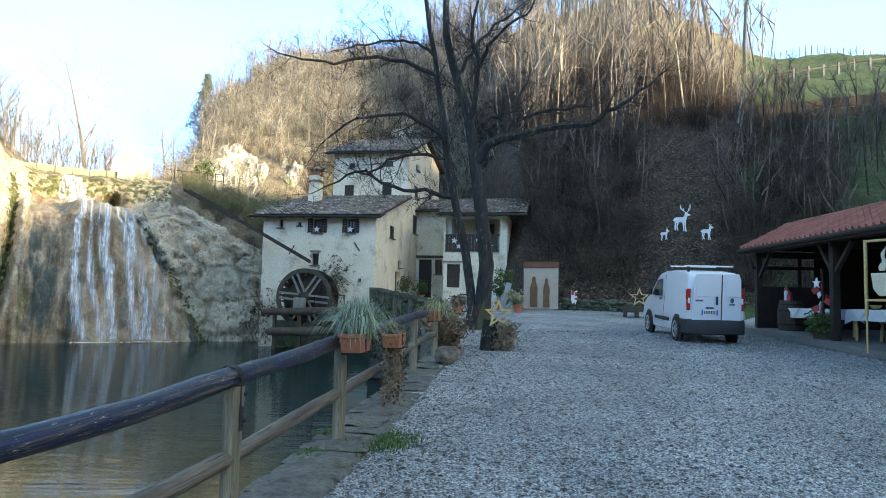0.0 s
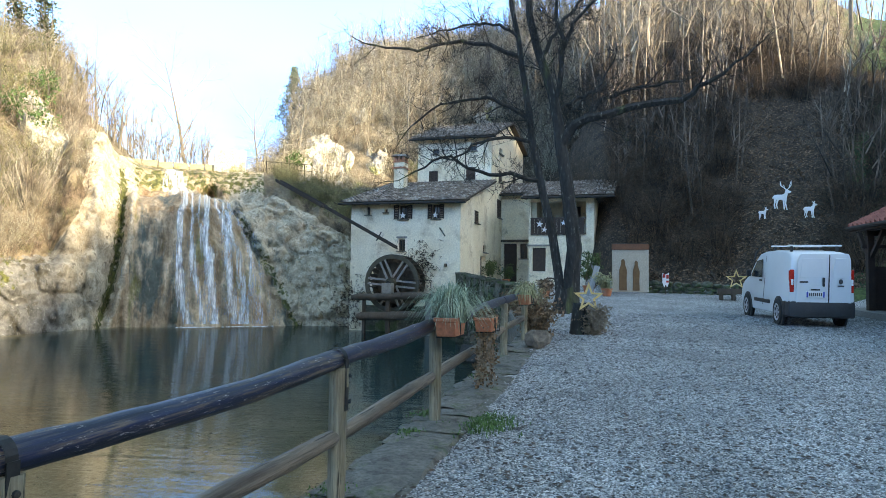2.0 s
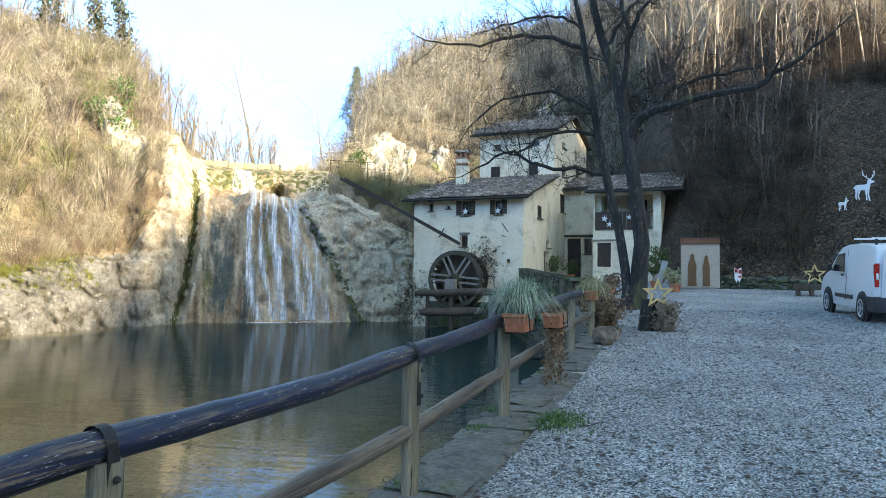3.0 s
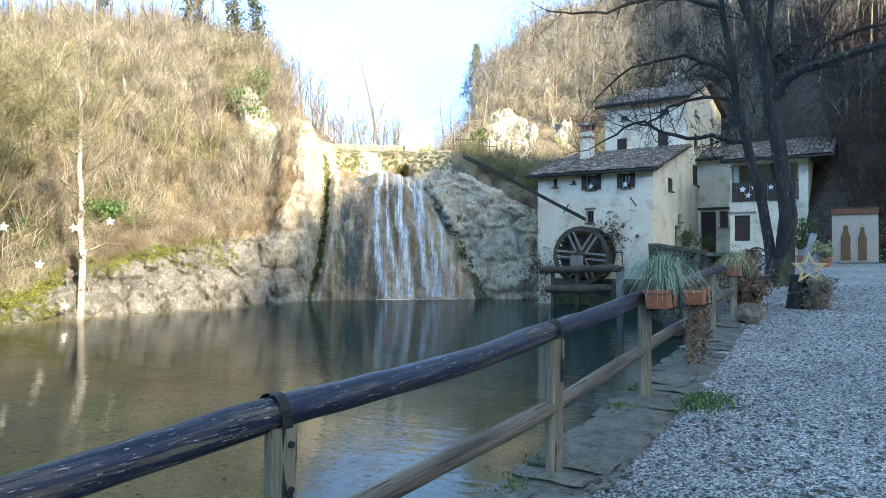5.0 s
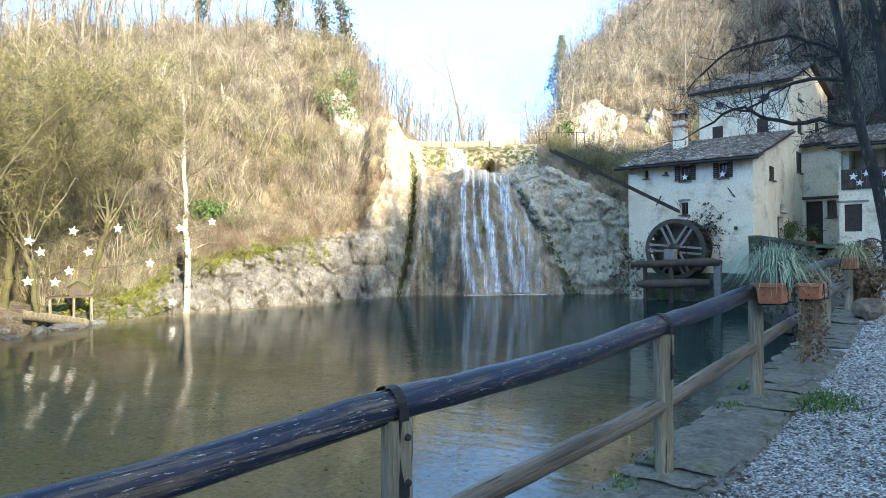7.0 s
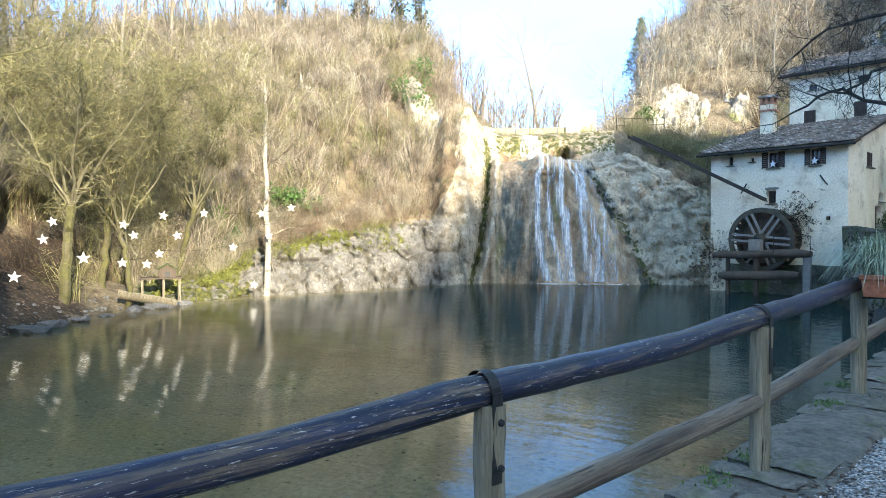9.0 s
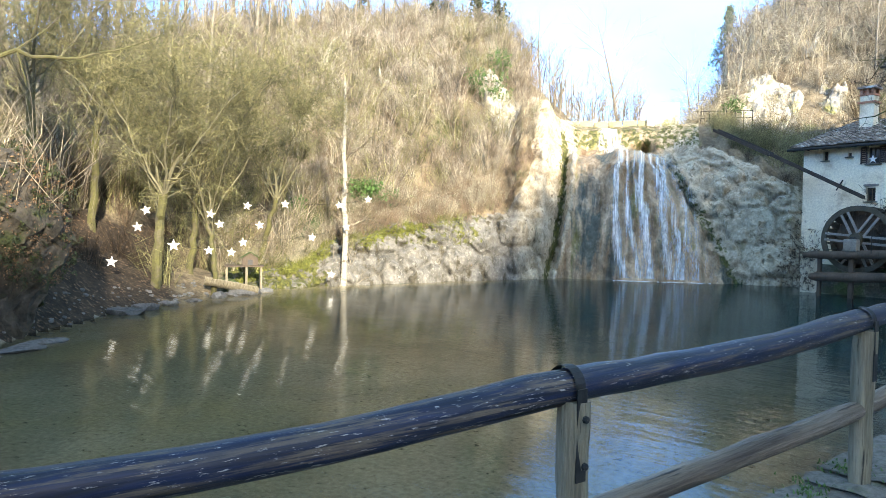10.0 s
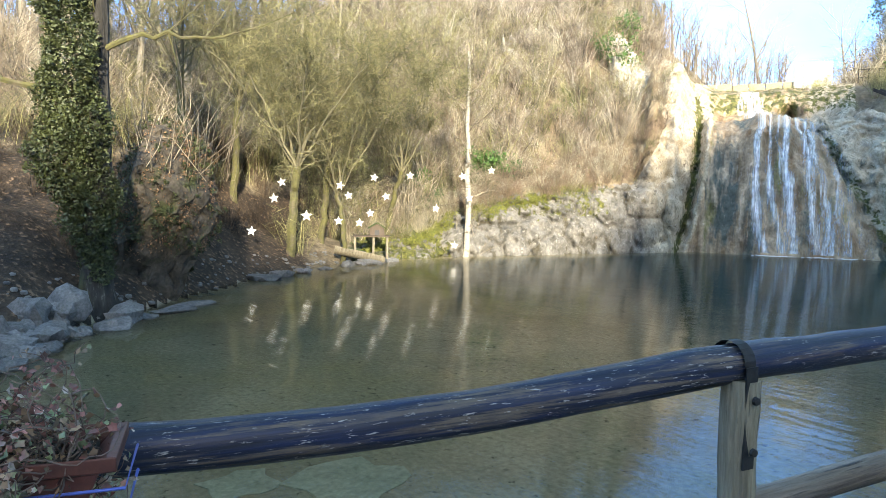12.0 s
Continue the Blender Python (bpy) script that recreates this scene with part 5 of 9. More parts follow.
    for x0, x1, z0, z1, c in ((-3.54, -3.14, 9.19, 9.5, False), (-1.34, -0.87, 9.28, 9.6, False), (-3.74, -3.19, 7.5, 8.2, True), (-1.49, -0.94, 7.6, 8.35, True)):
        window_front(h, x0, x1, z0, z1, 6.304, closed=c)
    for y0, y1, z0, z1, c in ((2.6, 3.5, 4.8, 5.45, True), (4.6, 5.3, 3.36, 3.77, False), (7.9, 9.0, 5.6, 6.7, True), (8.2, 9.1, 7.75, 8.5, True), (12.4, 13.4, 7.9, 8.95, True), (8.4, 9.2, 9.5, 9.85, False)):
        window_front(h, y0, y1, z0, z1, 0, closed=c, axis="y")
    door = part("door", box(1.08, 0.06, 1.62, 0, 0, 0), M["shutter"], h, m=pose(-0.25, 4.55, 1.52, 0, 0, 90))
    part("notice", box(0.34, 0.02, 0.42, 0.1, -0.04, 0.75), M["white_paint"], door)
    part("hatch_arch", box(0.55, 0.1, 0.09, -2.97, -0.02, 3.82), M["stone_wall"], h, bevel=0.02)
    # plaster anchor irons
    for x, z, a in ((-4.3, 3.7, 30), (-0.75, 3.9, -35)):
        part("wall_anchor", moved(box(0.04, 0.05, 0.5), pose(x, -0.03, z, 0, a, 0)), M["iron"], h)
    # chimney
    ch = part("chimney", box(0.6, 0.6, 1.9, -4.62, 4.0, 6.4), M["plaster"], h, bevel=0.02)
    part("chimney_collar", joined(box(0.74, 0.74, 0.09, -4.62, 4.0, 7.95), box(0.66, 0.66, 0.08, -4.62, 4.0, 8.3)), M["brick"], ch)
    for dx, dy in ((-0.24, -0.24), (0.24, -0.24), (-0.24, 0.24), (0.24, 0.24), (0, -0.24), (0, 0.24)):
        part("flue_brick", box(0.12, 0.12, 0.24, -4.62 + dx, 4.0 + dy, 8.385), M["brick"], ch)
    part("flue_cap", joined(box(0.8, 0.8, 0.06, -4.62, 4.0, 8.63), moved(box(0.8, 0.42, 0.05), pose(-4.62, 3.82, 8.72, 14, 0, 0)), moved(box(0.8, 0.42, 0.05), pose(-4.62, 4.18, 8.72, -14, 0, 0))), M["roof_tile"], ch)
    # recessed entrance between the two blocks
    part("entrance_wall", moved(uneven(wall_with_holes(2.7, 0.5, 7.1, [(0.15, 0.95, 1.8, 4.1), (1.15, 1.6, 3.2, 4.1), (1.9, 2.35, 1.8, 4.15)])), pose(0.01, 9.1, 0)), M["plaster"], h)
    part("entrance_door", box(0.8, 0.06, 2.3, 0.56, 9.3, 1.8), M["shutter"], h)
    part("entrance_shutter", box(0.45, 0.06, 2.35, 2.13, 9.3, 1.8), M["shutter"], h)
    window_front(h, 1.16, 1.61, 3.2, 4.1, 9.1)
    window_front(h, 2.0, 2.4, 5.5, 6.5, 8.9, closed=True)
    part("lintel", box(1.9, 0.14, 0.14, 0.95, 9.06, 4.2), M["old_wood"], h, bevel=0.01)
    add_roof(h, "entrance_roof", 0.02, 2.75, 8.5, 7.0, 11.5, 8.0, 5)
    # balcony block
    holes = [(0.1, 3.0, 4.25, 6.05), (0.2, 0.9, 2.35, 3.6)]
    part("balcony_wall", moved(uneven(wall_with_holes(3.4, 0.5, 6.3, holes, 0.35)), pose(2.46, 4.7, 0)), M["plaster"], h)
    part("balcony_side", box(0.35, 5.5, 5.8, 2.64, 7.82, 0.5), M["plaster"], h)
    part("balcony_end", box(0.35, 5.5, 5.8, 5.68, 7.82, 0.5), M["plaster"], h)
    part("balcony_inner_wall", box(2.66, 0.2, 2.3, 4.16, 6.6, 4.1), M["plaster"], h)
    part("balcony_floor", box(2.68, 1.6, 0.12, 4.16, 5.87, 4.12), M["old_wood"], h)
    part("balcony_door", box(0.8, 0.06, 1.7, 4.6, 6.46, 4.25), M["shutter"], h)
    part("balcony_post", box(0.14, 0.14, 1.8, 4.3, 4.85, 4.25), M["old_wood"], h)
    part("cellar_door", box(0.7, 0.06, 1.25, 3.01, 4.85, 2.35), M["shutter"], h)
    par = part("balustrade", joined(box(2.9, 0.05, 0.08, 4.01, 4.66, 5.12), box(2.9, 0.05, 0.08, 4.01, 4.66, 4.3)), M["old_wood"], h)
    for x in np.arange(2.66, 5.4, 0.2):
        part("board", box(0.185, 0.03, 0.86, x, 4.63, 4.28), M["shutter"], par)
    add_roof(h, "balcony_roof", 2.2, 6.9, 4.0, 6.2, 8.6, 7.6, 6)
    part("lintel_stone", box(1.3, 0.06, 0.09, 3.0, 4.68, 3.68), M["pale_beam"], h)
    return h


mill = build_mill()
# footing over the pale wall; part of its dark is shade under the wheel
tagged(part("plinth", wobble(joined(*[box(0.62, 0.16, 0.42, x + 0.1 * (k % 2), -0.1, z) for k, z in enumerate(np.arange(-1.9, 0.2, 0.4)) for x in np.arange(-4.6, -0.3, 0.6)]), 0.05, 2.5), M["mossy_stone"], mill), "dark wet stone footing, also standing for shade below the wheel", kind="stuff")
M["star_white"] = material("star_white", (0.80, 0.80, 0.78), (0.84, 0.84, 0.83), 2, 0.5, 0, 20, vary=0.04)


def star_thing(at, r, label, turn=0.0, tilt=0.0, group="white stars", thick=0.03):
    s = part("star_decoration", moved(slab(star_outline(r), thick), pose(0, 0, 0, 0, tilt, 0)), M["star_white"])
    s.matrix_basis = at @ pose(0, 0, 0, 0, 0, turn)
    return tagged(s, label, "star decoration", group)


for x, z, r, tl in ((3.05, 4.85, 0.19, 8), (3.55, 4.95, 0.15, -10), (3.3, 4.55, 0.16, 5), (4.95, 4.6, 0.2, 12), (4.3, 4.9, 0.15, 0)):
    star_thing(HOUSE @ pose(x, 4.585, z), r, "white cut-out star on the mill balcony boards", 0, tl, "balcony stars")
for x in (-2.9, -1.23):
    star_thing(HOUSE @ pose(x, -0.13, 4.92), 0.17, "white star ornament on a mill window sill", 0, 0, "window stars")


def build_wheel():
    t = thing("waterwheel", HOUSE @ pose(-3.0, -1.15, 1.62), "large dark wooden mill wheel with pale arms", "mill wheel")
    R = 1.36
    a = np.linspace(0, 2 * math.pi, 41)[:-1]
    for y in (0.0, 0.85):
        sec = [[(rr * math.cos(q), y + yy, rr * math.sin(q)) for rr, yy in ((R, -0.04), (R, 0.04), (R - 0.2, 0.04), (R - 0.2, -0.04))] for q in np.r_[a, a[:1]]]
        part("rim", ring(sec, True), M["wheel_wood"], t)
        for k in range(3):
            for off in (-0.16, 0.16):
                part("arm", moved(box(0.09, 0.07, 2 * R - 0.3, 0, 0, -R + 0.15), pose(0, y - 0.02 * (k % 2), 0, 0, 35 + 60 * k, 0) @ pose(off * 0.8, 0, 0)), M["pale_beam"], t)
    for k in range(28):
        part("paddle", moved(box(0.03, 0.8, 0.34), pose(0, 0.43, 0, 0, k * 360 / 28, 0) @ pose(0, 0, R - 0.36, 0, 25, 0)), M["old_wood"], t)
    part("sole", moved(lathe([(0, 0.0), (R - 0.3, 0.0), (R - 0.3, 0.05), (0, 0.05)], 32), pose(0, 0.62, 0, -90, 0, 0)), M["old_wood"], t)
    part("hub", moved(lathe([(0, -0.25), (0.24, -0.25), (0.26, -0.1), (0.26, 1.0), (0.2, 1.1)], 14), pose(0, 0, 0, -90, 0, 0)), M["wheel_wood"], t)
    part("axle", tube([(0, -0.5, 0), (0, 1.5, 0)], 0.1, 12), M["iron"], t)
    fr = thing("wheel_frame", HOUSE @ pose(-3.0, -1.15, 0), "dark weathered timber beams carrying the mill wheel", "timber frame")
    for z, x0, x1, r in ((1.0, -1.8, 2.2, 0.17), (0.1, -1.55, 1.75, 0.2)):
        xs = np.linspace(x0, x1, 12)
        part("beam", wobble(tube([(x, -0.55 + 0.03 * math.sin(x * 2), z + 0.05 * math.sin(x)) for x in xs], np.r_[r * 0.6, np.full(10, r), r * 0.7], 10), 0.04, 2.0), M["old_wood"], fr, smooth=True)
    for x, w in ((0.0, 0.18), (2.0, 0.3), (-1.2, 0.14)):
        part("upright", box(w, 0.16, 1.9, x, -0.45, -0.9), M["pale_beam"] if x == 2.0 else M["old_wood"], fr, bevel=0.02)
    part("bearing", box(0.5, 0.4, 0.5, 0, -0.5, 1.12), M["stone_wall"], fr, bevel=0.05)
    part("iron_rail", tube([(0.8, -0.75, 1.05), (0.8, -0.75, 1.75), (2.2, -0.75, 1.75), (2.2, -0.75, 1.05)], 0.018, 6), M["iron"], fr)


build_wheel()


M["flume_wood"] = material("flume_wood", (0.018, 0.013, 0.011), (0.055, 0.042, 0.035), 4, 0.8, 0.5, 30, vary=0.4)


def build_flume():
    stops = [np.array((-13.35, 34.1, 6.95)), np.array((-10.05, 31.9, 5.3)), np.array(HOUSE @ Vector((-2.95, -0.75, 3.3)))]
    t = thing("mill_flume", pose(0, 0, 0), "long dark wooden water channel running down to the mill wheel", "flume")
    for a, b in zip(stops[:-1], stops[1:]):
        d = (b - a) / np.linalg.norm(b - a)
        side = np.array((d[1], -d[0], 0)) / np.hypot(d[0], d[1])
        for name, u0, u1, z0, z1 in (("channel_floor", -0.13, 0.13, -0.04, 0.0), ("channel_side", -0.17, -0.13, -0.05, 0.10), ("channel_side", 0.13, 0.17, -0.05, 0.10)):
            rows = [[tuple(p + side * u + np.array((0, 0, z))) for u, z in ((u0, z0), (u1, z0), (u1, z1), (u0, z1))] for p in (a, b)]
            g = ring(rows, True)
            part(name, (g[0], g[1] + [(0, 1, 2, 3), (7, 6, 5, 4)]), M["flume_wood"], t)


build_flume()
# ---- pool edge, rail and planters ----
M["coping"] = material("coping", (0.075, 0.072, 0.064), (0.20, 0.19, 0.168), 3.5, 0.85, 1.0, 22, third=(0.075, 0.10, 0.035), third_at=0.6, third_size=2.2, per_piece=0.15, depth=0.025, vary=0.45, fourth=(0.07, 0.065, 0.055), fourth_at=0.6, fourth_size=6)
M["terracotta"] = material("terracotta", (0.42, 0.12, 0.055), (0.54, 0.20, 0.10), 4, 0.75, 0.3, 30)
M["blade"] = material("blade", (0.22, 0.30, 0.20), (0.40, 0.45, 0.33), 3, 0.6, 0, 20, per_piece=0.35)
M["straw_blade"] = material("straw_blade", (0.28, 0.27, 0.13), (0.40, 0.37, 0.22), 3, 0.7, 0, 20, per_piece=0.35)
M["grass"] = material("grass", (0.045, 0.11, 0.025), (0.09, 0.17, 0.045), 3, 0.7, 0, 20, per_piece=0.4)
M["gold_wood"] = material("gold_wood", (0.56, 0.36, 0.12), (0.70, 0.50, 0.22), 4, 0.6, 0.2, 30)


def edge_x(y):
    return float(np.interp(y, EDGE_Y, EDGE_X))


def court(y):
    return 0.045 * min(max(y, 0.0), 36.0)


def rubble(seed, sx, sy, sz, rough=0.12):
    """One uneven stone, its base centre at the origin."""
    bm = bmesh.new()
    bmesh.ops.create_icosphere(bm, subdivisions=2, radius=0.5)
    rng = np.random.default_rng(seed)
    off = Vector(rng.uniform(0, 50, 3))
    for v in bm.verts:
        c = v.co.copy()
        k = max(abs(c.x), abs(c.y), abs(c.z)) / 0.5
        v.co = c / (k ** 0.65) * (1 + rough * 2 * noise.noise(c * 2.2 + off))
    vs = np.array([(v.co.x * sx, v.co.y * sy, (v.co.z + 0.45) * sz) for v in bm.verts])
    fs = [tuple(v.index for v in f.verts) for f in bm.faces]
    bm.free()
    return vs, fs


def build_pool_wall():
    ys = np.r_[np.arange(-14, -2, 0.5), np.arange(-2, 14, 0.12), np.arange(14, 32.2, 0.5)]
    rows = []
    for y in ys:
        x, z = edge_x(y), court(y)
        rows.append([(x, y, -2.0), (x, y, z - 0.05), (x + 0.03, y, z + 0.015), (x + 0.2, y, z + 0.03), (x + 0.4, y, z + 0.03), (x + 0.58, y, z + 0.022), (x + 0.62, y, z - 0.02), (x + 0.62, y, -2.0)])
    w = part("pool_wall", wobble(wobble(ring(rows), 0.03, 1.3), 0.018, 6, 2), M["coping"])
    tagged(w, "dark mossy stone retaining wall of the mill pool", "wall", kind="structure")
    # flat coping stones, each with its own size
    rng = np.random.default_rng(5)
    y = -2.0
    while y < 13.2:
        ln = rng.uniform(0.26, 0.62)
        cut = rng.uniform(0.16, 0.36)
        spans = ((-0.01, 0.5),) if rng.uniform() < 0.3 else ((-0.01, cut), (cut + 0.012, rng.uniform(0.5, 0.62)))
        a = math.degrees(math.atan2(edge_x(y + ln) - edge_x(y), ln))
        for x0, x1 in spans:
            l2, d = ln + rng.uniform(-0.06, 0.0), rng.uniform(-0.03, 0.03)
            xm = edge_x(y + ln / 2) + (x0 + x1) / 2
            nx, ny = max(2, int((x1 - x0) / 0.08)), max(3, int(l2 / 0.1))
            gx, gy = np.linspace(-(x1 - x0) / 2, (x1 - x0) / 2, nx), np.linspace(-l2 / 2, l2 / 2, ny)
            rows = [[(px * (0.9 if j in (0, ny - 1) else 1.0), py, 0.0 if i in (0, nx - 1) or j in (0, ny - 1) else 0.012) for i, px in enumerate(gx)] for j, py in enumerate(gy)]
            rim = [(px, py, -0.1) for px, py in ((gx[0], gy[0]), (gx[-1], gy[0]), (gx[-1], gy[-1]), (gx[0], gy[-1]))]
            g = joined(wobble(ring(rows), 0.028, 6, int(y * 10) + int(x0 * 50)), box(x1 - x0 - 0.04, l2 - 0.05, 0.1, 0, 0, -0.11))
            part("coping_stone", g, M["coping"], w, smooth=True, m=pose(xm, y + ln / 2 + d, court(y + ln / 2) + 0.022 + rng.uniform(-0.006, 0.006), rng.normal(0, 0.4), rng.normal(0, 0.5), -a + rng.normal(0, 1.5)))
        y += ln
    # stones in the tall wall next to the mill
    stones = []
    for k in range(520):
        yy = rng.uniform(19.5, 31)
        g = rubble(k, 0.11, rng.uniform(0.14, 0.30), rng.uniform(0.10, 0.18))
        stones.append((g[0] + (edge_x(yy) - 0.0, yy, rng.uniform(-0.8, court(yy) + 0.6)), g[1]))
    st = part("wall_stones", joined(*stones), M["mossy_stone"], w, smooth=True)
    tagged(st, kind="stuff")
    rows = [[(edge_x(y) + dx, y, z) for dx, z in ((0.0, court(y) - 0.3), (-0.02, court(y) + 0.7), (0.38, court(y) + 0.7), (0.4, court(y) - 0.3))] for y in np.arange(19.5, 31.6, 0.5)]
    part("parapet", wobble(ring(rows, True), 0.05, 1.2), M["mossy_stone"], w)
    part("parapet_cap", wobble(joined(*[box(0.5, 0.98, 0.07, edge_x(y) + 0.18, y, court(y) + 0.69) for y in np.arange(20, 31.5, 1.0)]), 0.02, 2), M["mossy_stone"], w)


build_pool_wall()

POSTS = [(-3.2, -2.3), (-2.46, -0.22), (-1.74, 1.97), (-1.26, 4.15), (-0.96, 6.35), (-0.66, 8.5), (-0.46, 10.6), (-0.16, 12.4)]
RAIL_H = [0.925, 0.925, 0.925, 0.925, 0.92, 0.90, 0.88, 0.86]


def rail_material(name, dark, bare, wear):
    """Varnished log: dark long grain with the sky's blue reflection in its colour, worn grey-brown streaks, cracks and
    pale flecks.
    """
    h = Shade(name)
    h.place = h.N.new("ShaderNodeTexCoord").outputs["Object"]
    long = h.noise(42, (1, 1, 0.035), 6.0, 0.65)
    col = h.mix(h.cut(long, 0.3, 0.7), (0.010, 0.011, 0.015), dark)
    worn = h.math("MULTIPLY", h.cut(h.noise(46, (1, 1, 0.05), 8.0, 0.7), wear, wear + 0.10), h.cut(h.noise(5, (1, 1, 0.5)), 0.36, 0.56))
    col = h.mix(worn, col, bare)
    flecks = h.math("MULTIPLY", h.cut(h.noise(120, (1, 1, 0.16), 4.0, 0.7), 0.605, 0.645), h.cut(h.noise(6, (1, 1, 0.6)), 0.44, 0.54))
    col = h.mix(flecks, col, (0.40, 0.38, 0.36))
    crack = h.cut(h.noise(30, (1, 1, 0.012), 3.0, 0.5), 0.655, 0.675)
    col = h.mix(crack, col, (0.006, 0.005, 0.005))
    relief = h.math("SUBTRACT", h.math("ADD", long, h.math("MULTIPLY", flecks, 0.15)), h.math("MULTIPLY", crack, 0.8))
    rough = h.cut(h.math("MAXIMUM", worn, flecks), 0.0, 1.0, 0.5, 0.85)
    return h.finish(col, rough, relief, 0.7, 0.006)


# the blue tone paints reflected sky into the log's colour
M["rail_log"] = rail_material("rail_log", (0.009, 0.020, 0.070), (0.14, 0.11, 0.085), 0.49)
varnish = M["rail_log"].node_tree.nodes["Principled BSDF"].inputs
varnish["Coat Weight"].default_value, varnish["Coat Roughness"].default_value = 0.22, 0.3
varnish["Specular IOR Level"].default_value = 0.3
M["log"].node_tree.nodes["Principled BSDF"].inputs["Specular IOR Level"].default_value = 0.35


def log_between(a, b, r, seed, hang=0.0):
    """A debarked log in its own frame: z along its length, so that the grain follows it."""
    a, b = Vector(a), Vector(b)
    ln = (b - a).length
    n = 14
    rng = np.random.default_rng(seed)
    sag = rng.normal(0, 0.006)
    pts = [(sag * math.sin(math.pi * i / (n - 1)), 0, ln * i / (n - 1)) for i in range(n)]
    rad = r * (1 + 0.05 * np.sin(np.linspace(0, 5, n) + seed))
    rad[0] *= 0.93
    rad[-1] *= 0.93
    g = wobble(tube(pts, rad, 16), 0.008, 5, seed)
    m = Matrix.Translation(a) @ (b - a).to_track_quat("Z", "Y").to_matrix().to_4x4()
    if hang:                                   # the log's own bow between its posts
        low = np.array(m.to_3x3().inverted() @ Vector((0, 0, -hang)))
        v = g[0] + np.sin(np.clip(g[0][:, 2:] / ln, 0, 1) * math.pi) * low
        g = v, g[1]
    return g, m


def build_rail():
    t = thing("log_railing", pose(0, 0, 0), "weathered round-log railing along the pool edge", "railing")
    tops = [Vector((x - 0.03, y, court(y) + h)) for (x, y), h in zip(POSTS, RAIL_H)]
    for i, (x, y) in enumerate(POSTS):
        g, m = log_between((x, y, court(y) - 0.25), (x, y, court(y) + RAIL_H[i] - 0.05), 0.058, i)
        part("post", g, M["post"], t, smooth=True, m=m)
    for i in range(len(POSTS) - 1):
        a, b = tops[i], tops[i + 1]
        g, m = log_between(a, b, 0.063 if i < 6 else 0.06, 20 + i, (0.03, 0.055, 0.03, 0.015)[i] if i < 4 else 0.0)
        part("top_rail", g, M["rail_log"], t, smooth=True, m=m)
        lo = 0.44
        a2, b2 = Vector((POSTS[i][0] - 0.02, POSTS[i][1], court(POSTS[i][1]) + lo)), Vector((POSTS[i + 1][0] - 0.02, POSTS[i + 1][1], court(POSTS[i + 1][1]) + lo))
        d = (b2 - a2).normalized()
        g, m = log_between(a2 + d * 0.03, b2 - d * 0.03, 0.052, 40 + i)
        part("lower_rail", g, M["log"], t, smooth=True, m=m)
    for i in (1, 2, 3):
        c = tops[i]
        d = (tops[i + 1] - tops[i - 1]).normalized()
        side = Vector((d.y, -d.x, 0)).normalized()
        a = np.linspace(-0.35, math.pi + 0.35, 14)
        rows = []
        for off in (-0.022, 0.022):
            rows.append([c + d * off + side * (0.072 * math.cos(q)) + Vector((0, 0, 0.071 * math.sin(q))) for q in a])
        g = ring([[tuple(p) for p in r] for r in rows])
        strap = [tuple(c + side * 0.075 + d * s + Vector((0, 0, z))) for s, z in ((-0.022, 0), (0.022, 0), (0.022, -0.32), (-0.022, -0.32))]
        sv = np.array(strap + [tuple(Vector(p) + side * 0.006) for p in strap])
        part("iron_strap", joined(g, (sv, [(0, 1, 2, 3), (7, 6, 5, 4), (0, 4, 5, 1), (1, 5, 6, 2), (2, 6, 7, 3), (3, 7, 4, 0)])), M["iron"], t)
        for z in (-0.1, -0.26):
            part("bolt", moved(lathe([(0.001, 0.012), (0.012, 0.010), (0.014, 0)], 8), Matrix.Translation(c + side * 0.095 + Vector((0, 0, z))) @ side.to_track_quat("Z", "Y").to_matrix().to_4x4()), M["iron"], t)


build_rail()


def blades(rng, n, height, spread, droop, w=0.006):
    """Arching grass blades from the origin: flat, tapered, folded."""
    V, F, k = [], [], 0
    for _ in range(n):
        a, L = rng.uniform(0, 2 * math.pi), rng.uniform(0.6, 1.0)
        out, up = spread * rng.uniform(0.15, 1.0), height * L
        c, s = math.cos(a), math.sin(a)
        x0, y0 = rng.normal(0, 0.05, 2)
        for i in range(5):
            q = i / 4
            r = out * q**1.2
            z = up * (1.6 * q - 0.6 * q * q) - droop * out * q**3 * 1.6
            ww = w * (1 - q * 0.85)
            V += [(x0 + c * r - s * ww, y0 + s * r + c * ww, z), (x0 + c * r + s * ww, y0 + s * r - c * ww, z)]
        F += [(k + 2 * i, k + 2 * i + 1, k + 2 * i + 3, k + 2 * i + 2) for i in range(4)]
        k += 10
    return np.array(V), F


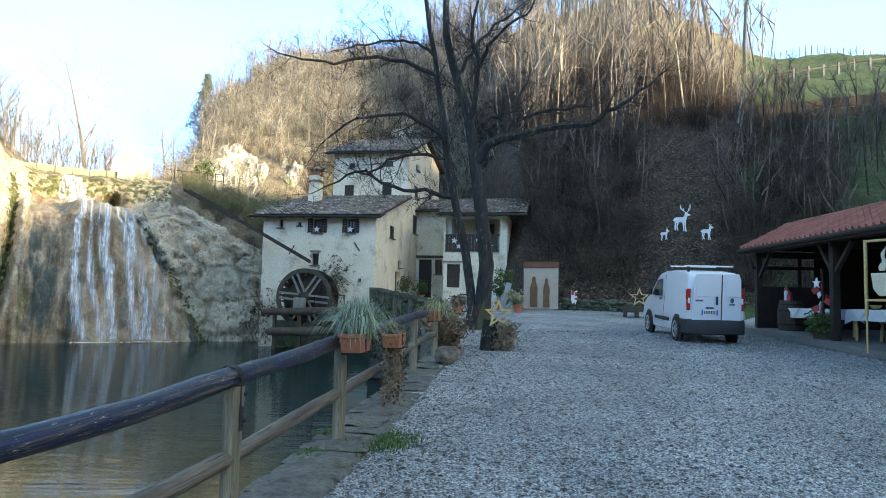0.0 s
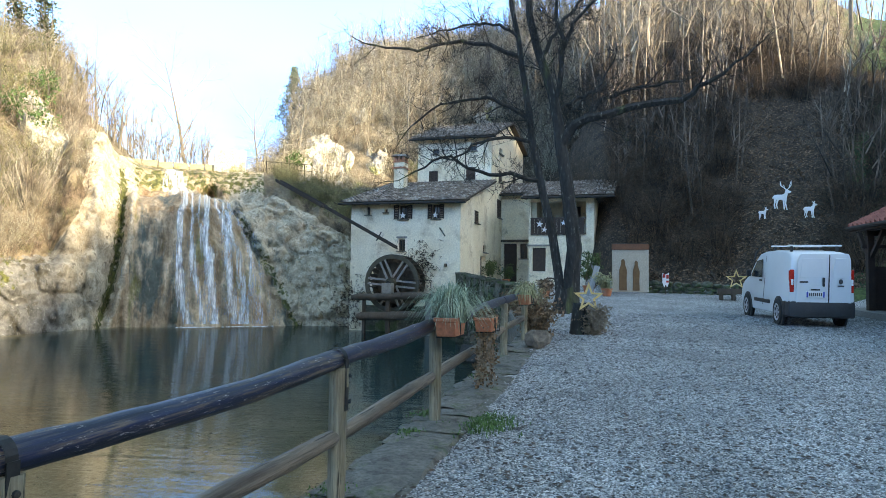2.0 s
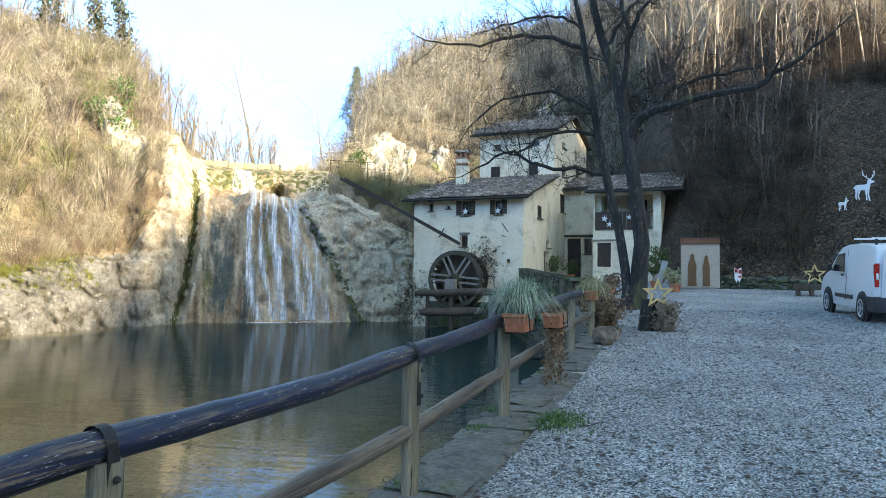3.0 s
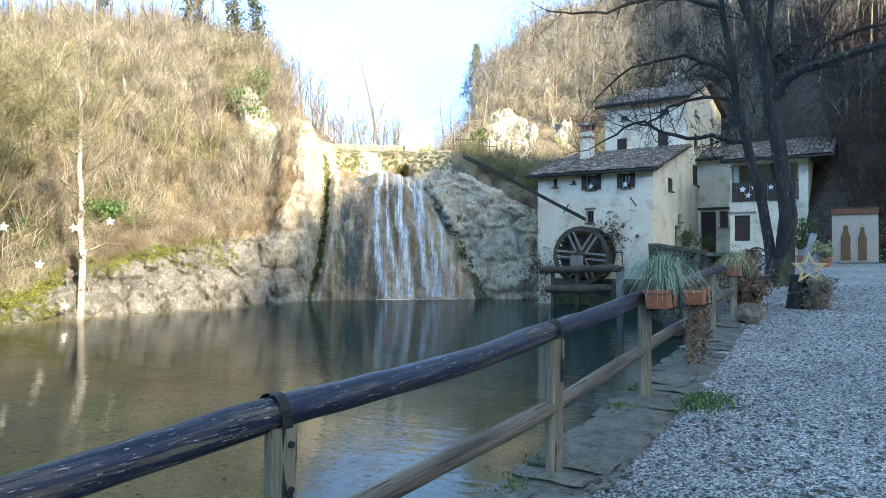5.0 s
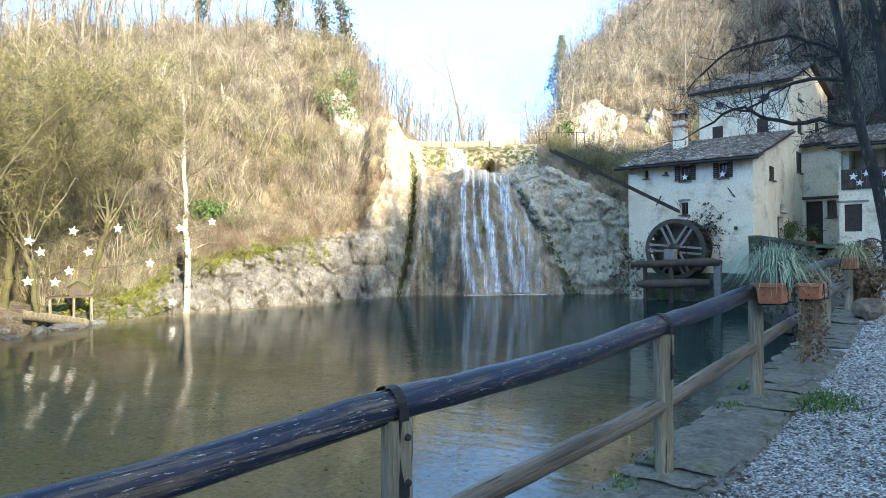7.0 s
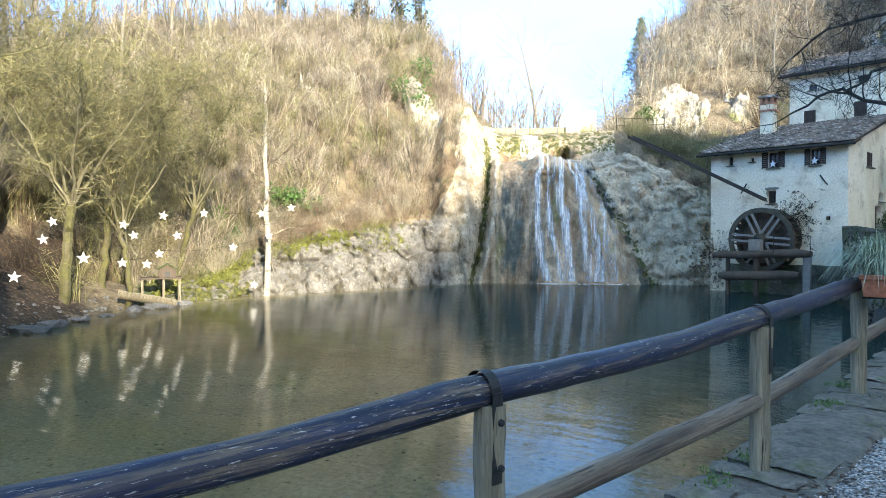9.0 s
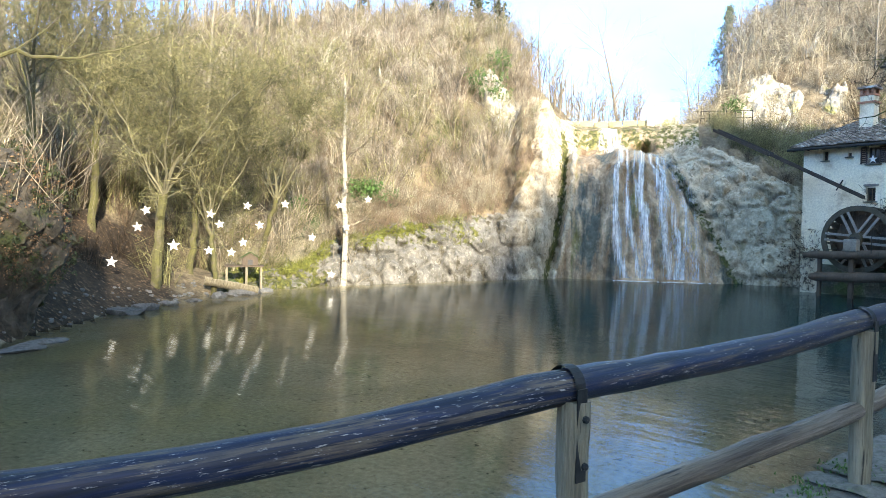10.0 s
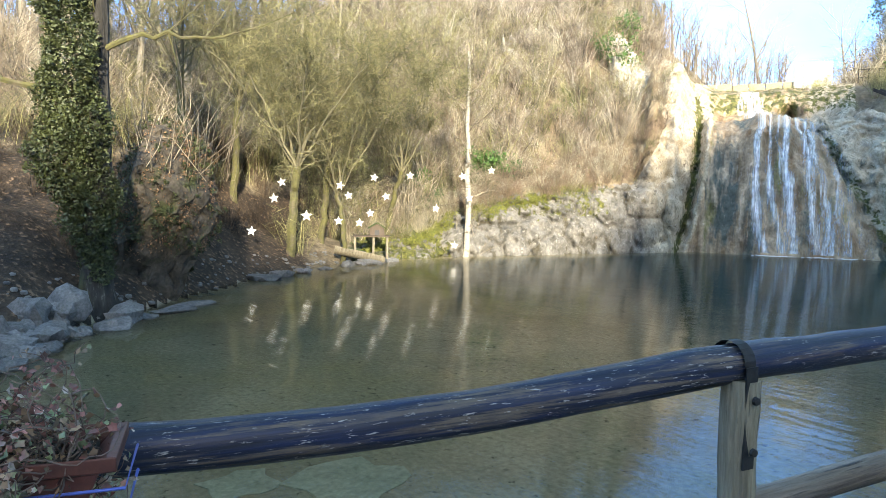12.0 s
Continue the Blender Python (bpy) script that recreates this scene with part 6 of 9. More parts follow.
def planter_box(name, at, turn, sx, sy, sz, label, tray=True):
    t = thing(name, pose(*at, 0, 0, turn), label, "planter")
    th = 0.018
    outer = [[(-sx / 2 * k, -sy / 2 * k, z), (sx / 2 * k, -sy / 2 * k, z), (sx / 2 * k, sy / 2 * k, z), (-sx / 2 * k, sy / 2 * k, z)] for k, z in ((0.84, 0), (0.97, sz * 0.78), (1.06, sz * 0.8), (1.06, sz), (1.06 - 2 * th / sx, sz), (0.95 - 2 * th / sx, sz * 0.7))]
    g = ring(outer, True)
    g[1].append((3, 2, 1, 0))
    part("trough", g, M["terracotta"], t, bevel=0.006)
    part("soil", box(sx * 0.9, sy * 0.9, 0.02, 0, 0, sz * 0.7), M["potting_soil"], t)
    if tray:
        for x in (-sx * 0.3, sx * 0.3):
            part("hook", tube([(x, -sy / 2 - 0.02, sz), (x, -sy / 2 - 0.03, 0.0), (x, sy / 2, -0.012)], 0.008, 6), M["iron"], t)
    return t


rng_p = np.random.default_rng(21)
IVY_AT = (-2.17, -0.08, 0.885)
pl = planter_box("grass_planter", (-0.80, 6.22, court(6.22) + 0.84), 82, 0.42, 0.2, 0.17, "terracotta trough of pale striped grass hung on the railing")
part("plant", (lambda g: (g[0] + (0, 0, 0.12), g[1]))(blades(rng_p, 760, 0.50, 0.46, 0.55)), M["blade"], pl, "arching pale green striped grass")
pl = planter_box("straw_planter", (-0.14, 11.7, court(11.7) + 0.74), 81, 0.4, 0.2, 0.17, "small terracotta trough of yellowed grass on the railing")
part("plant", (lambda g: (g[0] + (0, 0, 0.12), g[1]))(blades(rng_p, 320, 0.42, 0.45, 0.7, 0.009)), M["straw_blade"], pl, "yellow green arching grass")


def trailing(rng, n, length, drop, spread):
    """Hanging stems with their points, for leaves."""
    out = []
    for _ in range(n):
        a = rng.uniform(0, 2 * math.pi)
        l = length * rng.uniform(0.5, 1.0)
        c, s = math.cos(a) * spread, math.sin(a) * spread * 0.7
        x0 = rng.normal(0, 0.06)
        pts = [(x0 + c * q * l, s * q * l, 0.10 * math.sin(q * 3.0) - drop * l * q * q + rng.normal(0, 0.01)) for q in np.linspace(0, 1, 7)]
        out.append((pts, np.linspace(0.004, 0.0015, 7)))
    return out


def leafy(name, stems, rng, n, size, stem_mat, leaf_mat, parent, lift=0.0):
    part(name + "_stalk", (lambda g: (g[0] + (0, 0, lift), g[1]))(joined(*[tube(p, r, 4, False) for p, r in stems])), stem_mat, parent)
    cs = np.concatenate([np.array(p) for p, _ in stems]) + (0, 0, lift)
    cs = cs + rng.normal(0, size * 0.6, cs.shape)
    v, f = leaf_cloud(rng, cs, n, size)
    raw(name + "_foliage", v, f, leaf_mat, parent=parent)


M["ivy_pink"] = material("ivy_pink", (0.13, 0.032, 0.03), (0.42, 0.20, 0.165), 9, 0.6, 0.3, 60, third=(0.20, 0.23, 0.11), third_at=0.56, third_size=7, per_piece=0.6, vary=0.4)
M["ivy_cream"] = material("ivy_cream", (0.34, 0.22, 0.19), (0.55, 0.46, 0.38), 40, 0.6, 0.2, 90, per_piece=0.35, third=(0.20, 0.24, 0.14), third_at=0.56, third_size=60)
M["ivy_green"] = material("ivy_green", (0.09, 0.14, 0.06), (0.30, 0.33, 0.18), 40, 0.55, 0.2, 90, per_piece=0.35)
M["ivy_stem"] = material("ivy_stem", (0.07, 0.045, 0.036), (0.21, 0.15, 0.12), 12, 0.85, 0, 20, per_piece=0.35)
M["dry_stem"] = material("dry_stem", (0.20, 0.15, 0.11), (0.30, 0.24, 0.18), 4, 0.85, 0, 20)
pl = planter_box("dead_planter", (-0.56, 7.7, court(7.7) + 0.72), 82, 0.4, 0.2, 0.16, "terracotta trough of withered red-brown trailing plants")
leafy("trailing", trailing(rng_p, 70, 0.5, 1.6, 0.34), rng_p, 1900, 0.026, M["dry_stem"], M["dead_leaf"], pl, 0.16)
M["brown_plastic"] = material("brown_plastic", (0.075, 0.021, 0.014), (0.12, 0.037, 0.025), 4, 0.5, 0.2, 30)


def lobed_leaves(rng, places, size):
    """Five-lobed ivy leaves, slightly folded, one at each place."""
    o = np.array([(0, -0.3), (0.4, -0.5), (0.52, -0.1), (0.8, 0.2), (0.5, 0.42), (0, 0.95), (-0.5, 0.42), (-0.8, 0.2), (-0.52, -0.1), (-0.4, -0.5)])
    V, F = [], []
    for k, c in enumerate(places):
        m = np.array(Euler(rng.uniform(-1.3, 1.3, 2).tolist() + [rng.uniform(0, 6.3)]).to_matrix()) * size * rng.uniform(0.55, 1.2)
        pts = np.c_[o, np.abs(o[:, 0]) * rng.uniform(0.1, 0.7)]
        V.append(np.vstack([(0, 0, 0), pts]) @ m.T + c)
        F += [(k * 11, k * 11 + 1 + i, k * 11 + 1 + (i + 1) % 10) for i in range(10)]
    return np.concatenate(V), F


pl = planter_box("ivy_planter", IVY_AT, 72, 0.66, 0.2, 0.14, "brown plastic trough of withered variegated ivy on the railing", False)
for q in pl.children:
    if q.name.startswith("trough"):
        q.data.materials[0] = M["brown_plastic"]


def crooked(rng, n):
    """Withered runners that climb out of the trough, wander and hang over its side."""
    out = []
    for _ in range(n):
        p = np.array((min(0.26, rng.uniform(-0.5, 0.36)), rng.uniform(-0.09, 0.09), rng.uniform(0.09, 0.13)))
        d = np.array((rng.normal(-0.15, 0.4), rng.normal(-0.25, 0.5), rng.uniform(0.3, 1.1)))
        fall = rng.uniform(0.04, 0.26)
        pts = [p.copy()]
        for k in range(rng.integers(7, 16)):
            d = d + rng.normal(0, 0.5, 3) - np.array((0.10 if p[0] > 0.2 else 0, 0, fall))
            d /= np.linalg.norm(d)
            p = p + d * 0.024
            pts.append(p.copy())
        out.append((np.array(pts), np.linspace(0.0018, 0.0008, len(pts))))
    return out


stems = crooked(rng_p, 520)
part("stalk_tangle", joined(*[tube(p, r, 5, False) for p, r in stems]), M["ivy_stem"], pl)
ends = np.concatenate([p[3:] for p, _ in stems])
for key, count, size in (("ivy_pink", 2500, 0.012), ("ivy_cream", 420, 0.0115), ("ivy_green", 330, 0.013), ("dead_leaf", 1100, 0.012)):
    v, f = lobed_leaves(rng_p, ends[rng_p.integers(0, len(ends), count)] + rng_p.normal(0, 0.010, (count, 3)), size)
    raw("foliage", v, f, M[key], parent=pl)
part("blue_bracket", tube([(-0.36, -0.115, 0.03), (0.365, -0.115, 0.03), (0.365, 0.115, 0.03)], 0.0035, 6), material("blue_metal", (0.03, 0.07, 0.32), (0.04, 0.09, 0.4), 2, 0.5, 0, 20), pl)
part("blue_rim", tube([(-0.36, -0.115, 0.085), (0.365, -0.115, 0.085), (0.365, 0.115, 0.085)], 0.003, 6), bpy.data.materials["blue_metal"], pl)

# withered bushes on the wall's end
for x, y, r, hgt, mat, lab in ((0.02, 13.2, 0.45, 0.75, "dead_leaf", "withered brown trailing bush over the wall end"), (-0.05, 14.4, 0.55, 0.8, "dead_leaf", "withered brown trailing bush over the wall end"), (-0.45, 19.4, 0.5, 0.5, "russet", "russet dry potted bush on the wall"), (-1.6, 25.5, 0.5, 0.5, "russet", "russet dry potted bush on the wall")):
    rg = np.random.default_rng(int(y * 10))
    t = thing("dry_bush", pose(x, y, court(y)), lab, "bush", "dry bushes")
    s, m, e, rr = shrub_twigs(rg, 160, hgt, r, 0.4, 0.008)
    v, f = twigs(s, m, e, rr)
    raw("stems", v, f, M["dry_stem"], parent=t)
    cs = np.r_[m, e, (s + m) / 2] + rg.normal(0, 0.06, (len(m) * 3, 3))
    cs[:, 2] = np.abs(cs[:, 2])
    v, f = leaf_cloud(rg, cs, 1500, 0.045)
    raw("foliage", v, f, M[mat], parent=t)
M["boulder_stone"] = material("boulder_stone", (0.12, 0.095, 0.075), (0.24, 0.195, 0.155), 4, 0.9, 0.8, 16, depth=0.02, vary=0.4)
bl = part("boulder", rubble(77, 0.40, 0.34, 0.34, 0.36), M["boulder_stone"], m=pose(0.05, 11.6, court(11.6) - 0.03, 0, 8, 30))
tagged(bl, "grey brown boulder by the railing's end", "boulder")
TUFT = (-0.5, 6.42)
tuft = thing("grass_tuft", pose(TUFT[0], TUFT[1], court(TUFT[1]) - 0.005), "low green weeds growing out of the gravel", "weeds")
g = blades(rng_p, 1100, 0.062, 0.05, 0.4, 0.007)
v = np.array(g[0])
off = np.repeat(rng_p.normal(0, 1, (1100, 2)) * (0.13, 0.2), 10, axis=0)
v[:, :2] += off
part("leaves", (v, g[1]), M["grass"], tuft)
for x, y, n, s in ((-1.36, 4.35, 130, 0.07), (-1.12, 5.9, 150, 0.08), (-1.08, 6.55, 120, 0.06), (-1.45, 3.9, 90, 0.06), (-0.72, 8.7, 120, 0.07)):
    mo = thing("moss_tuft", pose(x, y, court(y) + 0.03), "small bright green moss cushion on the wall's coping", "moss", "moss cushions")
    g = blades(rng_p, n, 0.03, 0.03, 0.4, 0.006)
    v = np.array(g[0])
    v[:, :2] += np.repeat(rng_p.normal(0, 1, (n, 2)) * (s * 0.6, s * 1.3), 10, axis=0)
    part("leaves", (v, g[1]), M["grass"], mo)

# floodlight behind the rail
fl = thing("floodlight", pose(-0.95, 9.7, court(9.7) - 0.05, 0, 0, -30), "black floodlight standing on the pool wall", "lamp")
part("housing", box(0.3, 0.12, 0.26, 0, 0, 0.08, (-25, 0, 0)), M["iron"], fl, bevel=0.015)
part("stand", tube([(-0.17, 0, 0.2), (-0.17, 0, 0), (0.17, 0, 0), (0.17, 0, 0.2)], 0.012, 6), M["iron"], fl)

# ---- yard things ----
def outline_star(r, bar_w):
    o, i = star_outline(r), star_outline(r - bar_w * 1.9)
    rows = [[(a, y, b) for (a, b), y in ((o[k % 10], 0), (o[k % 10], 0.05), (i[k % 10], 0.05), (i[k % 10], 0))] for k in range(11)]
    return ring(rows, True)


st = thing("star_stump", pose(1.07, 13.98, court(13.95)), "dark tree stump with an ivy heap beside it", "stump")
part("stump", wobble(tube([(-0.12, 0, -0.1), (-0.12, 0, 0.15), (-0.1, 0, 0.62)], [0.24, 0.2, 0.18], 14), 0.04, 4), M["bark"], st, smooth=True)
rg = np.random.default_rng(31)
cs = rg.normal(0, 1, (500, 3)) * (0.12, 0.12, 0.17) + (0.17, -0.12, 0.26)
cs[:, 2] = np.abs(cs[:, 2])
v, f = leaf_cloud(rg, cs, 3600, 0.026)
raw("ivy", v, f, M["dry_stem"], parent=st)
s1 = part("wooden_star", outline_star(0.31, 0.055), M["gold_wood"], m=pose(1.11, 13.72, court(13.95) + 0.74, 0, 0, 4))
tagged(s1, "pale wooden outline star standing on a stump", "star decoration", "wooden stars")
s2 = part("wooden_star", outline_star(0.38, 0.06), M["gold_wood"], m=pose(7.4, 25.6, court(25.8) + 0.76, 0, 0, -12))
tagged(s2, "pale wooden outline star on a low bench", "star decoration", "wooden stars")
bn = thing("low_bench", pose(7.35, 25.8, court(25.8), 0, 0, -12), "low dark wooden bench on the gravel", "bench")
part("seat", box(1.1, 0.5, 0.2, 0, 0, 0.22), M["old_wood"], bn, bevel=0.01)
for x in (-0.42, 0.0, 0.42):
    part("leg", box(0.14, 0.4, 0.22, x, 0, 0), M["old_wood"], bn, bevel=0.01)

pn = thing("notice_relief", pose(4.2, 29.4, court(29.4), 0, 0, -8), "pale wooden panel with brown carved shapes and a dark top board", "panel")
M["panel_board"] = material("panel_board", (0.42, 0.35, 0.27), (0.50, 0.43, 0.34), 1.5, 0.8, 0.3, 25)
M["carving"] = material("carving", (0.13, 0.062, 0.025), (0.22, 0.115, 0.05), 4, 0.8, 0.4, 30)
part("board", box(1.5, 0.1, 1.8, 0, 0, 0.05), M["panel_board"], pn, bevel=0.01)
part("top_board", box(1.54, 0.22, 0.25, 0, 0, 1.852), material("rust_board", (0.16, 0.06, 0.03), (0.22, 0.09, 0.045), 3, 0.7, 0.3, 25), pn, bevel=0.01)
part("roof_board", box(1.58, 0.28, 0.03, 0, 0, 2.104), M["old_wood"], pn, bevel=0.005)
for x, h, w in ((-0.3, 1.35, 0.30), (0.24, 1.28, 0.26)):
    o = [(w * k, z * h) for k, z in ((-0.55, 0), (0.55, 0), (0.5, 0.35), (0.55, 0.62), (0.34, 0.78), (0.26, 0.84), (0.26, 0.94), (0.0, 1.0), (-0.26, 0.94), (-0.26, 0.84), (-0.34, 0.78), (-0.55, 0.62), (-0.5, 0.35))]
    part("carved_shape", slab([(a + x, b + 0.12) for a, b in o], 0.045), M["carving"], pn, bevel=0.012, m=pose(0, -0.094, 0))

# low dry-stone wall at the hill's foot
lw = thing("low_wall", pose(0, 0, 0), "low dry-stone wall at the foot of the wooded hill", "wall", kind="structure")
rg = np.random.default_rng(41)
k = 0
pieces = []
for row in range(3):
    x = 5.0
    while x < 12.5:
        ln = rg.uniform(0.14, 0.5)
        y = 30.0 - (x - 5) * 0.22
        part("stone", rubble(300 + k, ln, 0.36, rg.uniform(0.15, 0.27), 0.3), M["mossy_stone"], lw, smooth=False, m=pose(x + ln / 2, y + rg.normal(0, 0.03), court(y) - 0.05 + row * 0.17, rg.normal(0, 4), rg.normal(0, 4), -12 + rg.normal(0, 6)))
        k += 1
        x += ln * 0.95
sh = thing("painted_board", pose(5.55, 28.9, court(28.9)), "small red and white painted board on a stake", "sign")
part("stake", box(0.05, 0.04, 0.6), M["old_wood"], sh)
part("board", slab([(-0.13, 0.9), (0, 0.84), (0.13, 0.9), (0.13, 0.5), (0.06, 0.3), (0, 0.42), (-0.06, 0.3), (-0.13, 0.5)], 0.03), M["white_paint"], sh, m=pose(0, -0.055, 0))
M["red_paint"] = material("red_paint", (0.45, 0.04, 0.035), (0.5, 0.06, 0.05), 3, 0.5, 0, 20)
part("red_field", joined(box(0.1, 0.02, 0.16, -0.07, -0.07, 0.7), box(0.1, 0.02, 0.16, 0.07, -0.07, 0.66), box(0.1, 0.02, 0.08, 0.065, -0.07, 0.5)), M["red_paint"], sh)

# cart wheel and potted plants by the mill
cw = thing("cart_wheel", pose(0.72, 26.2, court(26.2) + 0.37, 6, 0, 15) @ Matrix.Scale(0.77, 4), "old dark spoked cart wheel leaning by the mill", "wheel")
a = np.linspace(0, 2 * math.pi, 29)
part("rim", ring([[(r * math.cos(q), y, r * math.sin(q)) for r, y in ((0.48, -0.03), (0.48, 0.03), (0.41, 0.03), (0.41, -0.03))] for q in a], True), M["old_wood"], cw)
for i in range(10):
    part("spoke", moved(box(0.035, 0.03, 0.38, 0, 0, 0.06), pose(0, 0, 0, 0, 36 * i, 0)), M["old_wood"], cw)
part("hub", moved(lathe([(0, -0.1), (0.08, -0.1), (0.09, 0), (0.08, 0.1), (0, 0.1)], 12), pose(0, 0, 0, 90, 0, 0)), M["old_wood"], cw)


def potted(at, r, hgt, label, leaf, kind="clay_pot", leafn=900, size=0.05):
    rg = np.random.default_rng(int(abs(at[0]) * 100 + at[1] * 10))
    t = thing("potted_plant", pose(*at), label, "potted plant", "potted plants")
    part("pot", lathe([(0, 0), (r * 0.7, 0), (r * 0.95, r * 1.2), (r * 1.05, r * 1.2), (r * 1.05, r * 1.4), (r * 0.9, r * 1.4), (r * 0.85, r * 1.15), (0, r * 1.15)], 16), M["terracotta"], t, smooth=True)
    s, m, e, rr = shrub_twigs(rg, 70, hgt, r * 2.0, 0.5, 0.006)
    v, f = twigs(s + (0, 0, r * 1.2), m + (0, 0, r * 1.2), e + (0, 0, r * 1.2), rr)
    raw("stems", v, f, M["dry_stem"], parent=t)
    v, f = leaf_cloud(rg, np.r_[m, e] + (0, 0, r * 1.2) + rg.normal(0, 0.06, (len(m) * 2, 3)), leafn, size)
    raw("foliage", v, f, leaf, parent=t)
    return t


potted((2.95, 27.0, court(27)), 0.22, 0.55, "rounded green grassy plant in a clay pot", M["straw_blade"])
potted((-0.3, 24.0, court(24)), 0.2, 0.35, "small russet heather in a clay pot", M["russet"])
potted((0.5, 25.4, court(25.4)), 0.2, 0.4, "small russet heather in a clay pot", M["russet"])
potted((-2.2, 36.0, court(36)), 0.24, 0.9, "dark green bushy plant in a clay pot by the mill door", M["leaf"])
potted((-1.3, 36.8, court(36)), 0.22, 0.7, "dark green bushy plant in a clay pot by the mill door", M["leaf"])
potted((2.4, 28.6, court(28.6)), 0.25, 1.3, "tall dark green shrub in a pot by the mill corner", M["leaf"], leafn=1500)
wb = thing("white_board", pose(2.30, 27.3, court(27.3), -12, 14, -10), "weathered white plank leaning by the mill", "board")
part("plank", box(0.22, 0.04, 1.25), material("worn_white", (0.20, 0.22, 0.23), (0.40, 0.41, 0.41), 5, 0.85, 0.4, 30, stretch=(1, 1, 0.2)), wb, bevel=0.01)

# figures of deer on the slope
def curve_of(pts, n=8):
    """A polyline of n points along given ones."""
    p = np.array(pts, float)
    return [tuple(np.interp(q, np.linspace(0, 1, len(p)), p[:, i]) for i in (0, 1)) for q in np.linspace(0, 1, n)]


def deer(at, h, stag, turn):
    x, y, z = on_slope(*at)
    body = [(-0.30, 0.50), (-0.22, 0.44), (-0.05, 0.43), (0.10, 0.42), (0.17, 0.47), (0.20, 0.56), (0.22, 0.68), (0.30, 0.70), (0.35, 0.73), (0.33, 0.77), (0.25, 0.80), (0.20, 0.85), (0.17, 0.82), (0.12, 0.80), (0.10, 0.68), (0.02, 0.64), (-0.18, 0.64), (-0.29, 0.62), (-0.35, 0.52), (-0.33, 0.48)]
    legs = [slab([(a * h, b * h) for a, b in o], 0.05) for o in ([(-0.30, 0.5), (-0.20, 0.46), (-0.22, 0.34), (-0.25, 0.24), (-0.21, 0.0), (-0.26, 0.0), (-0.30, 0.22), (-0.28, 0.34)], [(-0.18, 0.47), (-0.10, 0.45), (-0.15, 0.3), (-0.17, 0.22), (-0.11, 0.0), (-0.16, 0.0), (-0.22, 0.22)],
            [(0.02, 0.45), (0.10, 0.44), (0.10, 0.22), (0.11, 0.0), (0.06, 0.0), (0.055, 0.22)], [(0.10, 0.46), (0.18, 0.48), (0.16, 0.26), (0.21, 0.0), (0.16, 0.0), (0.115, 0.24)])]
    g = slab([(a * h, b * h) for a, b in body], 0.05)
    if stag:
        for n in (-1, 1):
            stem = curve_of([(0.18, 0.82), (0.18 + 0.10 * n, 0.92), (0.15 + 0.20 * n, 1.02), (0.14 + 0.17 * n, 1.14)])
            legs += [bar((a[0] * h, 0.025, a[1] * h), (c[0] * h, 0.025, c[1] * h), 0.035 * h) for a, c in zip(stem[:-1], stem[1:])]
            for k, up in ((1, 0.13), (2, 0.12), (3, 0.10)):
                p = stem[k * 2]
                legs.append(bar((p[0] * h, 0.025, p[1] * h), ((p[0] + 0.02 * n) * h, 0.025, (p[1] + up) * h), 0.025 * h))
    else:
        legs += [bar((0.17 * h, 0.025, 0.82 * h), ((0.17 + 0.06 * n) * h, 0.025, 0.94 * h), 0.04 * h) for n in (-1, 1)]
    ob = part("deer_figure", joined(g, *legs), M["star_white"], m=pose(x, y, z - 0.05, 0, 0, turn))
    return tagged(ob, "white cut-out stag figure on the slope" if stag else "white cut-out fawn figure on the slope", "deer figure", "deer figures")


deer((-19.4, 6.0), 1.15, True, -18)
deer((-18.1, 5.4), 0.62, False, -14)
deer((-21.3, 5.4), 0.82, False, -24)
# ---- the van ----
M["black_plastic"] = material("black_plastic", (0.02, 0.02, 0.022), (0.03, 0.03, 0.032), 4, 0.6, 0.1, 40)
M["tyre"] = material("tyre", (0.018, 0.018, 0.018), (0.028, 0.027, 0.026), 6, 0.85, 0.2, 40)
M["rim_silver"] = material("rim_silver", (0.42, 0.43, 0.45), (0.5, 0.51, 0.53), 4, 0.35, 0, 20, metal=0.6)
M["lamp_red"] = material("lamp_red", (0.5, 0.02, 0.015), (0.58, 0.03, 0.02), 4, 0.2, 0, 20)
M["lamp_clear"] = material("lamp_clear", (0.7, 0.7, 0.68), (0.75, 0.75, 0.74), 4, 0.15, 0, 20)
M["blue_plate"] = material("blue_plate", (0.03, 0.07, 0.4), (0.04, 0.08, 0.45), 4, 0.4, 0, 20)
M["plate_bars"] = material("plate_bars", (0.06, 0.06, 0.07), (0.08, 0.08, 0.09), 4, 0.5, 0, 20)


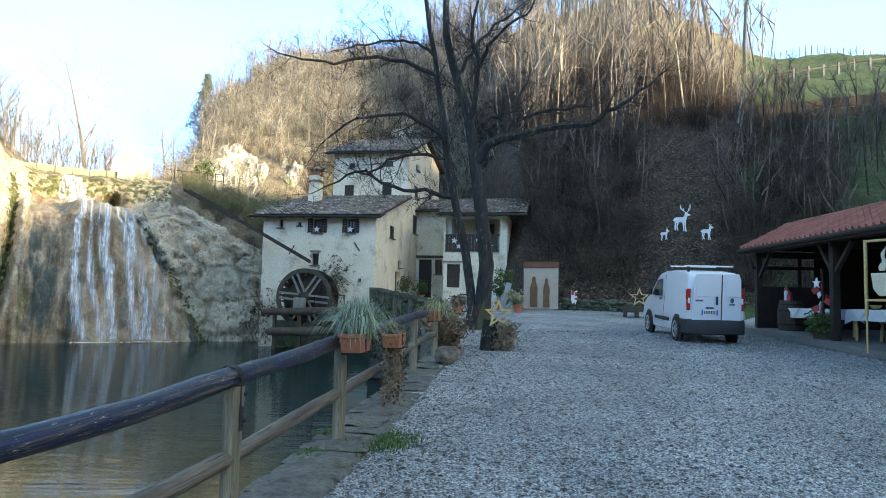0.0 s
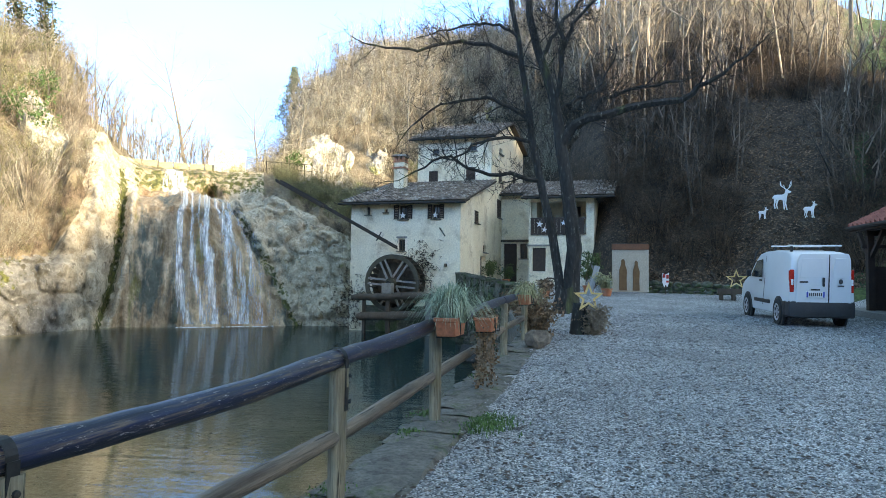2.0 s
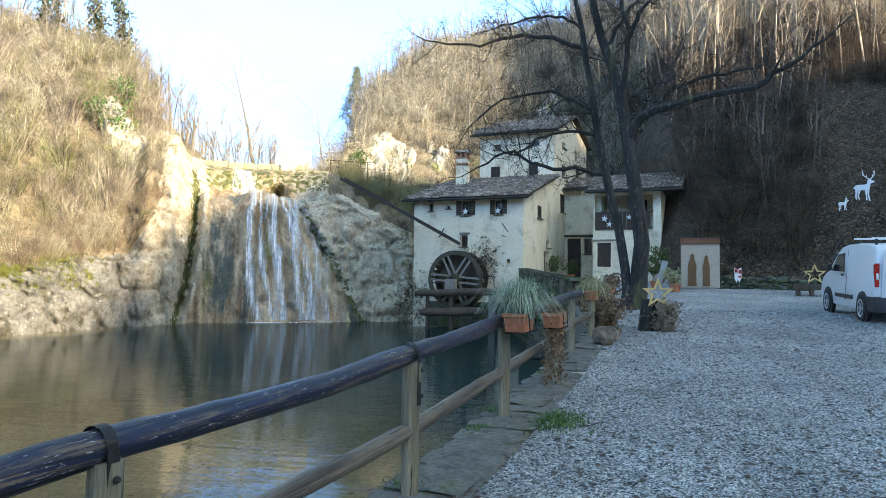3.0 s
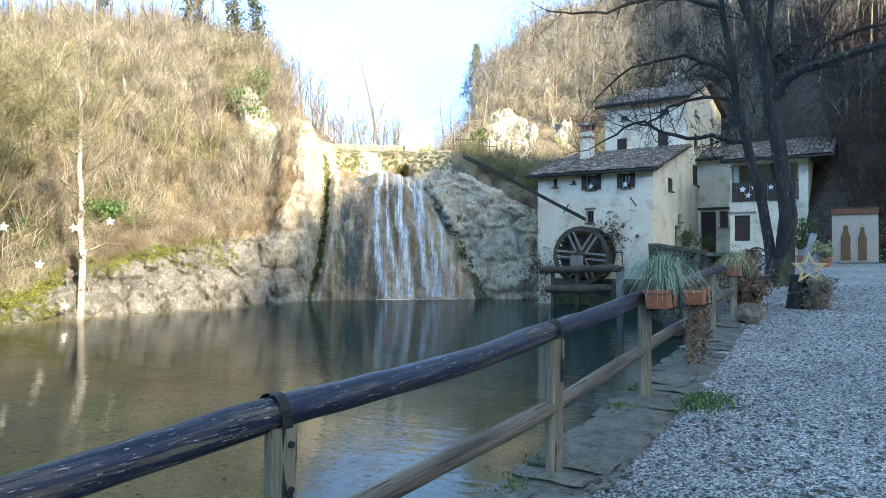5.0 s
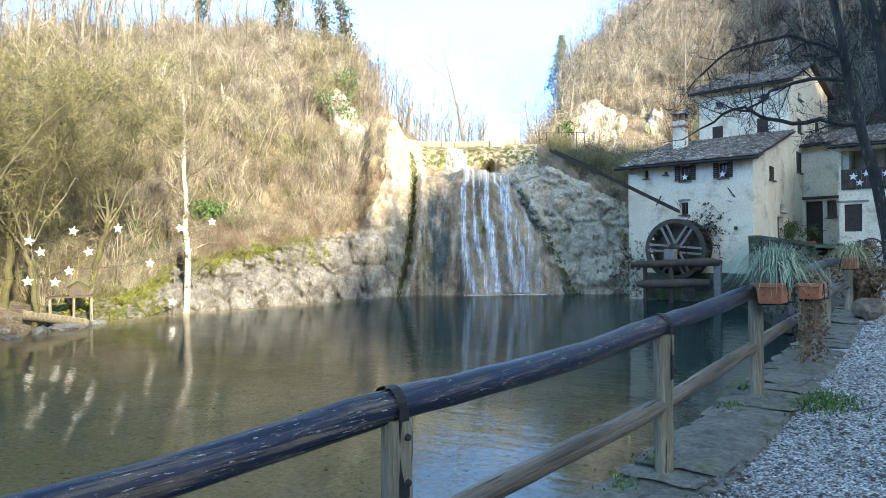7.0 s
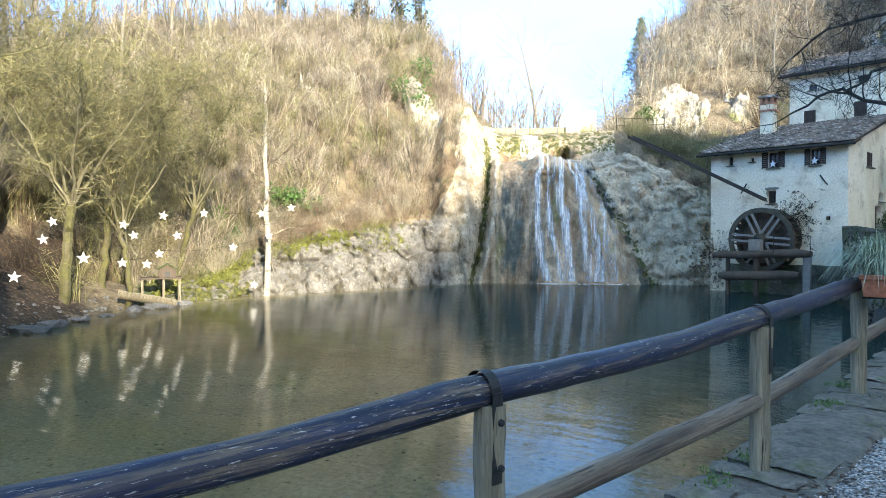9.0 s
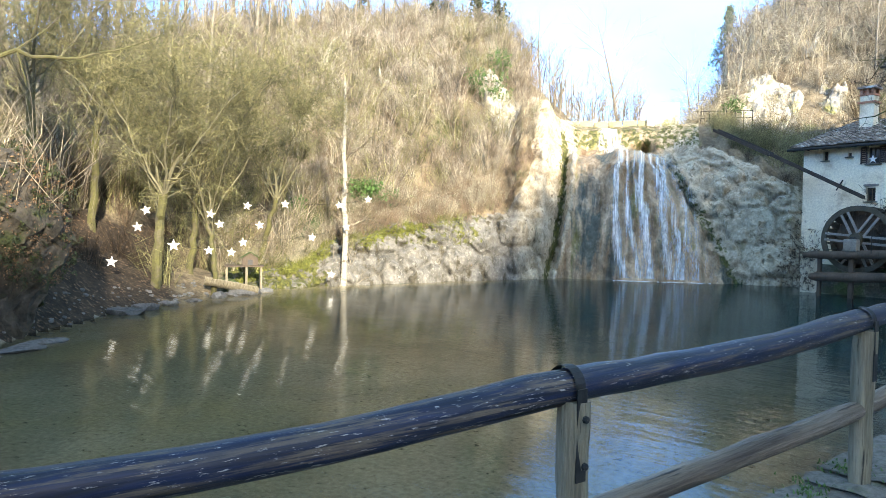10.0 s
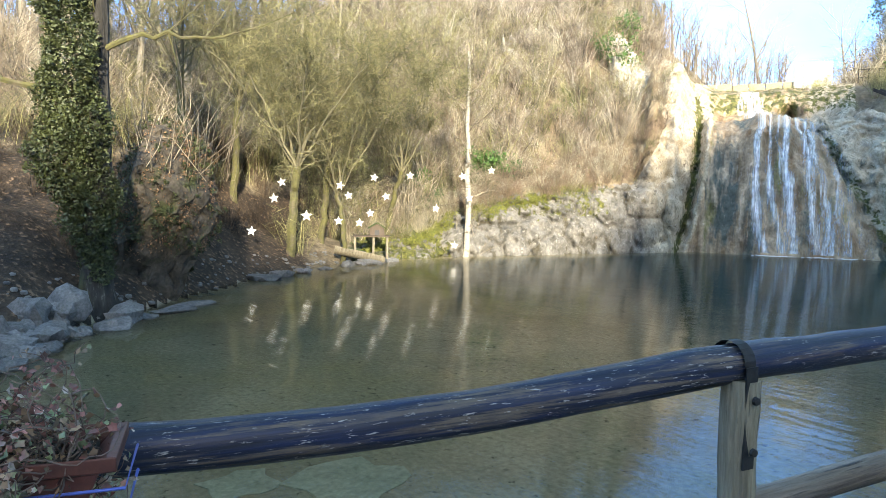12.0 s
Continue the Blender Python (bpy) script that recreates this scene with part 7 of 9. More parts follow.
def build_van():
    t = thing("van", pose(6.5, 18.0, court(18.0) - 0.03, 2.4, 0, -0.5) @ Matrix.Diagonal((0.83, 0.92, 1.03, 1)), "small white delivery van with a roof rack parked on the gravel", "van")
    side = [(-1.93, 0.34), (-1.96, 0.6), (-1.96, 0.95), (-1.93, 1.3), (-1.86, 1.58), (-1.74, 1.68), (-1.3, 1.72), (-0.6, 1.74), (0.1, 1.72), (0.5, 1.66), (0.75, 1.53), (1.0, 1.32), (1.22, 1.1), (1.5, 1.0), (1.75, 0.88), (1.9, 0.7), (1.94, 0.5), (1.9, 0.3), (1.0, 0.26), (0, 0.26), (-1.0, 0.26)]

    def half(z):
        return 0.84 - max(0.0, z - 0.95) * 0.17 - max(0.0, 0.5 - z) * 0.1

    rows = []
    for f in (-1, -0.985, -0.94, -0.84, -0.5, 0, 0.5, 0.84, 0.94, 0.985, 1):
        inset = {1: 0.045, 0.985: 0.022, 0.94: 0.008}.get(abs(f), 0.0)
        rows.append([(half(z) * f, y * (1 - inset * 0.8), 0.95 + (z - 0.95) * (1 - inset * 1.3)) for y, z in side])
    g = ring(rows, True)
    n = len(side)
    g[1].append(tuple(range(n)))
    g[1].append(tuple(reversed(range(10 * n, 11 * n))))
    part("body", g, M["van_paint"], t, smooth=True)
    # wheels with dark arches
    for x in (-0.80, 0.80):
        s = 1 if x > 0 else -1
        for y in (-1.22, 1.28):
            part("wheel_arch", moved(lathe([(0, 0), (0.37, 0), (0.37, 0.05), (0, 0.05)], 22), pose(x - 0.0 * s, y, 0.31, 0, 90 * s, 0)), M["black_plastic"], t)
            w = part("wheel", moved(lathe([(0.19, 0.09), (0.29, 0.085), (0.315, 0.05), (0.315, -0.06), (0.29, -0.09), (0.19, -0.09)], 26), pose(0, 0, 0, 0, 90 * s, 0)), M["tyre"], t, smooth=True, m=pose(x + 0.0 * s, y, 0.315))
            part("rim", moved(lathe([(0.0, 0.075), (0.05, 0.085), (0.06, 0.06), (0.12, 0.065), (0.185, 0.095), (0.2, 0.09), (0.2, 0.04)], 26), pose(0, 0, 0, 0, 90 * s, 0)), M["rim_silver"], w, smooth=True)
            for k in range(6):
                part("rim_slot", moved(box(0.05, 0.07, 0.012, 0.125, 0, 0.076), pose(0, 0, 0, 0, 90 * s, 0) @ pose(0, 0, 0, 0, 0, 60 * k)), M["black_plastic"], w)
    part("rear_bumper", moved(ring([[(x, y - (0.05 if abs(x) < 0.8 else -0.02), z) for y, z in ((-1.9, 0.24), (-1.97, 0.27), (-1.985, 0.52), (-1.94, 0.6), (-1.7, 0.6), (-1.7, 0.24))] for x in np.linspace(-0.85, 0.85, 9)], True), pose(0, 0, 0)), M["black_plastic"], t, smooth=True)
    for s in (-1, 1):
        part("bumper_corner", box(0.06, 0.62, 0.32, s * 0.815, -1.66, 0.27), M["black_plastic"], t, bevel=0.02)
        part("side_strip", box(0.03, 1.25, 0.09, s * 0.845, 0.05, 0.47), M["black_plastic"], t, bevel=0.01)
        lamp = part("tail_light", slab([(-0.05, 0), (0.05, 0.0), (0.06, 0.5), (-0.04, 0.5), (-0.06, 0.2)], 0.05), M["lamp_red"], t, bevel=0.012, m=pose(s * 0.765, -1.965, 0.80))
        part("lamp_panel", box(0.06, 0.02, 0.13, 0, -0.012, 0.16), M["lamp_clear"], lamp, bevel=0.01)
        part("side_lamp", box(0.02, 0.07, 0.42, s * 0.808, -1.9, 0.86), M["lamp_red"], t, bevel=0.008)
        # front side window, door seams, mirror, handle
        zz = 1.28
        win = [(0.0, 0.0), (0.85, 0.0), (0.92, 0.03), (0.55, 0.40), (0.08, 0.44)]
        v, f = slab(win, 0.012)
        part("side_window", (np.array([(s * (half(1.05 + p[2] * 0.85) + 0.004 + (0.006 if p[1] > 0 else 0)), 0.08 + p[0], 1.08 + p[2]) for p in v]), f), M["glass_dark"], t)
        m = part("mirror", box(0.14, 0.1, 0.17, s * 0.93, 0.92, 1.08), M["black_plastic"], t, bevel=0.03)
        for y in (-0.02, 1.03):
            part("door_seam", bar((s * 0.842, y, 0.42), (s * (half(1.62) + 0.005), y - 0.02, 1.6 if y < 0.5 else 1.2), 0.012, 0.008), M["black_plastic"], t)
        part("door_handle", box(0.03, 0.16, 0.05, s * 0.85, 0.14, 0.98), M["black_plastic"], t, bevel=0.01)
    # rear doors: one ajar by a little, with panels
    for s, wdt in ((-1, 0.82), (1, 0.58)):
        xc = -0.27 if s < 0 else 0.45
        d = part("rear_door", slab([(-wdt / 2, 0.0), (wdt / 2, 0.0), (wdt / 2 - (0.04 if s > 0 else 0), 0.95), (wdt / 2 - (0.10 if s > 0 else 0), 1.08), (-wdt / 2 + (0.1 if s < 0 else 0), 1.08), (-wdt / 2 + (0.03 if s < 0 else 0), 0.95)], 0.03), M["van_paint"], t, bevel=0.01, m=pose(xc, -1.998, 0.575, 3.5, 0, 0))
        part("upper_panel", slab([(-wdt / 2 + 0.09, 0.55), (wdt / 2 - 0.09, 0.55), (wdt / 2 - 0.14, 0.98), (-wdt / 2 + 0.14, 0.98)], 0.012), M["van_paint"], d, bevel=0.005, m=pose(0, -0.014, 0))
        part("hinge_gap", box(0.014, 0.012, 1.04, wdt / 2 + 0.012 if s < 0 else -wdt / 2 - 0.0, -0.002, 0.02), M["black_plastic"], d)
        if s < 0:
            part("handle", box(0.06, 0.035, 0.2, 0.28, -0.03, 0.36), M["black_plastic"], d, bevel=0.015)
            pl = part("number_plate", box(0.46, 0.014, 0.13, 0.08, -0.016, 0.12), M["white_paint"], d)
            for x in (-0.21, 0.21):
                part("plate_end", box(0.04, 0.006, 0.126, x + 0.08, -0.026, 0.122), M["blue_plate"], pl)
            for k in range(7):
                part("plate_bar", box(0.03, 0.004, 0.075, -0.07 + k * 0.05, -0.026, 0.147), M["plate_bars"], pl)
            part("name_bar", box(0.22, 0.008, 0.035, -0.22, -0.012, 0.44), M["plate_bars"], d)
            part("lamp_strip", box(0.22, 0.012, 0.03, 0.08, -0.014, 0.275), M["black_plastic"], d)
        else:
            part("badge", moved(lathe([(0, 0.01), (0.05, 0.008), (0.055, 0)], 18), pose(0.0, -0.012, 0.47, 90, 0, 0)), M["plate_bars"], d)
            part("name_bar", box(0.16, 0.008, 0.03, 0.0, -0.012, 0.36), M["plate_bars"], d)
    part("brake_light", box(0.14, 0.02, 0.035, -0.1, -1.91, 1.62), M["lamp_red"], t, bevel=0.006)
    for y in (-1.5, -0.35):
        rb = part("rack_bar", box(1.42, 0.06, 0.035, 0, y, 1.82), M["white_paint"], t, bevel=0.012)
        for x in (-0.6, 0.6):
            part("rack_foot", box(0.06, 0.08, 0.14, x, y, 1.68), M["black_plastic"], rb, bevel=0.01)
    return t


build_van()

# ---- shed ----
M["shed_wood"] = material("shed_wood", (0.020, 0.011, 0.008), (0.045, 0.025, 0.017), 4, 0.75, 0.4, 30)
M["cloth"] = material("cloth", (0.55, 0.57, 0.60), (0.64, 0.66, 0.68), 2, 0.9, 0.2, 40)
M["cream_board"] = material("cream_board", (0.66, 0.56, 0.38), (0.72, 0.63, 0.46), 3, 0.7, 0.1, 30)
M["slab_stone"] = material("slab_stone", (0.15, 0.145, 0.14), (0.22, 0.21, 0.2), 1.5, 0.9, 0.4, 20)


def build_shed():
    t = thing("market_shed", pose(0, 0, 0), "open timber shed with a red tiled roof beside the yard", "shed")
    part("floor_slab", wobble(box(5.2, 10.0, 0.16, 11.4, 15.6, 0.72, (2.4, 0, 0)), 0.02, 1), M["slab_stone"], t)
    x0, x1, ya, yb = 9.2, 13.6, 9.5, 19.85
    for y in (19.75, 15.9, 10.0):
        p = part("post", box(0.17, 0.17, 2.5, x0, y, 0.75), M["shed_wood"], t, bevel=0.01)
        part("brace", bar((x0, y - 0.06, 2.5), (x0, y - 0.75, 3.2), 0.09), M["shed_wood"], p)
        part("brace", bar((x0, y + 0.06, 2.5), (x0, y + 0.6, 3.2), 0.09), M["shed_wood"], p)
    for y in (19.75, 15.9, 12.2):
        part("rear_post", box(0.17, 0.17, 2.36, x1, y, 0.75), M["shed_wood"], t)
        part("tie_beam", box(4.6, 0.14, 0.18, (x0 + x1) / 2, y, 3.08), M["shed_wood"], t)
    part("eave_beam", box(0.16, yb - ya, 0.18, x0, (ya + yb) / 2, 3.22), M["shed_wood"], t)
    part("rear_beam", box(0.16, yb - ya, 0.16, x1, (ya + yb) / 2, 3.1), M["shed_wood"], t)
    # half-height boarded end wall and the back wall
    e = part("end_wall", box(2.9, 0.05, 1.5, 10.6, 19.8, 0.75), M["shed_wood"], t)
    for k in range(9):
        part("board", box(2.86, 0.025, 0.155, 10.6, 19.755, 0.78 + 0.163 * k), M["shed_wood"], e)
    part("end_rail", box(4.4, 0.08, 0.1, 11.2, 19.78, 2.75), M["shed_wood"], t)
    part("end_stud", box(0.1, 0.1, 0.9, 10.4, 19.78, 2.26), M["shed_wood"], t)
    # near wall and full back wall, out of view, added to darken the shed
    part("near_wall", box(4.4, 0.06, 2.4, 11.4, ya + 0.1, 0.75), M["shed_wood"], t)
    b = part("back_wall", box(0.06, yb - ya - 0.2, 2.6, x1 + 0.12, (ya + yb) / 2, 0.75), M["shed_wood"], t)
    # roof: two boarded slopes, tiles laid one by one on the visible slope
    ridge_x, ridge_z, eave_x, eave_z = 10.25, 4.02, 8.85, 3.3
    for sx, name, run, fall in ((1, "front_slope", ridge_x - eave_x, ridge_z - eave_z), (-1, "rear_slope", 3.6, 0.75)):
        L = math.hypot(run, fall)
        a = math.degrees(math.atan2(fall, run))
        m = pose(ridge_x - sx * run / 2, (ya + yb) / 2, ridge_z - fall / 2, 0, -a * sx, 0)
        part(name, moved(box(L, yb - ya + 0.5, 0.05), m), M["shed_wood"], t)
    part("fascia", box(0.05, yb - ya + 0.5, 0.16, eave_x - 0.02, (ya + yb) / 2, eave_z - 0.10), M["shed_wood"], t)
    part("gutter", tube([(eave_x - 0.08, ya - 0.2, eave_z), (eave_x - 0.08, yb + 0.25, eave_z)], 0.06, 8), M["shed_wood"], t)
    part("ridge_row", joined(*[tube([(ridge_x, y, ridge_z + 0.05), (ridge_x, y + 0.36, ridge_z + 0.065)], [0.12, 0.10], 10) for y in np.arange(ya - 0.2, yb + 0.1, 0.33)]), M["red_tile"], t)
    part("gable", slab([(eave_x + 0.4, 3.34), (x1 + 0.1, 3.26), (ridge_x, 3.98)], 0.05), M["shed_wood"], t, m=pose(0, 19.9, 0))
    part("closed_end", box(2.75, 0.06, 2.55, 12.25, 19.86, 0.75), M["shed_wood"], t)
    return t


shed = build_shed()


def barrel(at, r, h, label):
    t = thing("barrel", pose(*at), label, "barrel", "barrels")
    prof = [(0, 0), (r * 0.8, 0), (r * 0.95, h * 0.25), (r, h * 0.5), (r * 0.95, h * 0.75), (r * 0.8, h), (r * 0.74, h), (r * 0.74, h - 0.03), (0, h - 0.03)]
    part("barrel_body", lathe(prof, 22), M["old_wood"], t, smooth=True)
    for q, k in ((0.12, 0.89), (0.3, 0.97), (0.7, 0.97), (0.88, 0.89)):
        part("hoop", lathe([(r * k + 0.006, h * q - 0.02), (r * k + 0.014, h * q - 0.02), (r * k + 0.014, h * q + 0.02), (r * k + 0.006, h * q + 0.02)], 22), M["iron"], t)
    return t


barrel((9.75, 19.0, 0.9), 0.36, 0.95, "dark oak barrel with ornaments on it in the shed")
barrel((9.0, 13.0, 0.76), 0.36, 0.9, "dark oak barrel under a red round top")
rt = part("round_table_board", lathe([(0, 0), (0.42, 0), (0.43, 0.02), (0.42, 0.04), (0, 0.04)], 24), M["red_paint"], m=pose(9.0, 13.0, 1.664))
tagged(rt, "round red painted top lying on a barrel", "table top")
for k, (dx, h) in enumerate(((-0.12, 0.2), (0.02, 0.28), (0.15, 0.2), (-0.02, 0.14))):
    bx = part("ornament_house", slab([(-0.055, 0), (0.055, 0), (0.055, h * 0.65), (0, h), (-0.055, h * 0.65)], 0.07), M["red_paint"] if k != 3 else M["white_paint"], m=pose(9.62 + dx * 0.6, 18.85 + dx, 1.83, 0, 0, -60))
    tagged(bx, "small red and white ornament house on a barrel", "ornament", "barrel ornaments")
lt = thing("lantern", pose(9.7, 19.15, 1.83), "white and blue lantern standing on the barrel", "lantern")
part("glass", lathe([(0, 0), (0.06, 0), (0.06, 0.26), (0.03, 0.3)], 10), M["white_paint"], lt)
part("cap", lathe([(0.07, 0.3), (0.02, 0.42), (0, 0.46)], 10), M["red_paint"], lt)


def cloth_table(at, lx, ly, label):
    t = thing("table", pose(*at), label, "table", "shed tables")
    part("tabletop", box(lx, ly, 0.04, 0, 0, 0.71), M["old_wood"], t)
    for x in (-1, 1):
        for y in (-1, 1):
            part("leg", bar((x * (lx / 2 - 0.12), y * (ly / 2 - 0.12), 0.0), (x * (lx / 2 - 0.08), y * (ly / 2 - 0.15), 0.71), 0.06), M["gold_wood"], t)
    return t


def tablecloth(at, lx, ly, label):
    t = thing("tablecloth", pose(*at), label, "tablecloth", "shed tablecloths")
    per = []
    n = 48
    for k in range(n):
        a = 2 * math.pi * k / n
        c, s = math.cos(a), math.sin(a)
        q = max(abs(c), abs(s))
        per.append((c / q * lx / 2, s / q * ly / 2))
    rows = []
    for f, z in ((0.0, 0.0), (0.97, 0.0), (1.0, -0.02), (1.01, -0.12), (1.03, -0.26)):
        rows.append([(x * f + (0.018 * math.sin(k * 1.7) if z < -0.05 else 0), y * f + (0.018 * math.cos(k * 2.1) if z < -0.05 else 0), z - (0.10 * (abs(x) > lx * 0.47 and abs(y) > ly * 0.44) if z < -0.2 else 0)) for k, (x, y) in enumerate(per)])
    part("cloth", ring(rows, True), M["cloth"], t, smooth=True)
    for y in (-ly / 4, ly / 4):
        part("overlay", (np.array([(-lx / 2 - 0.03, y - 0.3, 0.012), (-lx / 2 - 0.03, y + 0.3, 0.012), (lx / 2, y, 0.012), (-lx / 2 - 0.045, y, -0.24), (-lx / 2 - 0.04, y - 0.3, 0.006), (-lx / 2 - 0.04, y + 0.3, 0.006)]), [(0, 2, 1), (4, 5, 3)]), M["white_paint"], t)
    return t


for y in (17.9, 15.0):
    cloth_table((10.0, y, 0.88), 0.8, 2.1, "trestle table with pale legs in the shed")
    tablecloth((10.0, y, 1.636), 0.86, 2.16, "pale blue-grey tablecloth with white overlays on the table")
for k, y in enumerate((14.6, 14.95, 15.5)):
    bw = part("bowl", lathe([(0.05, 0), (0.1, 0.03), (0.13, 0.09), (0.12, 0.09), (0.09, 0.04), (0, 0.03)], 16), M["gold_wood"], smooth=True, m=pose(9.9, y, 1.652))
    tagged(bw, "shallow wooden bowl on the covered table", "bowl", "table bowls")
bxx = part("crate", box(0.3, 0.6, 0.25, 0, 0, 0), M["cream_board"], bevel=0.01, m=pose(11.8, 15.6, 1.55))
tagged(bxx, "pale wooden box on a stand in the shed", "box")
stn = part("stand", box(0.6, 2.4, 0.78, 11.9, 15.5, 0.77), M["shed_wood"], bevel=0.01)
tagged(stn, "dark wooden serving counter in the shed", "counter")

# decorated shrub in a pot before the tables
dt = thing("decorated_bush", pose(9.15, 16.35, 0.84), "potted evergreen with red ribbon and white ornaments", "potted plant")
rg = np.random.default_rng(61)
part("pot", lathe([(0, 0), (0.2, 0), (0.24, 0.3), (0.2, 0.3), (0, 0.28)], 16), M["old_wood"], dt, smooth=True)
cs = np.array([(math.cos(a) * r, math.sin(a) * r, z) for a, r, z in zip(rg.uniform(0, 7, 500), rg.uniform(0.05, 0.34, 500), rg.uniform(0.25, 0.62, 500))])
v, f = leaf_cloud(rg, cs, 1600, 0.05)
raw("foliage", v, f, M["leaf"], parent=dt)
part("stake", tube([(0, 0, 0.2), (0.03, 0, 1.0), (0.0, 0, 1.75)], 0.03, 6), M["shed_wood"], dt)
for k in range(9):
    a, z = k * 1.3, 0.55 + k * 0.09
    part("ribbon", moved(box(0.16, 0.02, 0.14), pose(0.10 * math.cos(a), 0.10 * math.sin(a), z, 0, 35, math.degrees(a))), M["red_paint"] if k % 3 else M["white_paint"], dt)
star_thing(pose(8.98, 16.3, 2.25), 0.14, "small white star above the decorated bush", -80, 0, "shed stars")
for y, z in ((17.2, 2.75), (16.2, 2.7), (15.2, 2.85), (14.4, 2.75)):
    star_thing(pose(11.3, y, z), 0.13, "small dull white star hanging in the shed", -65, 8, "shed stars")
    tagged(part("string", tube([(11.31, y, z + 0.1), (11.31, y, 3.5)], 0.004, 4), M["iron"]), "thin string holding a hanging star", "string", "star strings")

# sign with a cup on it
sg = thing("cup_sign", pose(8.72, 13.4, 1.75, 0, 0, -68), "cream sign board with a steaming cup shape in a wooden frame", "sign")
for x in (-0.36, 0.36):
    part("frame_post", box(0.05, 0.05, 1.55, x, 0, -0.25), M["gold_wood"], sg, bevel=0.005)
for z in (0.05, 1.25):
    part("frame_bar", box(0.67, 0.05, 0.05, 0, 0, z), M["gold_wood"], sg, bevel=0.005)
part("cup", slab([(-0.26, 0.62), (0.2, 0.62), (0.16, 0.3), (0.06, 0.16), (-0.1, 0.16), (-0.22, 0.3)], 0.03), M["cream_board"], sg, bevel=0.01)
part("steam", slab([(-0.08, 0.66), (0.02, 0.66), (0.09, 0.8), (0.02, 0.95), (0.06, 1.15), (-0.05, 1.0), (-0.02, 0.85), (-0.1, 0.75)], 0.03), M["cream_board"], sg, bevel=0.008)
part("ladder_post", tube([(-0.36, 0, -0.25), (-0.36, 0, -1.0)], 0.02, 6), M["gold_wood"], sg)
part("ladder_post", tube([(0.36, 0, -0.25), (0.36, 0, -1.0)], 0.02, 6), M["gold_wood"], sg)
# bent dark pole behind the van
pl = part("bent_pole", tube([(8.15, 26.0, 1.1), (8.15, 26.0, 2.5), (8.22, 26.0, 2.9), (8.5, 26.0, 3.25)], 0.035, 8), M["iron"], smooth=True)
tagged(pl, "dark bent metal pole beside the hill foot", "pole")
# ---- trees ----
def curve_through(pts, n=12):
    """Smooth points through a few given ones."""
    p = np.array(pts, float)
    p = np.vstack([2 * p[0] - p[1], p, 2 * p[-1] - p[-2]])
    out = []
    m = len(p) - 3
    for q in np.linspace(0, m - 1e-6, n):
        i, t = int(q), q - int(q)
        a, b, c, d = p[i], p[i + 1], p[i + 2], p[i + 3]
        out.append(0.5 * (2 * b + (c - a) * t + (2 * a - 5 * b + 4 * c - d) * t * t + (3 * b - a - 3 * c + d) * t**3))
    return np.array(out)


def limbs_with_twigs(rng, limbs, levels=2, kids=(5, 4), length=1.0, lift=0.25, first=0.25, per_metre=2.2):
    """Given limbs (points, r0, r1, level), grow side branches along them."""
    out = []
    for pts, r0, r1, lev in limbs:
        c = curve_through(pts, 14)
        c[1:-1] += rng.normal(0, 0.035, (12, 3))
        rad = np.linspace(r0, r1, 14)
        out.append((c, rad, lev))
        ln = np.linalg.norm(np.diff(c, axis=0), axis=1).sum()
        for _ in range(int(ln * per_metre) if lev else int(ln * per_metre * 0.35)):
            q = first + (1 - first) * rng.uniform(0, 1) if lev else rng.uniform(0.5, 1.0)
            i = min(int(q * 13), 12)
            d = c[i + 1] - c[i]
            d /= np.linalg.norm(d) + 1e-9
            side = np.cross(d, rng.normal(0, 1, 3))
            side /= np.linalg.norm(side) + 1e-9
            grow(rng, c[i], d * 0.5 + side * 0.8 + np.array((0, 0, 0.25)), length * rng.uniform(0.5, 1.2), max(0.006, min(0.020, rad[i] * 0.45)), levels + 2, kids, 0.3, lift, 0.8, 0.55, 0.3, out, 2, 0.15)
        grow(rng, c[-1], c[-1] - c[-2], length * 0.9, r1 * 0.9, levels + 2, kids, 0.3, lift, 0.8, 0.6, 0.3, out, 2, 0.15)
    return out


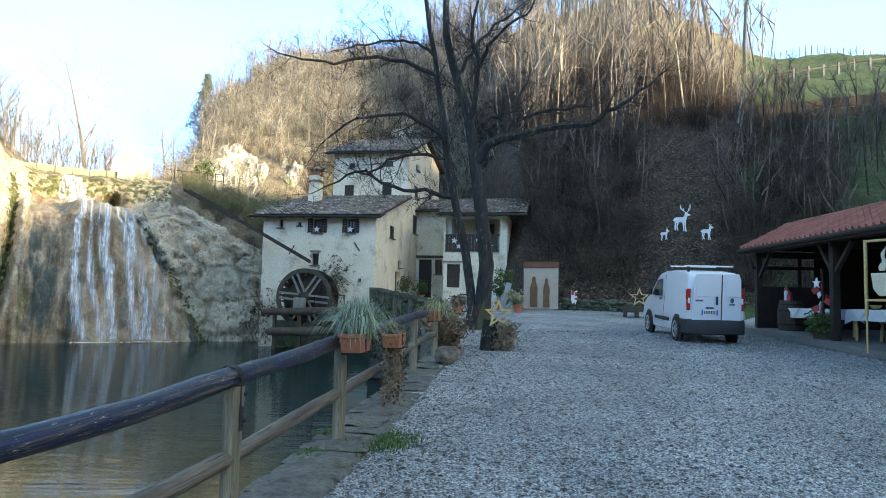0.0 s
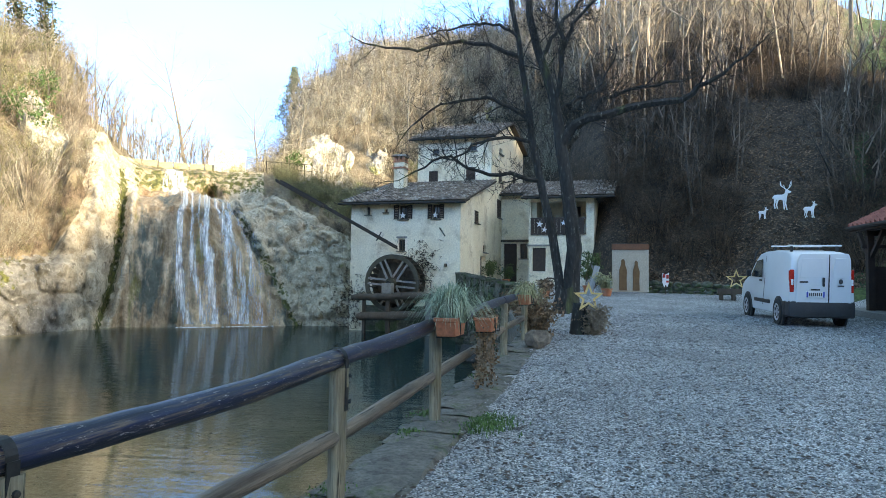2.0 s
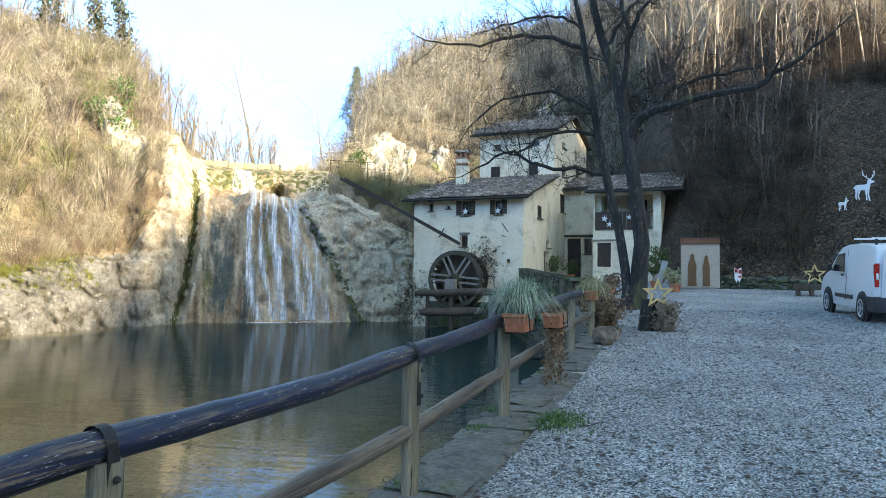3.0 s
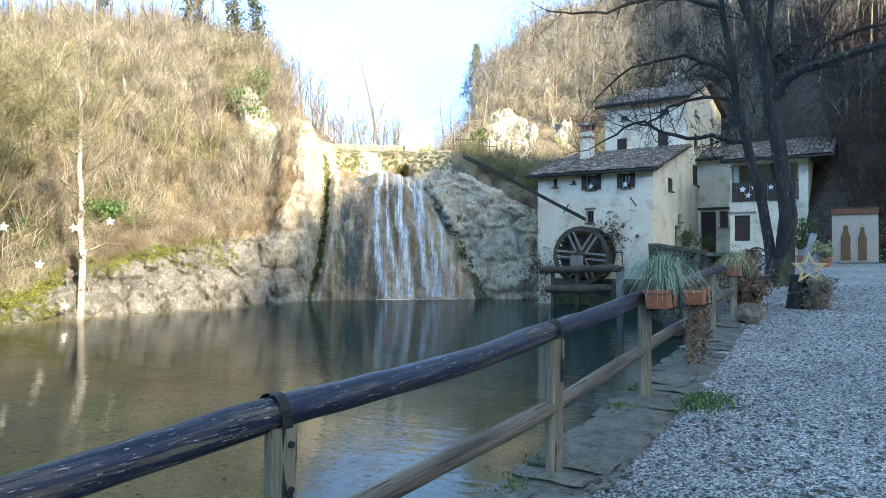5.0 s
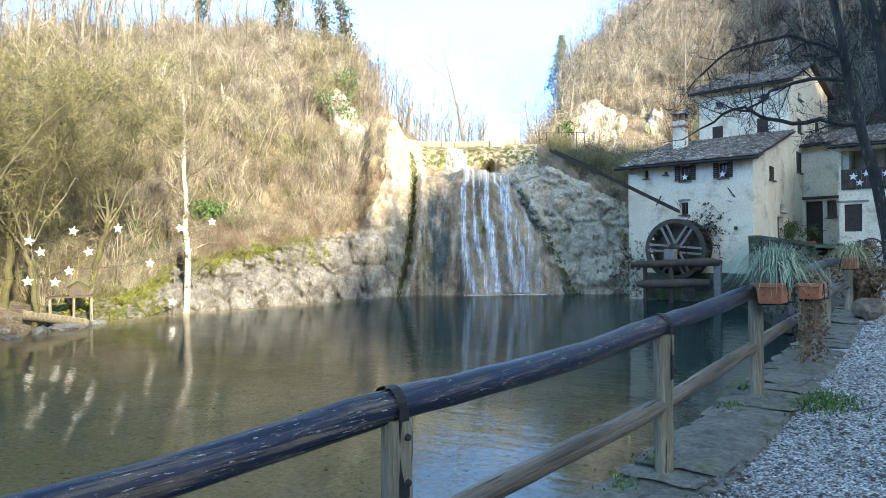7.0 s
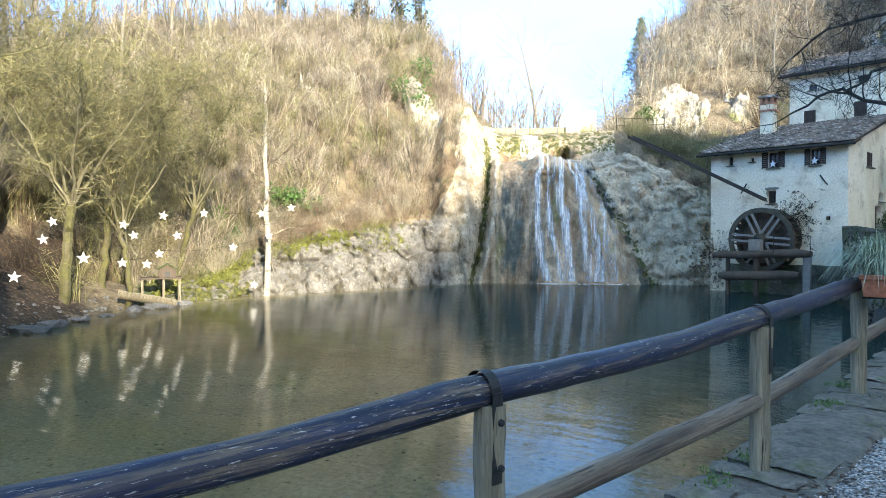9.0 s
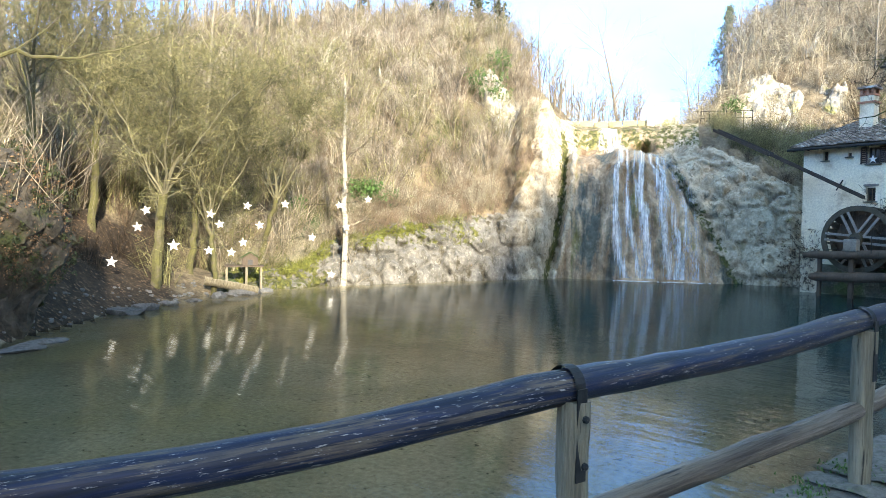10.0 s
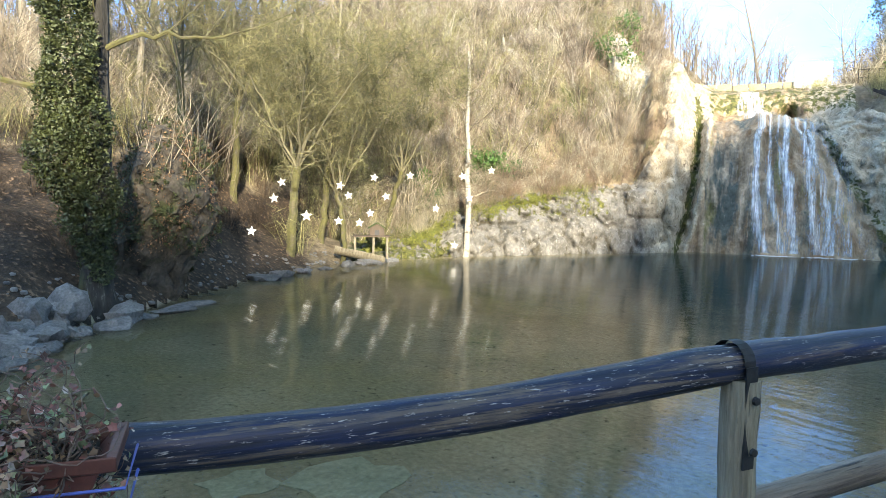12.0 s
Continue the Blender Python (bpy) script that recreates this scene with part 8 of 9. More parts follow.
def build_walnut():
    rng = np.random.default_rng(71)
    L = [
        ([(0.10, 0, -0.2), (0.14, 0, 0.8), (0.20, 0, 2.0), (0.02, 0, 3.5), (-0.16, 0, 4.9), (-0.46, 0.1, 6.2), (-0.78, 0.1, 7.3), (-1.10, 0.2, 8.9), (-1.2, 0.2, 10.6)], 0.25, 0.075, 0),
        ([(-0.10, 0.05, -0.2), (-0.24, 0.1, 1.0), (-0.59, 0.2, 3.1), (-0.92, 0.25, 4.5), (-1.11, 0.3, 6.2), (-1.31, 0.3, 7.3), (-1.57, 0.3, 8.9), (-1.7, 0.3, 10.4)], 0.14, 0.055, 0),
        ([(-0.14, 0, 4.7), (0.15, -0.15, 5.15), (0.9, -0.3, 5.4), (1.95, -0.5, 5.7), (3.15, -0.6, 5.8), (3.4, -0.6, 6.1), (4.05, -0.7, 6.45), (4.6, -0.7, 6.85)], 0.15, 0.035, 1),
        ([(-0.14, 0, 4.8), (0.3, 0.2, 5.4), (0.8, 0.4, 5.8), (1.7, 0.6, 6.35), (2.75, 0.8, 6.65), (3.3, 0.9, 6.7)], 0.09, 0.03, 1),
        ([(-0.30, 0.1, 5.6), (0.1, 0.3, 6.0), (0.55, 0.4, 6.2), (0.95, 0.5, 6.5), (1.2, 0.6, 7.0)], 0.06, 0.025, 1),
        ([(-0.30, 0.05, 5.5), (-0.26, -0.2, 6.3), (-0.13, -0.3, 7.4), (-0.35, -0.4, 8.2), (-0.2, -0.5, 9.2)], 0.10, 0.04, 1),
        ([(-0.15, -0.3, 7.3), (0.15, -0.4, 8.0), (0.65, -0.5, 8.5), (1.3, -0.6, 9.0)], 0.06, 0.03, 1),
        ([(-0.80, 0.2, 3.72), (-1.3, 0, 3.8), (-1.95, -0.1, 3.85), (-2.6, -0.2, 3.98), (-3.25, -0.3, 4.35), (-3.7, -0.3, 4.25), (-4.3, -0.3, 3.9)], 0.07, 0.025, 1),
        ([(-0.98, 0.25, 4.85), (-1.8, -0.1, 4.9), (-2.5, -0.3, 4.75), (-2.9, -0.5, 4.4), (-3.3, -0.6, 4.2)], 0.055, 0.025, 1),
        ([(-1.05, 0.3, 5.5), (-1.9, 0.2, 6.0), (-2.6, 0, 6.05), (-3.5, -0.2, 5.85), (-4.4, -0.3, 5.2)], 0.06, 0.025, 1),
        ([(-1.35, 0.3, 7.35), (-2.5, 0.3, 7.75), (-3.4, 0.3, 7.85), (-4.2, 0.3, 7.6), (-5.1, 0.3, 7.7), (-5.8, 0.3, 7.85)], 0.07, 0.025, 1),
        ([(-1.40, 0.3, 7.9), (-2.0, 0.6, 8.4), (-3.0, 1.0, 8.6), (-4.0, 1.3, 8.5)], 0.05, 0.025, 1),
        ([(-0.75, 0.1, 7.1), (-0.4, 0.5, 8.0), (0.2, 0.9, 8.9), (0.9, 1.2, 9.6)], 0.07, 0.03, 1),
        ([(-0.20, 0.0, 4.9), (0.1, 0.7, 5.6), (0.5, 1.6, 6.4), (1.2, 2.4, 7.0)], 0.06, 0.03, 1),
        ([(-0.95, 0.3, 5.2), (-1.3, 1.0, 5.9), (-2.0, 1.8, 6.3)], 0.05, 0.03, 1)]
    b = limbs_with_twigs(rng, L, 2, (6, 5, 4, 3), 1.15, 0.3, 0.15, 2.6)
    t = plant_tree("bare_tree", (0.95, 18.92, court(18.9)), b, M["bark"], "large bare dark tree with two stems and mossy spreading limbs")
    ends = np.concatenate([np.array(p)[1:] for p, r, l in b if l >= 2])
    at = ends[rng.integers(0, len(ends), 6000)]
    v, f = shoots(at, at + rng.normal(0, 0.24, (6000, 3)) + (0, 0, 0.1), 0.006)
    tagged(raw("twig_spray", v, f, M["bark"], parent=t), kind="stuff")
    root = wobble(lathe([(0.52, -0.1), (0.40, 0.08), (0.32, 0.35), (0.29, 0.7)], 20), 0.07, 3)
    part("root_flare", root, M["bark"], t, smooth=True)


build_walnut()
M["olive_bark"] = material("olive_bark", (0.085, 0.078, 0.048), (0.20, 0.18, 0.115), 3, 0.9, 0.5, 14, per_piece=0.3)
M["grey_bark"] = material("grey_bark", (0.16, 0.14, 0.11), (0.27, 0.24, 0.19), 3, 0.9, 0.5, 14, per_piece=0.25)


def at_bearing(b, r, z=None):
    x, y = -math.sin(radians(b)) * r, math.cos(radians(b)) * r
    return (x, y, float(land_z(np.array([x]), np.array([y]))[0]) if z is None else z)


rt = np.random.default_rng(81)
# birch on the far shore
br = limbs_with_twigs(rt, [([(0, 0, -0.2), (0.05, 0, 3), (-0.02, 0, 6), (-0.05, 0, 8.6)], 0.14, 0.055, 0)] + [([(0, 0, z), (dx * 0.5, dy, z + 0.5), (dx, dy * 2, z + up)], 0.045, 0.010, 1) for z, dx, dy, up in ((2.3, 1.7, 0.2, 0.5), (3.0, -1.3, 0.3, 1.2), (3.6, 1.0, -0.3, 0.9), (4.6, -1.8, 0.2, 1.0), (5.3, 1.4, 0.2, 1.1), (6.2, -1.5, -0.2, 1.4), (6.8, 0.9, 0.3, 1.6), (7.4, -0.6, 0.2, 1.8), (7.8, 0.4, 0, 1.7))], 1, (4, 3), 0.6, 0.35, 0.2, 2.5)
plant_tree("birch", at_bearing(51.6, 28.9, -0.8), br, M["birch"], "slender pale birch standing at the pool's far shore", twig_bark=M["pale_wood"])
# mossy, twiggy trees on the left shore
for b, r, h, lean, rad, lab in ((66.2, 24.0, 3.0, 0.3, 0.17, "mossy forked tree with a dense bare olive crown"), (61.8, 25.0, 2.6, -0.7, 0.10, "leaning grey tree at the water with a bare crown"), (63.6, 26.4, 3.2, 0.4, 0.13, "mossy bare tree with thin olive twigs"), (58.2, 29.0, 3.0, 0.9, 0.12, "leaning bare tree on the grassy bank"), (70.5, 26.5, 3.6, 0.2, 0.14, "mossy bare tree with thin olive twigs"), (74.5, 23.5, 3.8, -0.3, 0.15, "tall bare tree on the shaded bank")):
    q = np.random.default_rng(int(b * 10))
    limbs = [([(0, 0, -0.3), (lean * 0.3, 0.05, h * 0.5), (lean, 0.1, h)], rad, rad * 0.75, 0)]
    for k in range(6):
        a = k * 1.05 + q.uniform(-0.3, 0.3)
        ln = q.uniform(3.0, 5.2)
        c, s = math.cos(a), math.sin(a)
        limbs.append(([(lean, 0.1, h - 0.15), (lean + c * ln * 0.3, s * ln * 0.3, h + ln * 0.45), (lean + c * ln * 0.62, s * ln * 0.6, h + ln * 0.85), (lean + c * ln * 0.95, s * ln * 0.9, h + ln * 1.0)], rad * 0.28, 0.008, 1))
    g = limbs_with_twigs(q, limbs, 1, (6, 5, 6), 1.5, 0.10, 0.15, 3.4)
    st = plant_tree("shore_tree", at_bearing(b, r), g, M["moss_bark"], lab, twig_bark=M["olive_bark"])
    ends = np.concatenate([np.array(p)[1:] for p, _, l in g if l >= 2])
    at = ends[q.integers(0, len(ends), 6500)]
    v, f = shoots(at, at + q.normal(0, 0.32, (6500, 3)) - (0, 0, 0.05), 0.0068)
    tagged(raw("twig_spray", v, f, M["olive_brush"], parent=st), kind="stuff")
# pale shrubby stems beside the birch and on the slope
for b, r in ((53.0, 29.3), (50.4, 29.6), (56.6, 30.0)):
    q = np.random.default_rng(int(b * 7))
    g = grow(q, (0, 0, -0.2), (0.1, 0, 1), 2.6, 0.04, 2, (7, 5), 0.25, 0.3, 0.7, 0.6, 0.2, start=0.1)
    plant_tree("young_tree", at_bearing(b, r), g, M["grey_bark"], "thin pale young tree on the rocky bank")
# ivy-clad tree
iv = np.random.default_rng(91)
pos = at_bearing(80.6, 14.6, -0.75)
limbs = [([(0, 0, -0.3), (-0.05, 0, 1.5), (-0.1, 0.1, 4), (0.05, 0.1, 7), (0.1, 0, 10.5)], 0.27, 0.09, 0), ([(-0.1, 0, 3.6), (-0.5, -0.7, 4.1), (-1.0, -1.6, 4.4), (-1.6, -2.6, 4.3)], 0.09, 0.02, 1), ([(0, 0, 4.8), (0.3, 0.8, 5.2), (0.7, 1.8, 5.25), (1.0, 2.8, 5.6)], 0.06, 0.012, 1), ([(0, 0, 6.0), (-0.6, 0.6, 6.8), (-1.0, 1.4, 7.4)], 0.06, 0.012, 1), ([(0, 0, 7.0), (0.4, -0.8, 7.8), (0.6, -1.8, 8.3)], 0.06, 0.012, 1)]
tv = plant_tree("ivy_tree", pos, limbs_with_twigs(iv, limbs, 1, (4, 3), 1.0, 0.2, 0.3, 2.0), M["bark"], "dark tree thickly covered with green ivy on the bank", twig_bark=M["moss_bark"])
part("root_flare", wobble(lathe([(0.6, -0.2), (0.4, 0.15), (0.3, 0.5), (0.27, 0.9)], 18), 0.09, 2.5), M["bark"], tv, smooth=True)
cs = []
for _ in range(9000):
    z = iv.uniform(0.7, 10.2)
    a = iv.uniform(0, 2 * math.pi)
    w = (0.24 + 0.24 * smooth01(np.array((z - 0.6) / 2.0)) + 0.15 * math.sin(z * 1.7 + a * 2) + 0.1 * math.sin(z * 4.3 - a)) * iv.uniform(0.6, 1.12)
    cs.append((math.cos(a) * w * 0.9, math.sin(a) * w - 0.38 * smooth01(np.array((z - 1.2) / 2)), z))
v, f = leaf_cloud(iv, np.array(cs, float), 64000, 0.036, flat=0.35)
raw("ivy", v, f, M["ivy_leaf"], parent=tv)

# ridge trees, some wrapped in ivy
for b, r, h, ivy in ((38.2, 52, 6.5, True), (40.0, 53, 6.0, True), (43.0, 54, 8.0, True), (44.2, 54, 7.5, True), (47.5, 55, 7.0, False), (50.0, 55, 8.0, True), (53.0, 54, 8.5, False), (57.0, 52, 9.0, False), (60.5, 50, 9.5, False), (64.0, 49, 9.0, False), (68.0, 47, 10.0, False), (72.0, 45, 10.0, False), (76.0, 40, 10.0, False), (80.0, 36, 10.0, True), (35.0, 51, 5.0, False), (33.4, 50, 4.5, False), (28.0, 58, 11.0, False), (23.2, 60, 7.5, False), (22.2, 56, 5.0, False), (19.6, 52, 5.5, False), (58.5, 44, 8.0, False), (66.0, 40, 9.0, False), (71.0, 36, 9.0, False), (55.5, 47, 7.0, False), (62.5, 36, 9.0, False), (65.0, 34, 9.5, False), (68.4, 32, 9.0, False), (69.8, 40, 10.0, False), (73.5, 31, 9.5, False), (75.2, 34, 10.0, False), (77.2, 28, 9.0, False), (79.0, 30, 9.5, False), (82.5, 26, 9.0, False), (84.5, 30, 10.0, False), (81.2, 33, 10.0, False)):
    q = np.random.default_rng(int(b * 31))
    g = grow(q, (0, 0, -0.4), (q.normal(0, 0.06), q.normal(0, 0.06), 1), h, 0.06 + h * 0.010, 3, (9, 5, 3), 0.16, 0.35, 0.6, 0.42, 0.15, start=0.3)
    tt = plant_tree("ridge_tree", at_bearing(b, r), g, M["grey_bark"], "ivy-wrapped bare tree on the ridge" if ivy else "bare winter tree on the ridge", twig_bark=M["pale_wood"])
    tagged(tt, group="ridge trees")
    if ivy:
        tr = np.array(g[0][0])
        c = tr[q.integers(1, 6, 500)] + (tr[1] - tr[0]) * q.uniform(-0.5, 0.5, (500, 1)) + q.normal(0, 0.28, (500, 3))
        v, f = leaf_cloud(q, c, 1100, 0.13)
        raw("ivy", v, f, M["ivy_leaf"], parent=tt)
# trees on the right-hand slope
for b, r, h, lx in ((-22.0, 57, 15, -1.6), (-24.2, 58, 15, -0.3), (-19.5, 60, 13, -1.2), (-17.5, 58, 13, -1.0), (-16.0, 62, 12, -0.8), (-13.0, 58, 12, 0.3), (-10.0, 60, 12, 0.4), (-6.5, 62, 11, 0.2), (-2.5, 64, 11, 0.5), (1.5, 62, 7, 0.2), (8.0, 58, 7, 0.3), (10.5, 57, 6, 0.0), (-14.8, 50, 10, -0.4), (-8.5, 48, 9, 0.2), (-12, 66, 12, 0), (-20.5, 66, 12, -0.8)):
    q = np.random.default_rng(int(abs(b) * 37))
    g = grow(q, (0, 0, -0.4), (lx / h, q.normal(0, 0.04), 1), h, 0.05 + h * 0.009, 3, (9, 4, 3), 0.10, 0.4, 0.55, 0.36, 0.2, start=0.35)
    tagged(plant_tree("slope_tree", at_bearing(b, r), g, M["grey_bark"], "slender bare tree of the winter wood", twig_bark=M["pale_wood"]), group="slope trees")


# the small fir beside the lane
M["fir_leaf"] = material("fir_leaf", (0.12, 0.15, 0.10), (0.22, 0.25, 0.17), 3, 0.7, 0, 20, per_piece=0.4)


def build_fir():
    q = np.random.default_rng(17)
    t = thing("fir_tree", pose(*at_bearing(20.2, 78)) @ Matrix.Scale(1.05, 4), "dark green fir beyond the top of the waterfall", "tree")
    part("trunk", tube([(0, 0, -0.3), (0, 0, 6.8)], [0.14, 0.03], 7), M["bark"], t)
    cs = []
    for z in np.arange(1.2, 6.8, 0.3):
        w = (6.9 - z) * 0.36
        for k in range(9):
            a = q.uniform(0, 2 * math.pi)
            for s in np.linspace(0.1, 1.0, 7):
                cs.append((math.cos(a) * w * s, math.sin(a) * w * s, z - 0.22 * w * s * s + 0.05))
    cs = np.array(cs) + q.normal(0, 0.12, (len(cs), 3))
    v, f = leaf_cloud(q, cs, 6500, 0.10, flat=0.1)
    raw("needles", v, f, M["fir_leaf"], parent=t)


build_fir()

# ---- left shore ----
def rocks(places, mat, label, category="rock", group="shore rocks"):
    for k, (b, r, z, sx, sy, sz) in enumerate(places):
        x, y, _ = at_bearing(b, r, 0)
        ob = part("rock", rubble(500 + int(b * 13 + r * 7), sx, sy, sz, 0.34), mat, smooth=False, m=pose(x, y, z, 0, 0, b * 11 % 180))
        tagged(ob, label, category, group)


rg = np.random.default_rng(101)
M["bank_stone"] = material("bank_stone", (0.075, 0.075, 0.077), (0.25, 0.245, 0.24), 5, 0.85, 1.0, 22, third=(0.12, 0.115, 0.10), third_at=0.58, third_size=2.5, per_piece=0.25, depth=0.03, vary=0.4)
BANK = [(84.7, 13.2, -0.75, 0.62, 0.55, 0.62), (83.2, 13.4, -0.75, 0.42, 0.36, 0.5), (82.5, 13.6, -0.72, 0.75, 0.6, 0.66), (85.9, 12.6, -0.85, 0.7, 0.55, 0.45), (84.6, 12.3, -0.88, 0.6, 0.5, 0.42), (83.6, 12.6, -0.85, 0.5, 0.45, 0.38), (87.4, 12.6, -0.8, 0.7, 0.6, 0.5), (86.4, 11.8, -0.9, 0.7, 0.55, 0.42), (85.2, 11.6, -0.92, 0.55, 0.45, 0.34), (88.4, 11.6, -0.88, 0.8, 0.6, 0.45), (90.0, 11.4, -0.85, 0.9, 0.7, 0.6), (91.8, 11.2, -0.8, 0.9, 0.8, 0.7), (82.4, 12.9, -0.88, 0.4, 0.36, 0.26), (81.5, 13.0, -0.88, 0.36, 0.3, 0.24), (87.0, 11.0, -0.94, 0.6, 0.5, 0.32), (89.0, 10.6, -0.94, 0.7, 0.5, 0.35), (83.9, 12.0, -0.93, 0.45, 0.4, 0.28)]
BANK += [(b + 0.5, r - 0.35, z - 0.03, sx * 0.5, sy * 0.5, sz * 0.55) for b, r, z, sx, sy, sz in BANK] + [(b - 0.4, r + 0.3, z + 0.1, sx * 0.55, sy * 0.5, sz * 0.5) for b, r, z, sx, sy, sz in BANK[:10]]
rocks(BANK, M["bank_stone"], "grey angular bank stone at the water's edge")
rocks([(78.9, 13.9, -0.85, 0.75, 0.6, 0.42), (79.6, 13.5, -0.9, 0.8, 0.6, 0.3), (75.5, 15.0, -0.9, 0.9, 0.5, 0.22), (74.0, 15.7, -0.9, 0.9, 0.45, 0.22), (77.4, 14.3, -0.88, 0.4, 0.35, 0.2), (59.3, 25.1, -0.85, 1.2, 0.7, 0.35), (57.9, 26.0, -0.85, 0.7, 0.5, 0.25), (61.6, 24.2, -0.88, 1.0, 0.6, 0.3), (60.5, 24.6, -0.88, 0.6, 0.5, 0.25), (68.4, 20.0, -0.9, 0.9, 0.6, 0.35), (66.9, 20.9, -0.88, 0.6, 0.5, 0.3), (65.2, 21.9, -0.88, 0.5, 0.4, 0.25), (63.4, 23.0, -0.9, 0.6, 0.5, 0.25)], M["bank_stone"], "pale flat shore rock half in the water")
peb = []
for k in range(330):
    b = rg.uniform(55, 92)
    r = np.interp(b, BEAR[:, 0], BEAR[:, 1]) + rg.uniform(-0.5, 2.2)
    x, y, z = at_bearing(b, r)
    s = rg.uniform(0.03, 0.13)
    g = rubble(k % 25, s * 1.3, s, s * 0.7)
    peb.append((g[0] + (x, y, max(z, -0.95) - s * 0.2), g[1]))
tagged(part("shore_pebbles", joined(*peb), M["bank_stone"], smooth=True), "loose pale pebbles and stones along the shore", "pebbles", kind="stuff")

# overgrown boulder beside the ivy tree
M["conglomerate"] = material("conglomerate", (0.035, 0.03, 0.024), (0.11, 0.092, 0.072), 3, 0.95, 1.0, 9, third=(0.07, 0.085, 0.03), third_at=0.58, third_size=1.2, depth=0.08, vary=0.5)
bo = thing("overgrown_boulder", pose(-16.4, 3.75, -0.9), "tall overhanging mossy boulder with dry growth on top", "boulder")
g = rubble(901, 2.0, 2.1, 3.6, 0.28)
v = np.array(g[0])
v[:, :2] *= (0.72 + 0.32 * smooth01((v[:, 2:] - 0.3) / 2.0))
v[:, 1] += 0.25 * v[:, 2] - 0.2
bm = bmesh.new()
dm = bpy.data.meshes.new("tmp")
dm.from_pydata(v.tolist(), [], g[1])
bm.from_mesh(dm)
bmesh.ops.subdivide_edges(bm, edges=bm.edges, cuts=5, use_grid_fill=True)
v = np.array([q.co for q in bm.verts])
fc = [tuple(q.index for q in p.verts) for p in bm.faces]
bm.free()
bpy.data.meshes.remove(dm)
part("stone", wobble(wobble(wobble((v, fc), 0.34, 1.1, 3), 0.16, 3.5, 4), 0.08, 8, 5), M["conglomerate"], bo)
top = v[v[:, 2] > 1.2]
cs = top[rg.integers(0, len(top), 2500)] * (1.03, 1.03, 1.0) + rg.normal(0, 0.07, (2500, 3))
vv, ff = leaf_cloud(rg, cs, 9000, 0.028)
raw("dry_growth", vv, ff, M["dead_leaf"], parent=bo)
cs = top[rg.integers(0, len(top), 500)] * (1.04, 1.04, 1.0) + rg.normal(0, 0.12, (500, 3))
vv, ff = leaf_cloud(rg, cs, 9000, 0.032)
raw("green_growth", vv, ff, M["ivy_leaf"], parent=bo)
tp = v[v[:, 2] > 2.6]
s = tp[rg.integers(0, len(tp), 70)]
e = s + np.c_[rg.normal(0, 0.7, (70, 2)), rg.uniform(0.8, 2.6, 70)]
vv, ff = twigs(s, (s + e) / 2 + rg.normal(0, 0.25, (70, 3)), e, 0.011)
tagged(raw("stem_tangle", vv, ff, M["pale_wood"], parent=bo), kind="stuff")


# little shelter for ducks, and a hollow log
def build_shelter():
    x, y, z = at_bearing(59.6, 25.9)
    t = thing("duck_shelter", pose(x, y, -0.62, 0, 0, 60) @ Matrix.Scale(0.85, 4), "small wooden bird shelter with a green roof on posts", "shelter")
    part("platform", box(1.6, 0.9, 0.06, 0, 0, 0.95), M["old_wood"], t)
    for px in (-0.7, 0.1, 0.7):
        for py in (-0.35, 0.35):
            part("leg", box(0.09, 0.09, 0.95, px, py, 0), M["post"], t)
    hut = part("hut", moved(slab([(-0.32, 0), (0.32, 0), (0.32, 0.32), (0, 0.52), (-0.32, 0.32)], 0.55), pose(0.25, -0.27, 1.012)), M["old_wood"], t)
    for sg_, a in ((-1, 32), (1, -32)):
        part("roof_board", moved(box(0.46, 0.7, 0.03), pose(0.25 + sg_ * 0.19, 0, 1.43, 0, -a * 1.0, 0)), M["meadow"], hut)
    # dark plate stands in for the shadowed opening of the hut
    part("doorway", box(0.2, 0.02, 0.22, 0.25, -0.285, 1.03), M["black_plastic"], hut)
    lg = thing("hollow_log", pose(*at_bearing(60.6, 24.9, -0.5), 0, 12, 65), "pale hollow half log lying by the shelter", "log")
    part("trough", moved(ring([[(x, 0.28 * math.cos(q) * k, 0.28 * math.sin(q) * k + 0.2) for q in np.linspace(-math.pi, 0, 9)] for k, x in ((1, -0.9), (1, 0.9), (0.8, 0.9), (0.8, -0.9), (1, -0.9))]), pose(0, 0, 0)), M["post"], lg, smooth=True)


build_shelter()

# strings of white stars in the shore trees
STARS = ((66.9, 24.2, 2.1), (67.5, 24.0, 1.55), (64.9, 25.0, 0.95), (69.3, 22.2, 0.52), (62.2, 25.2, 2.05), (61.5, 25.5, 1.7), (62.3, 25.1, 0.78), (60.6, 25.3, 0.72), (59.4, 26.0, 2.4), (58.4, 26.3, 1.7), (59.7, 26.0, 1.06), (56.4, 27.2, 2.55), (54.2, 27.4, 1.27), (52.0, 28.2, 2.6), (51.4, 28.2, 1.72), (49.6, 29.0, 2.9), (52.6, 27.6, -0.2))
for k, (b, r, z) in enumerate(STARS):
    x, y, _ = at_bearing(b, r, z)
    star_thing(pose(x, y, z), 0.17 if k != 2 else 0.21, "white cut-out star hung in the shore trees", b, (k * 37) % 30 - 15, "tree stars")
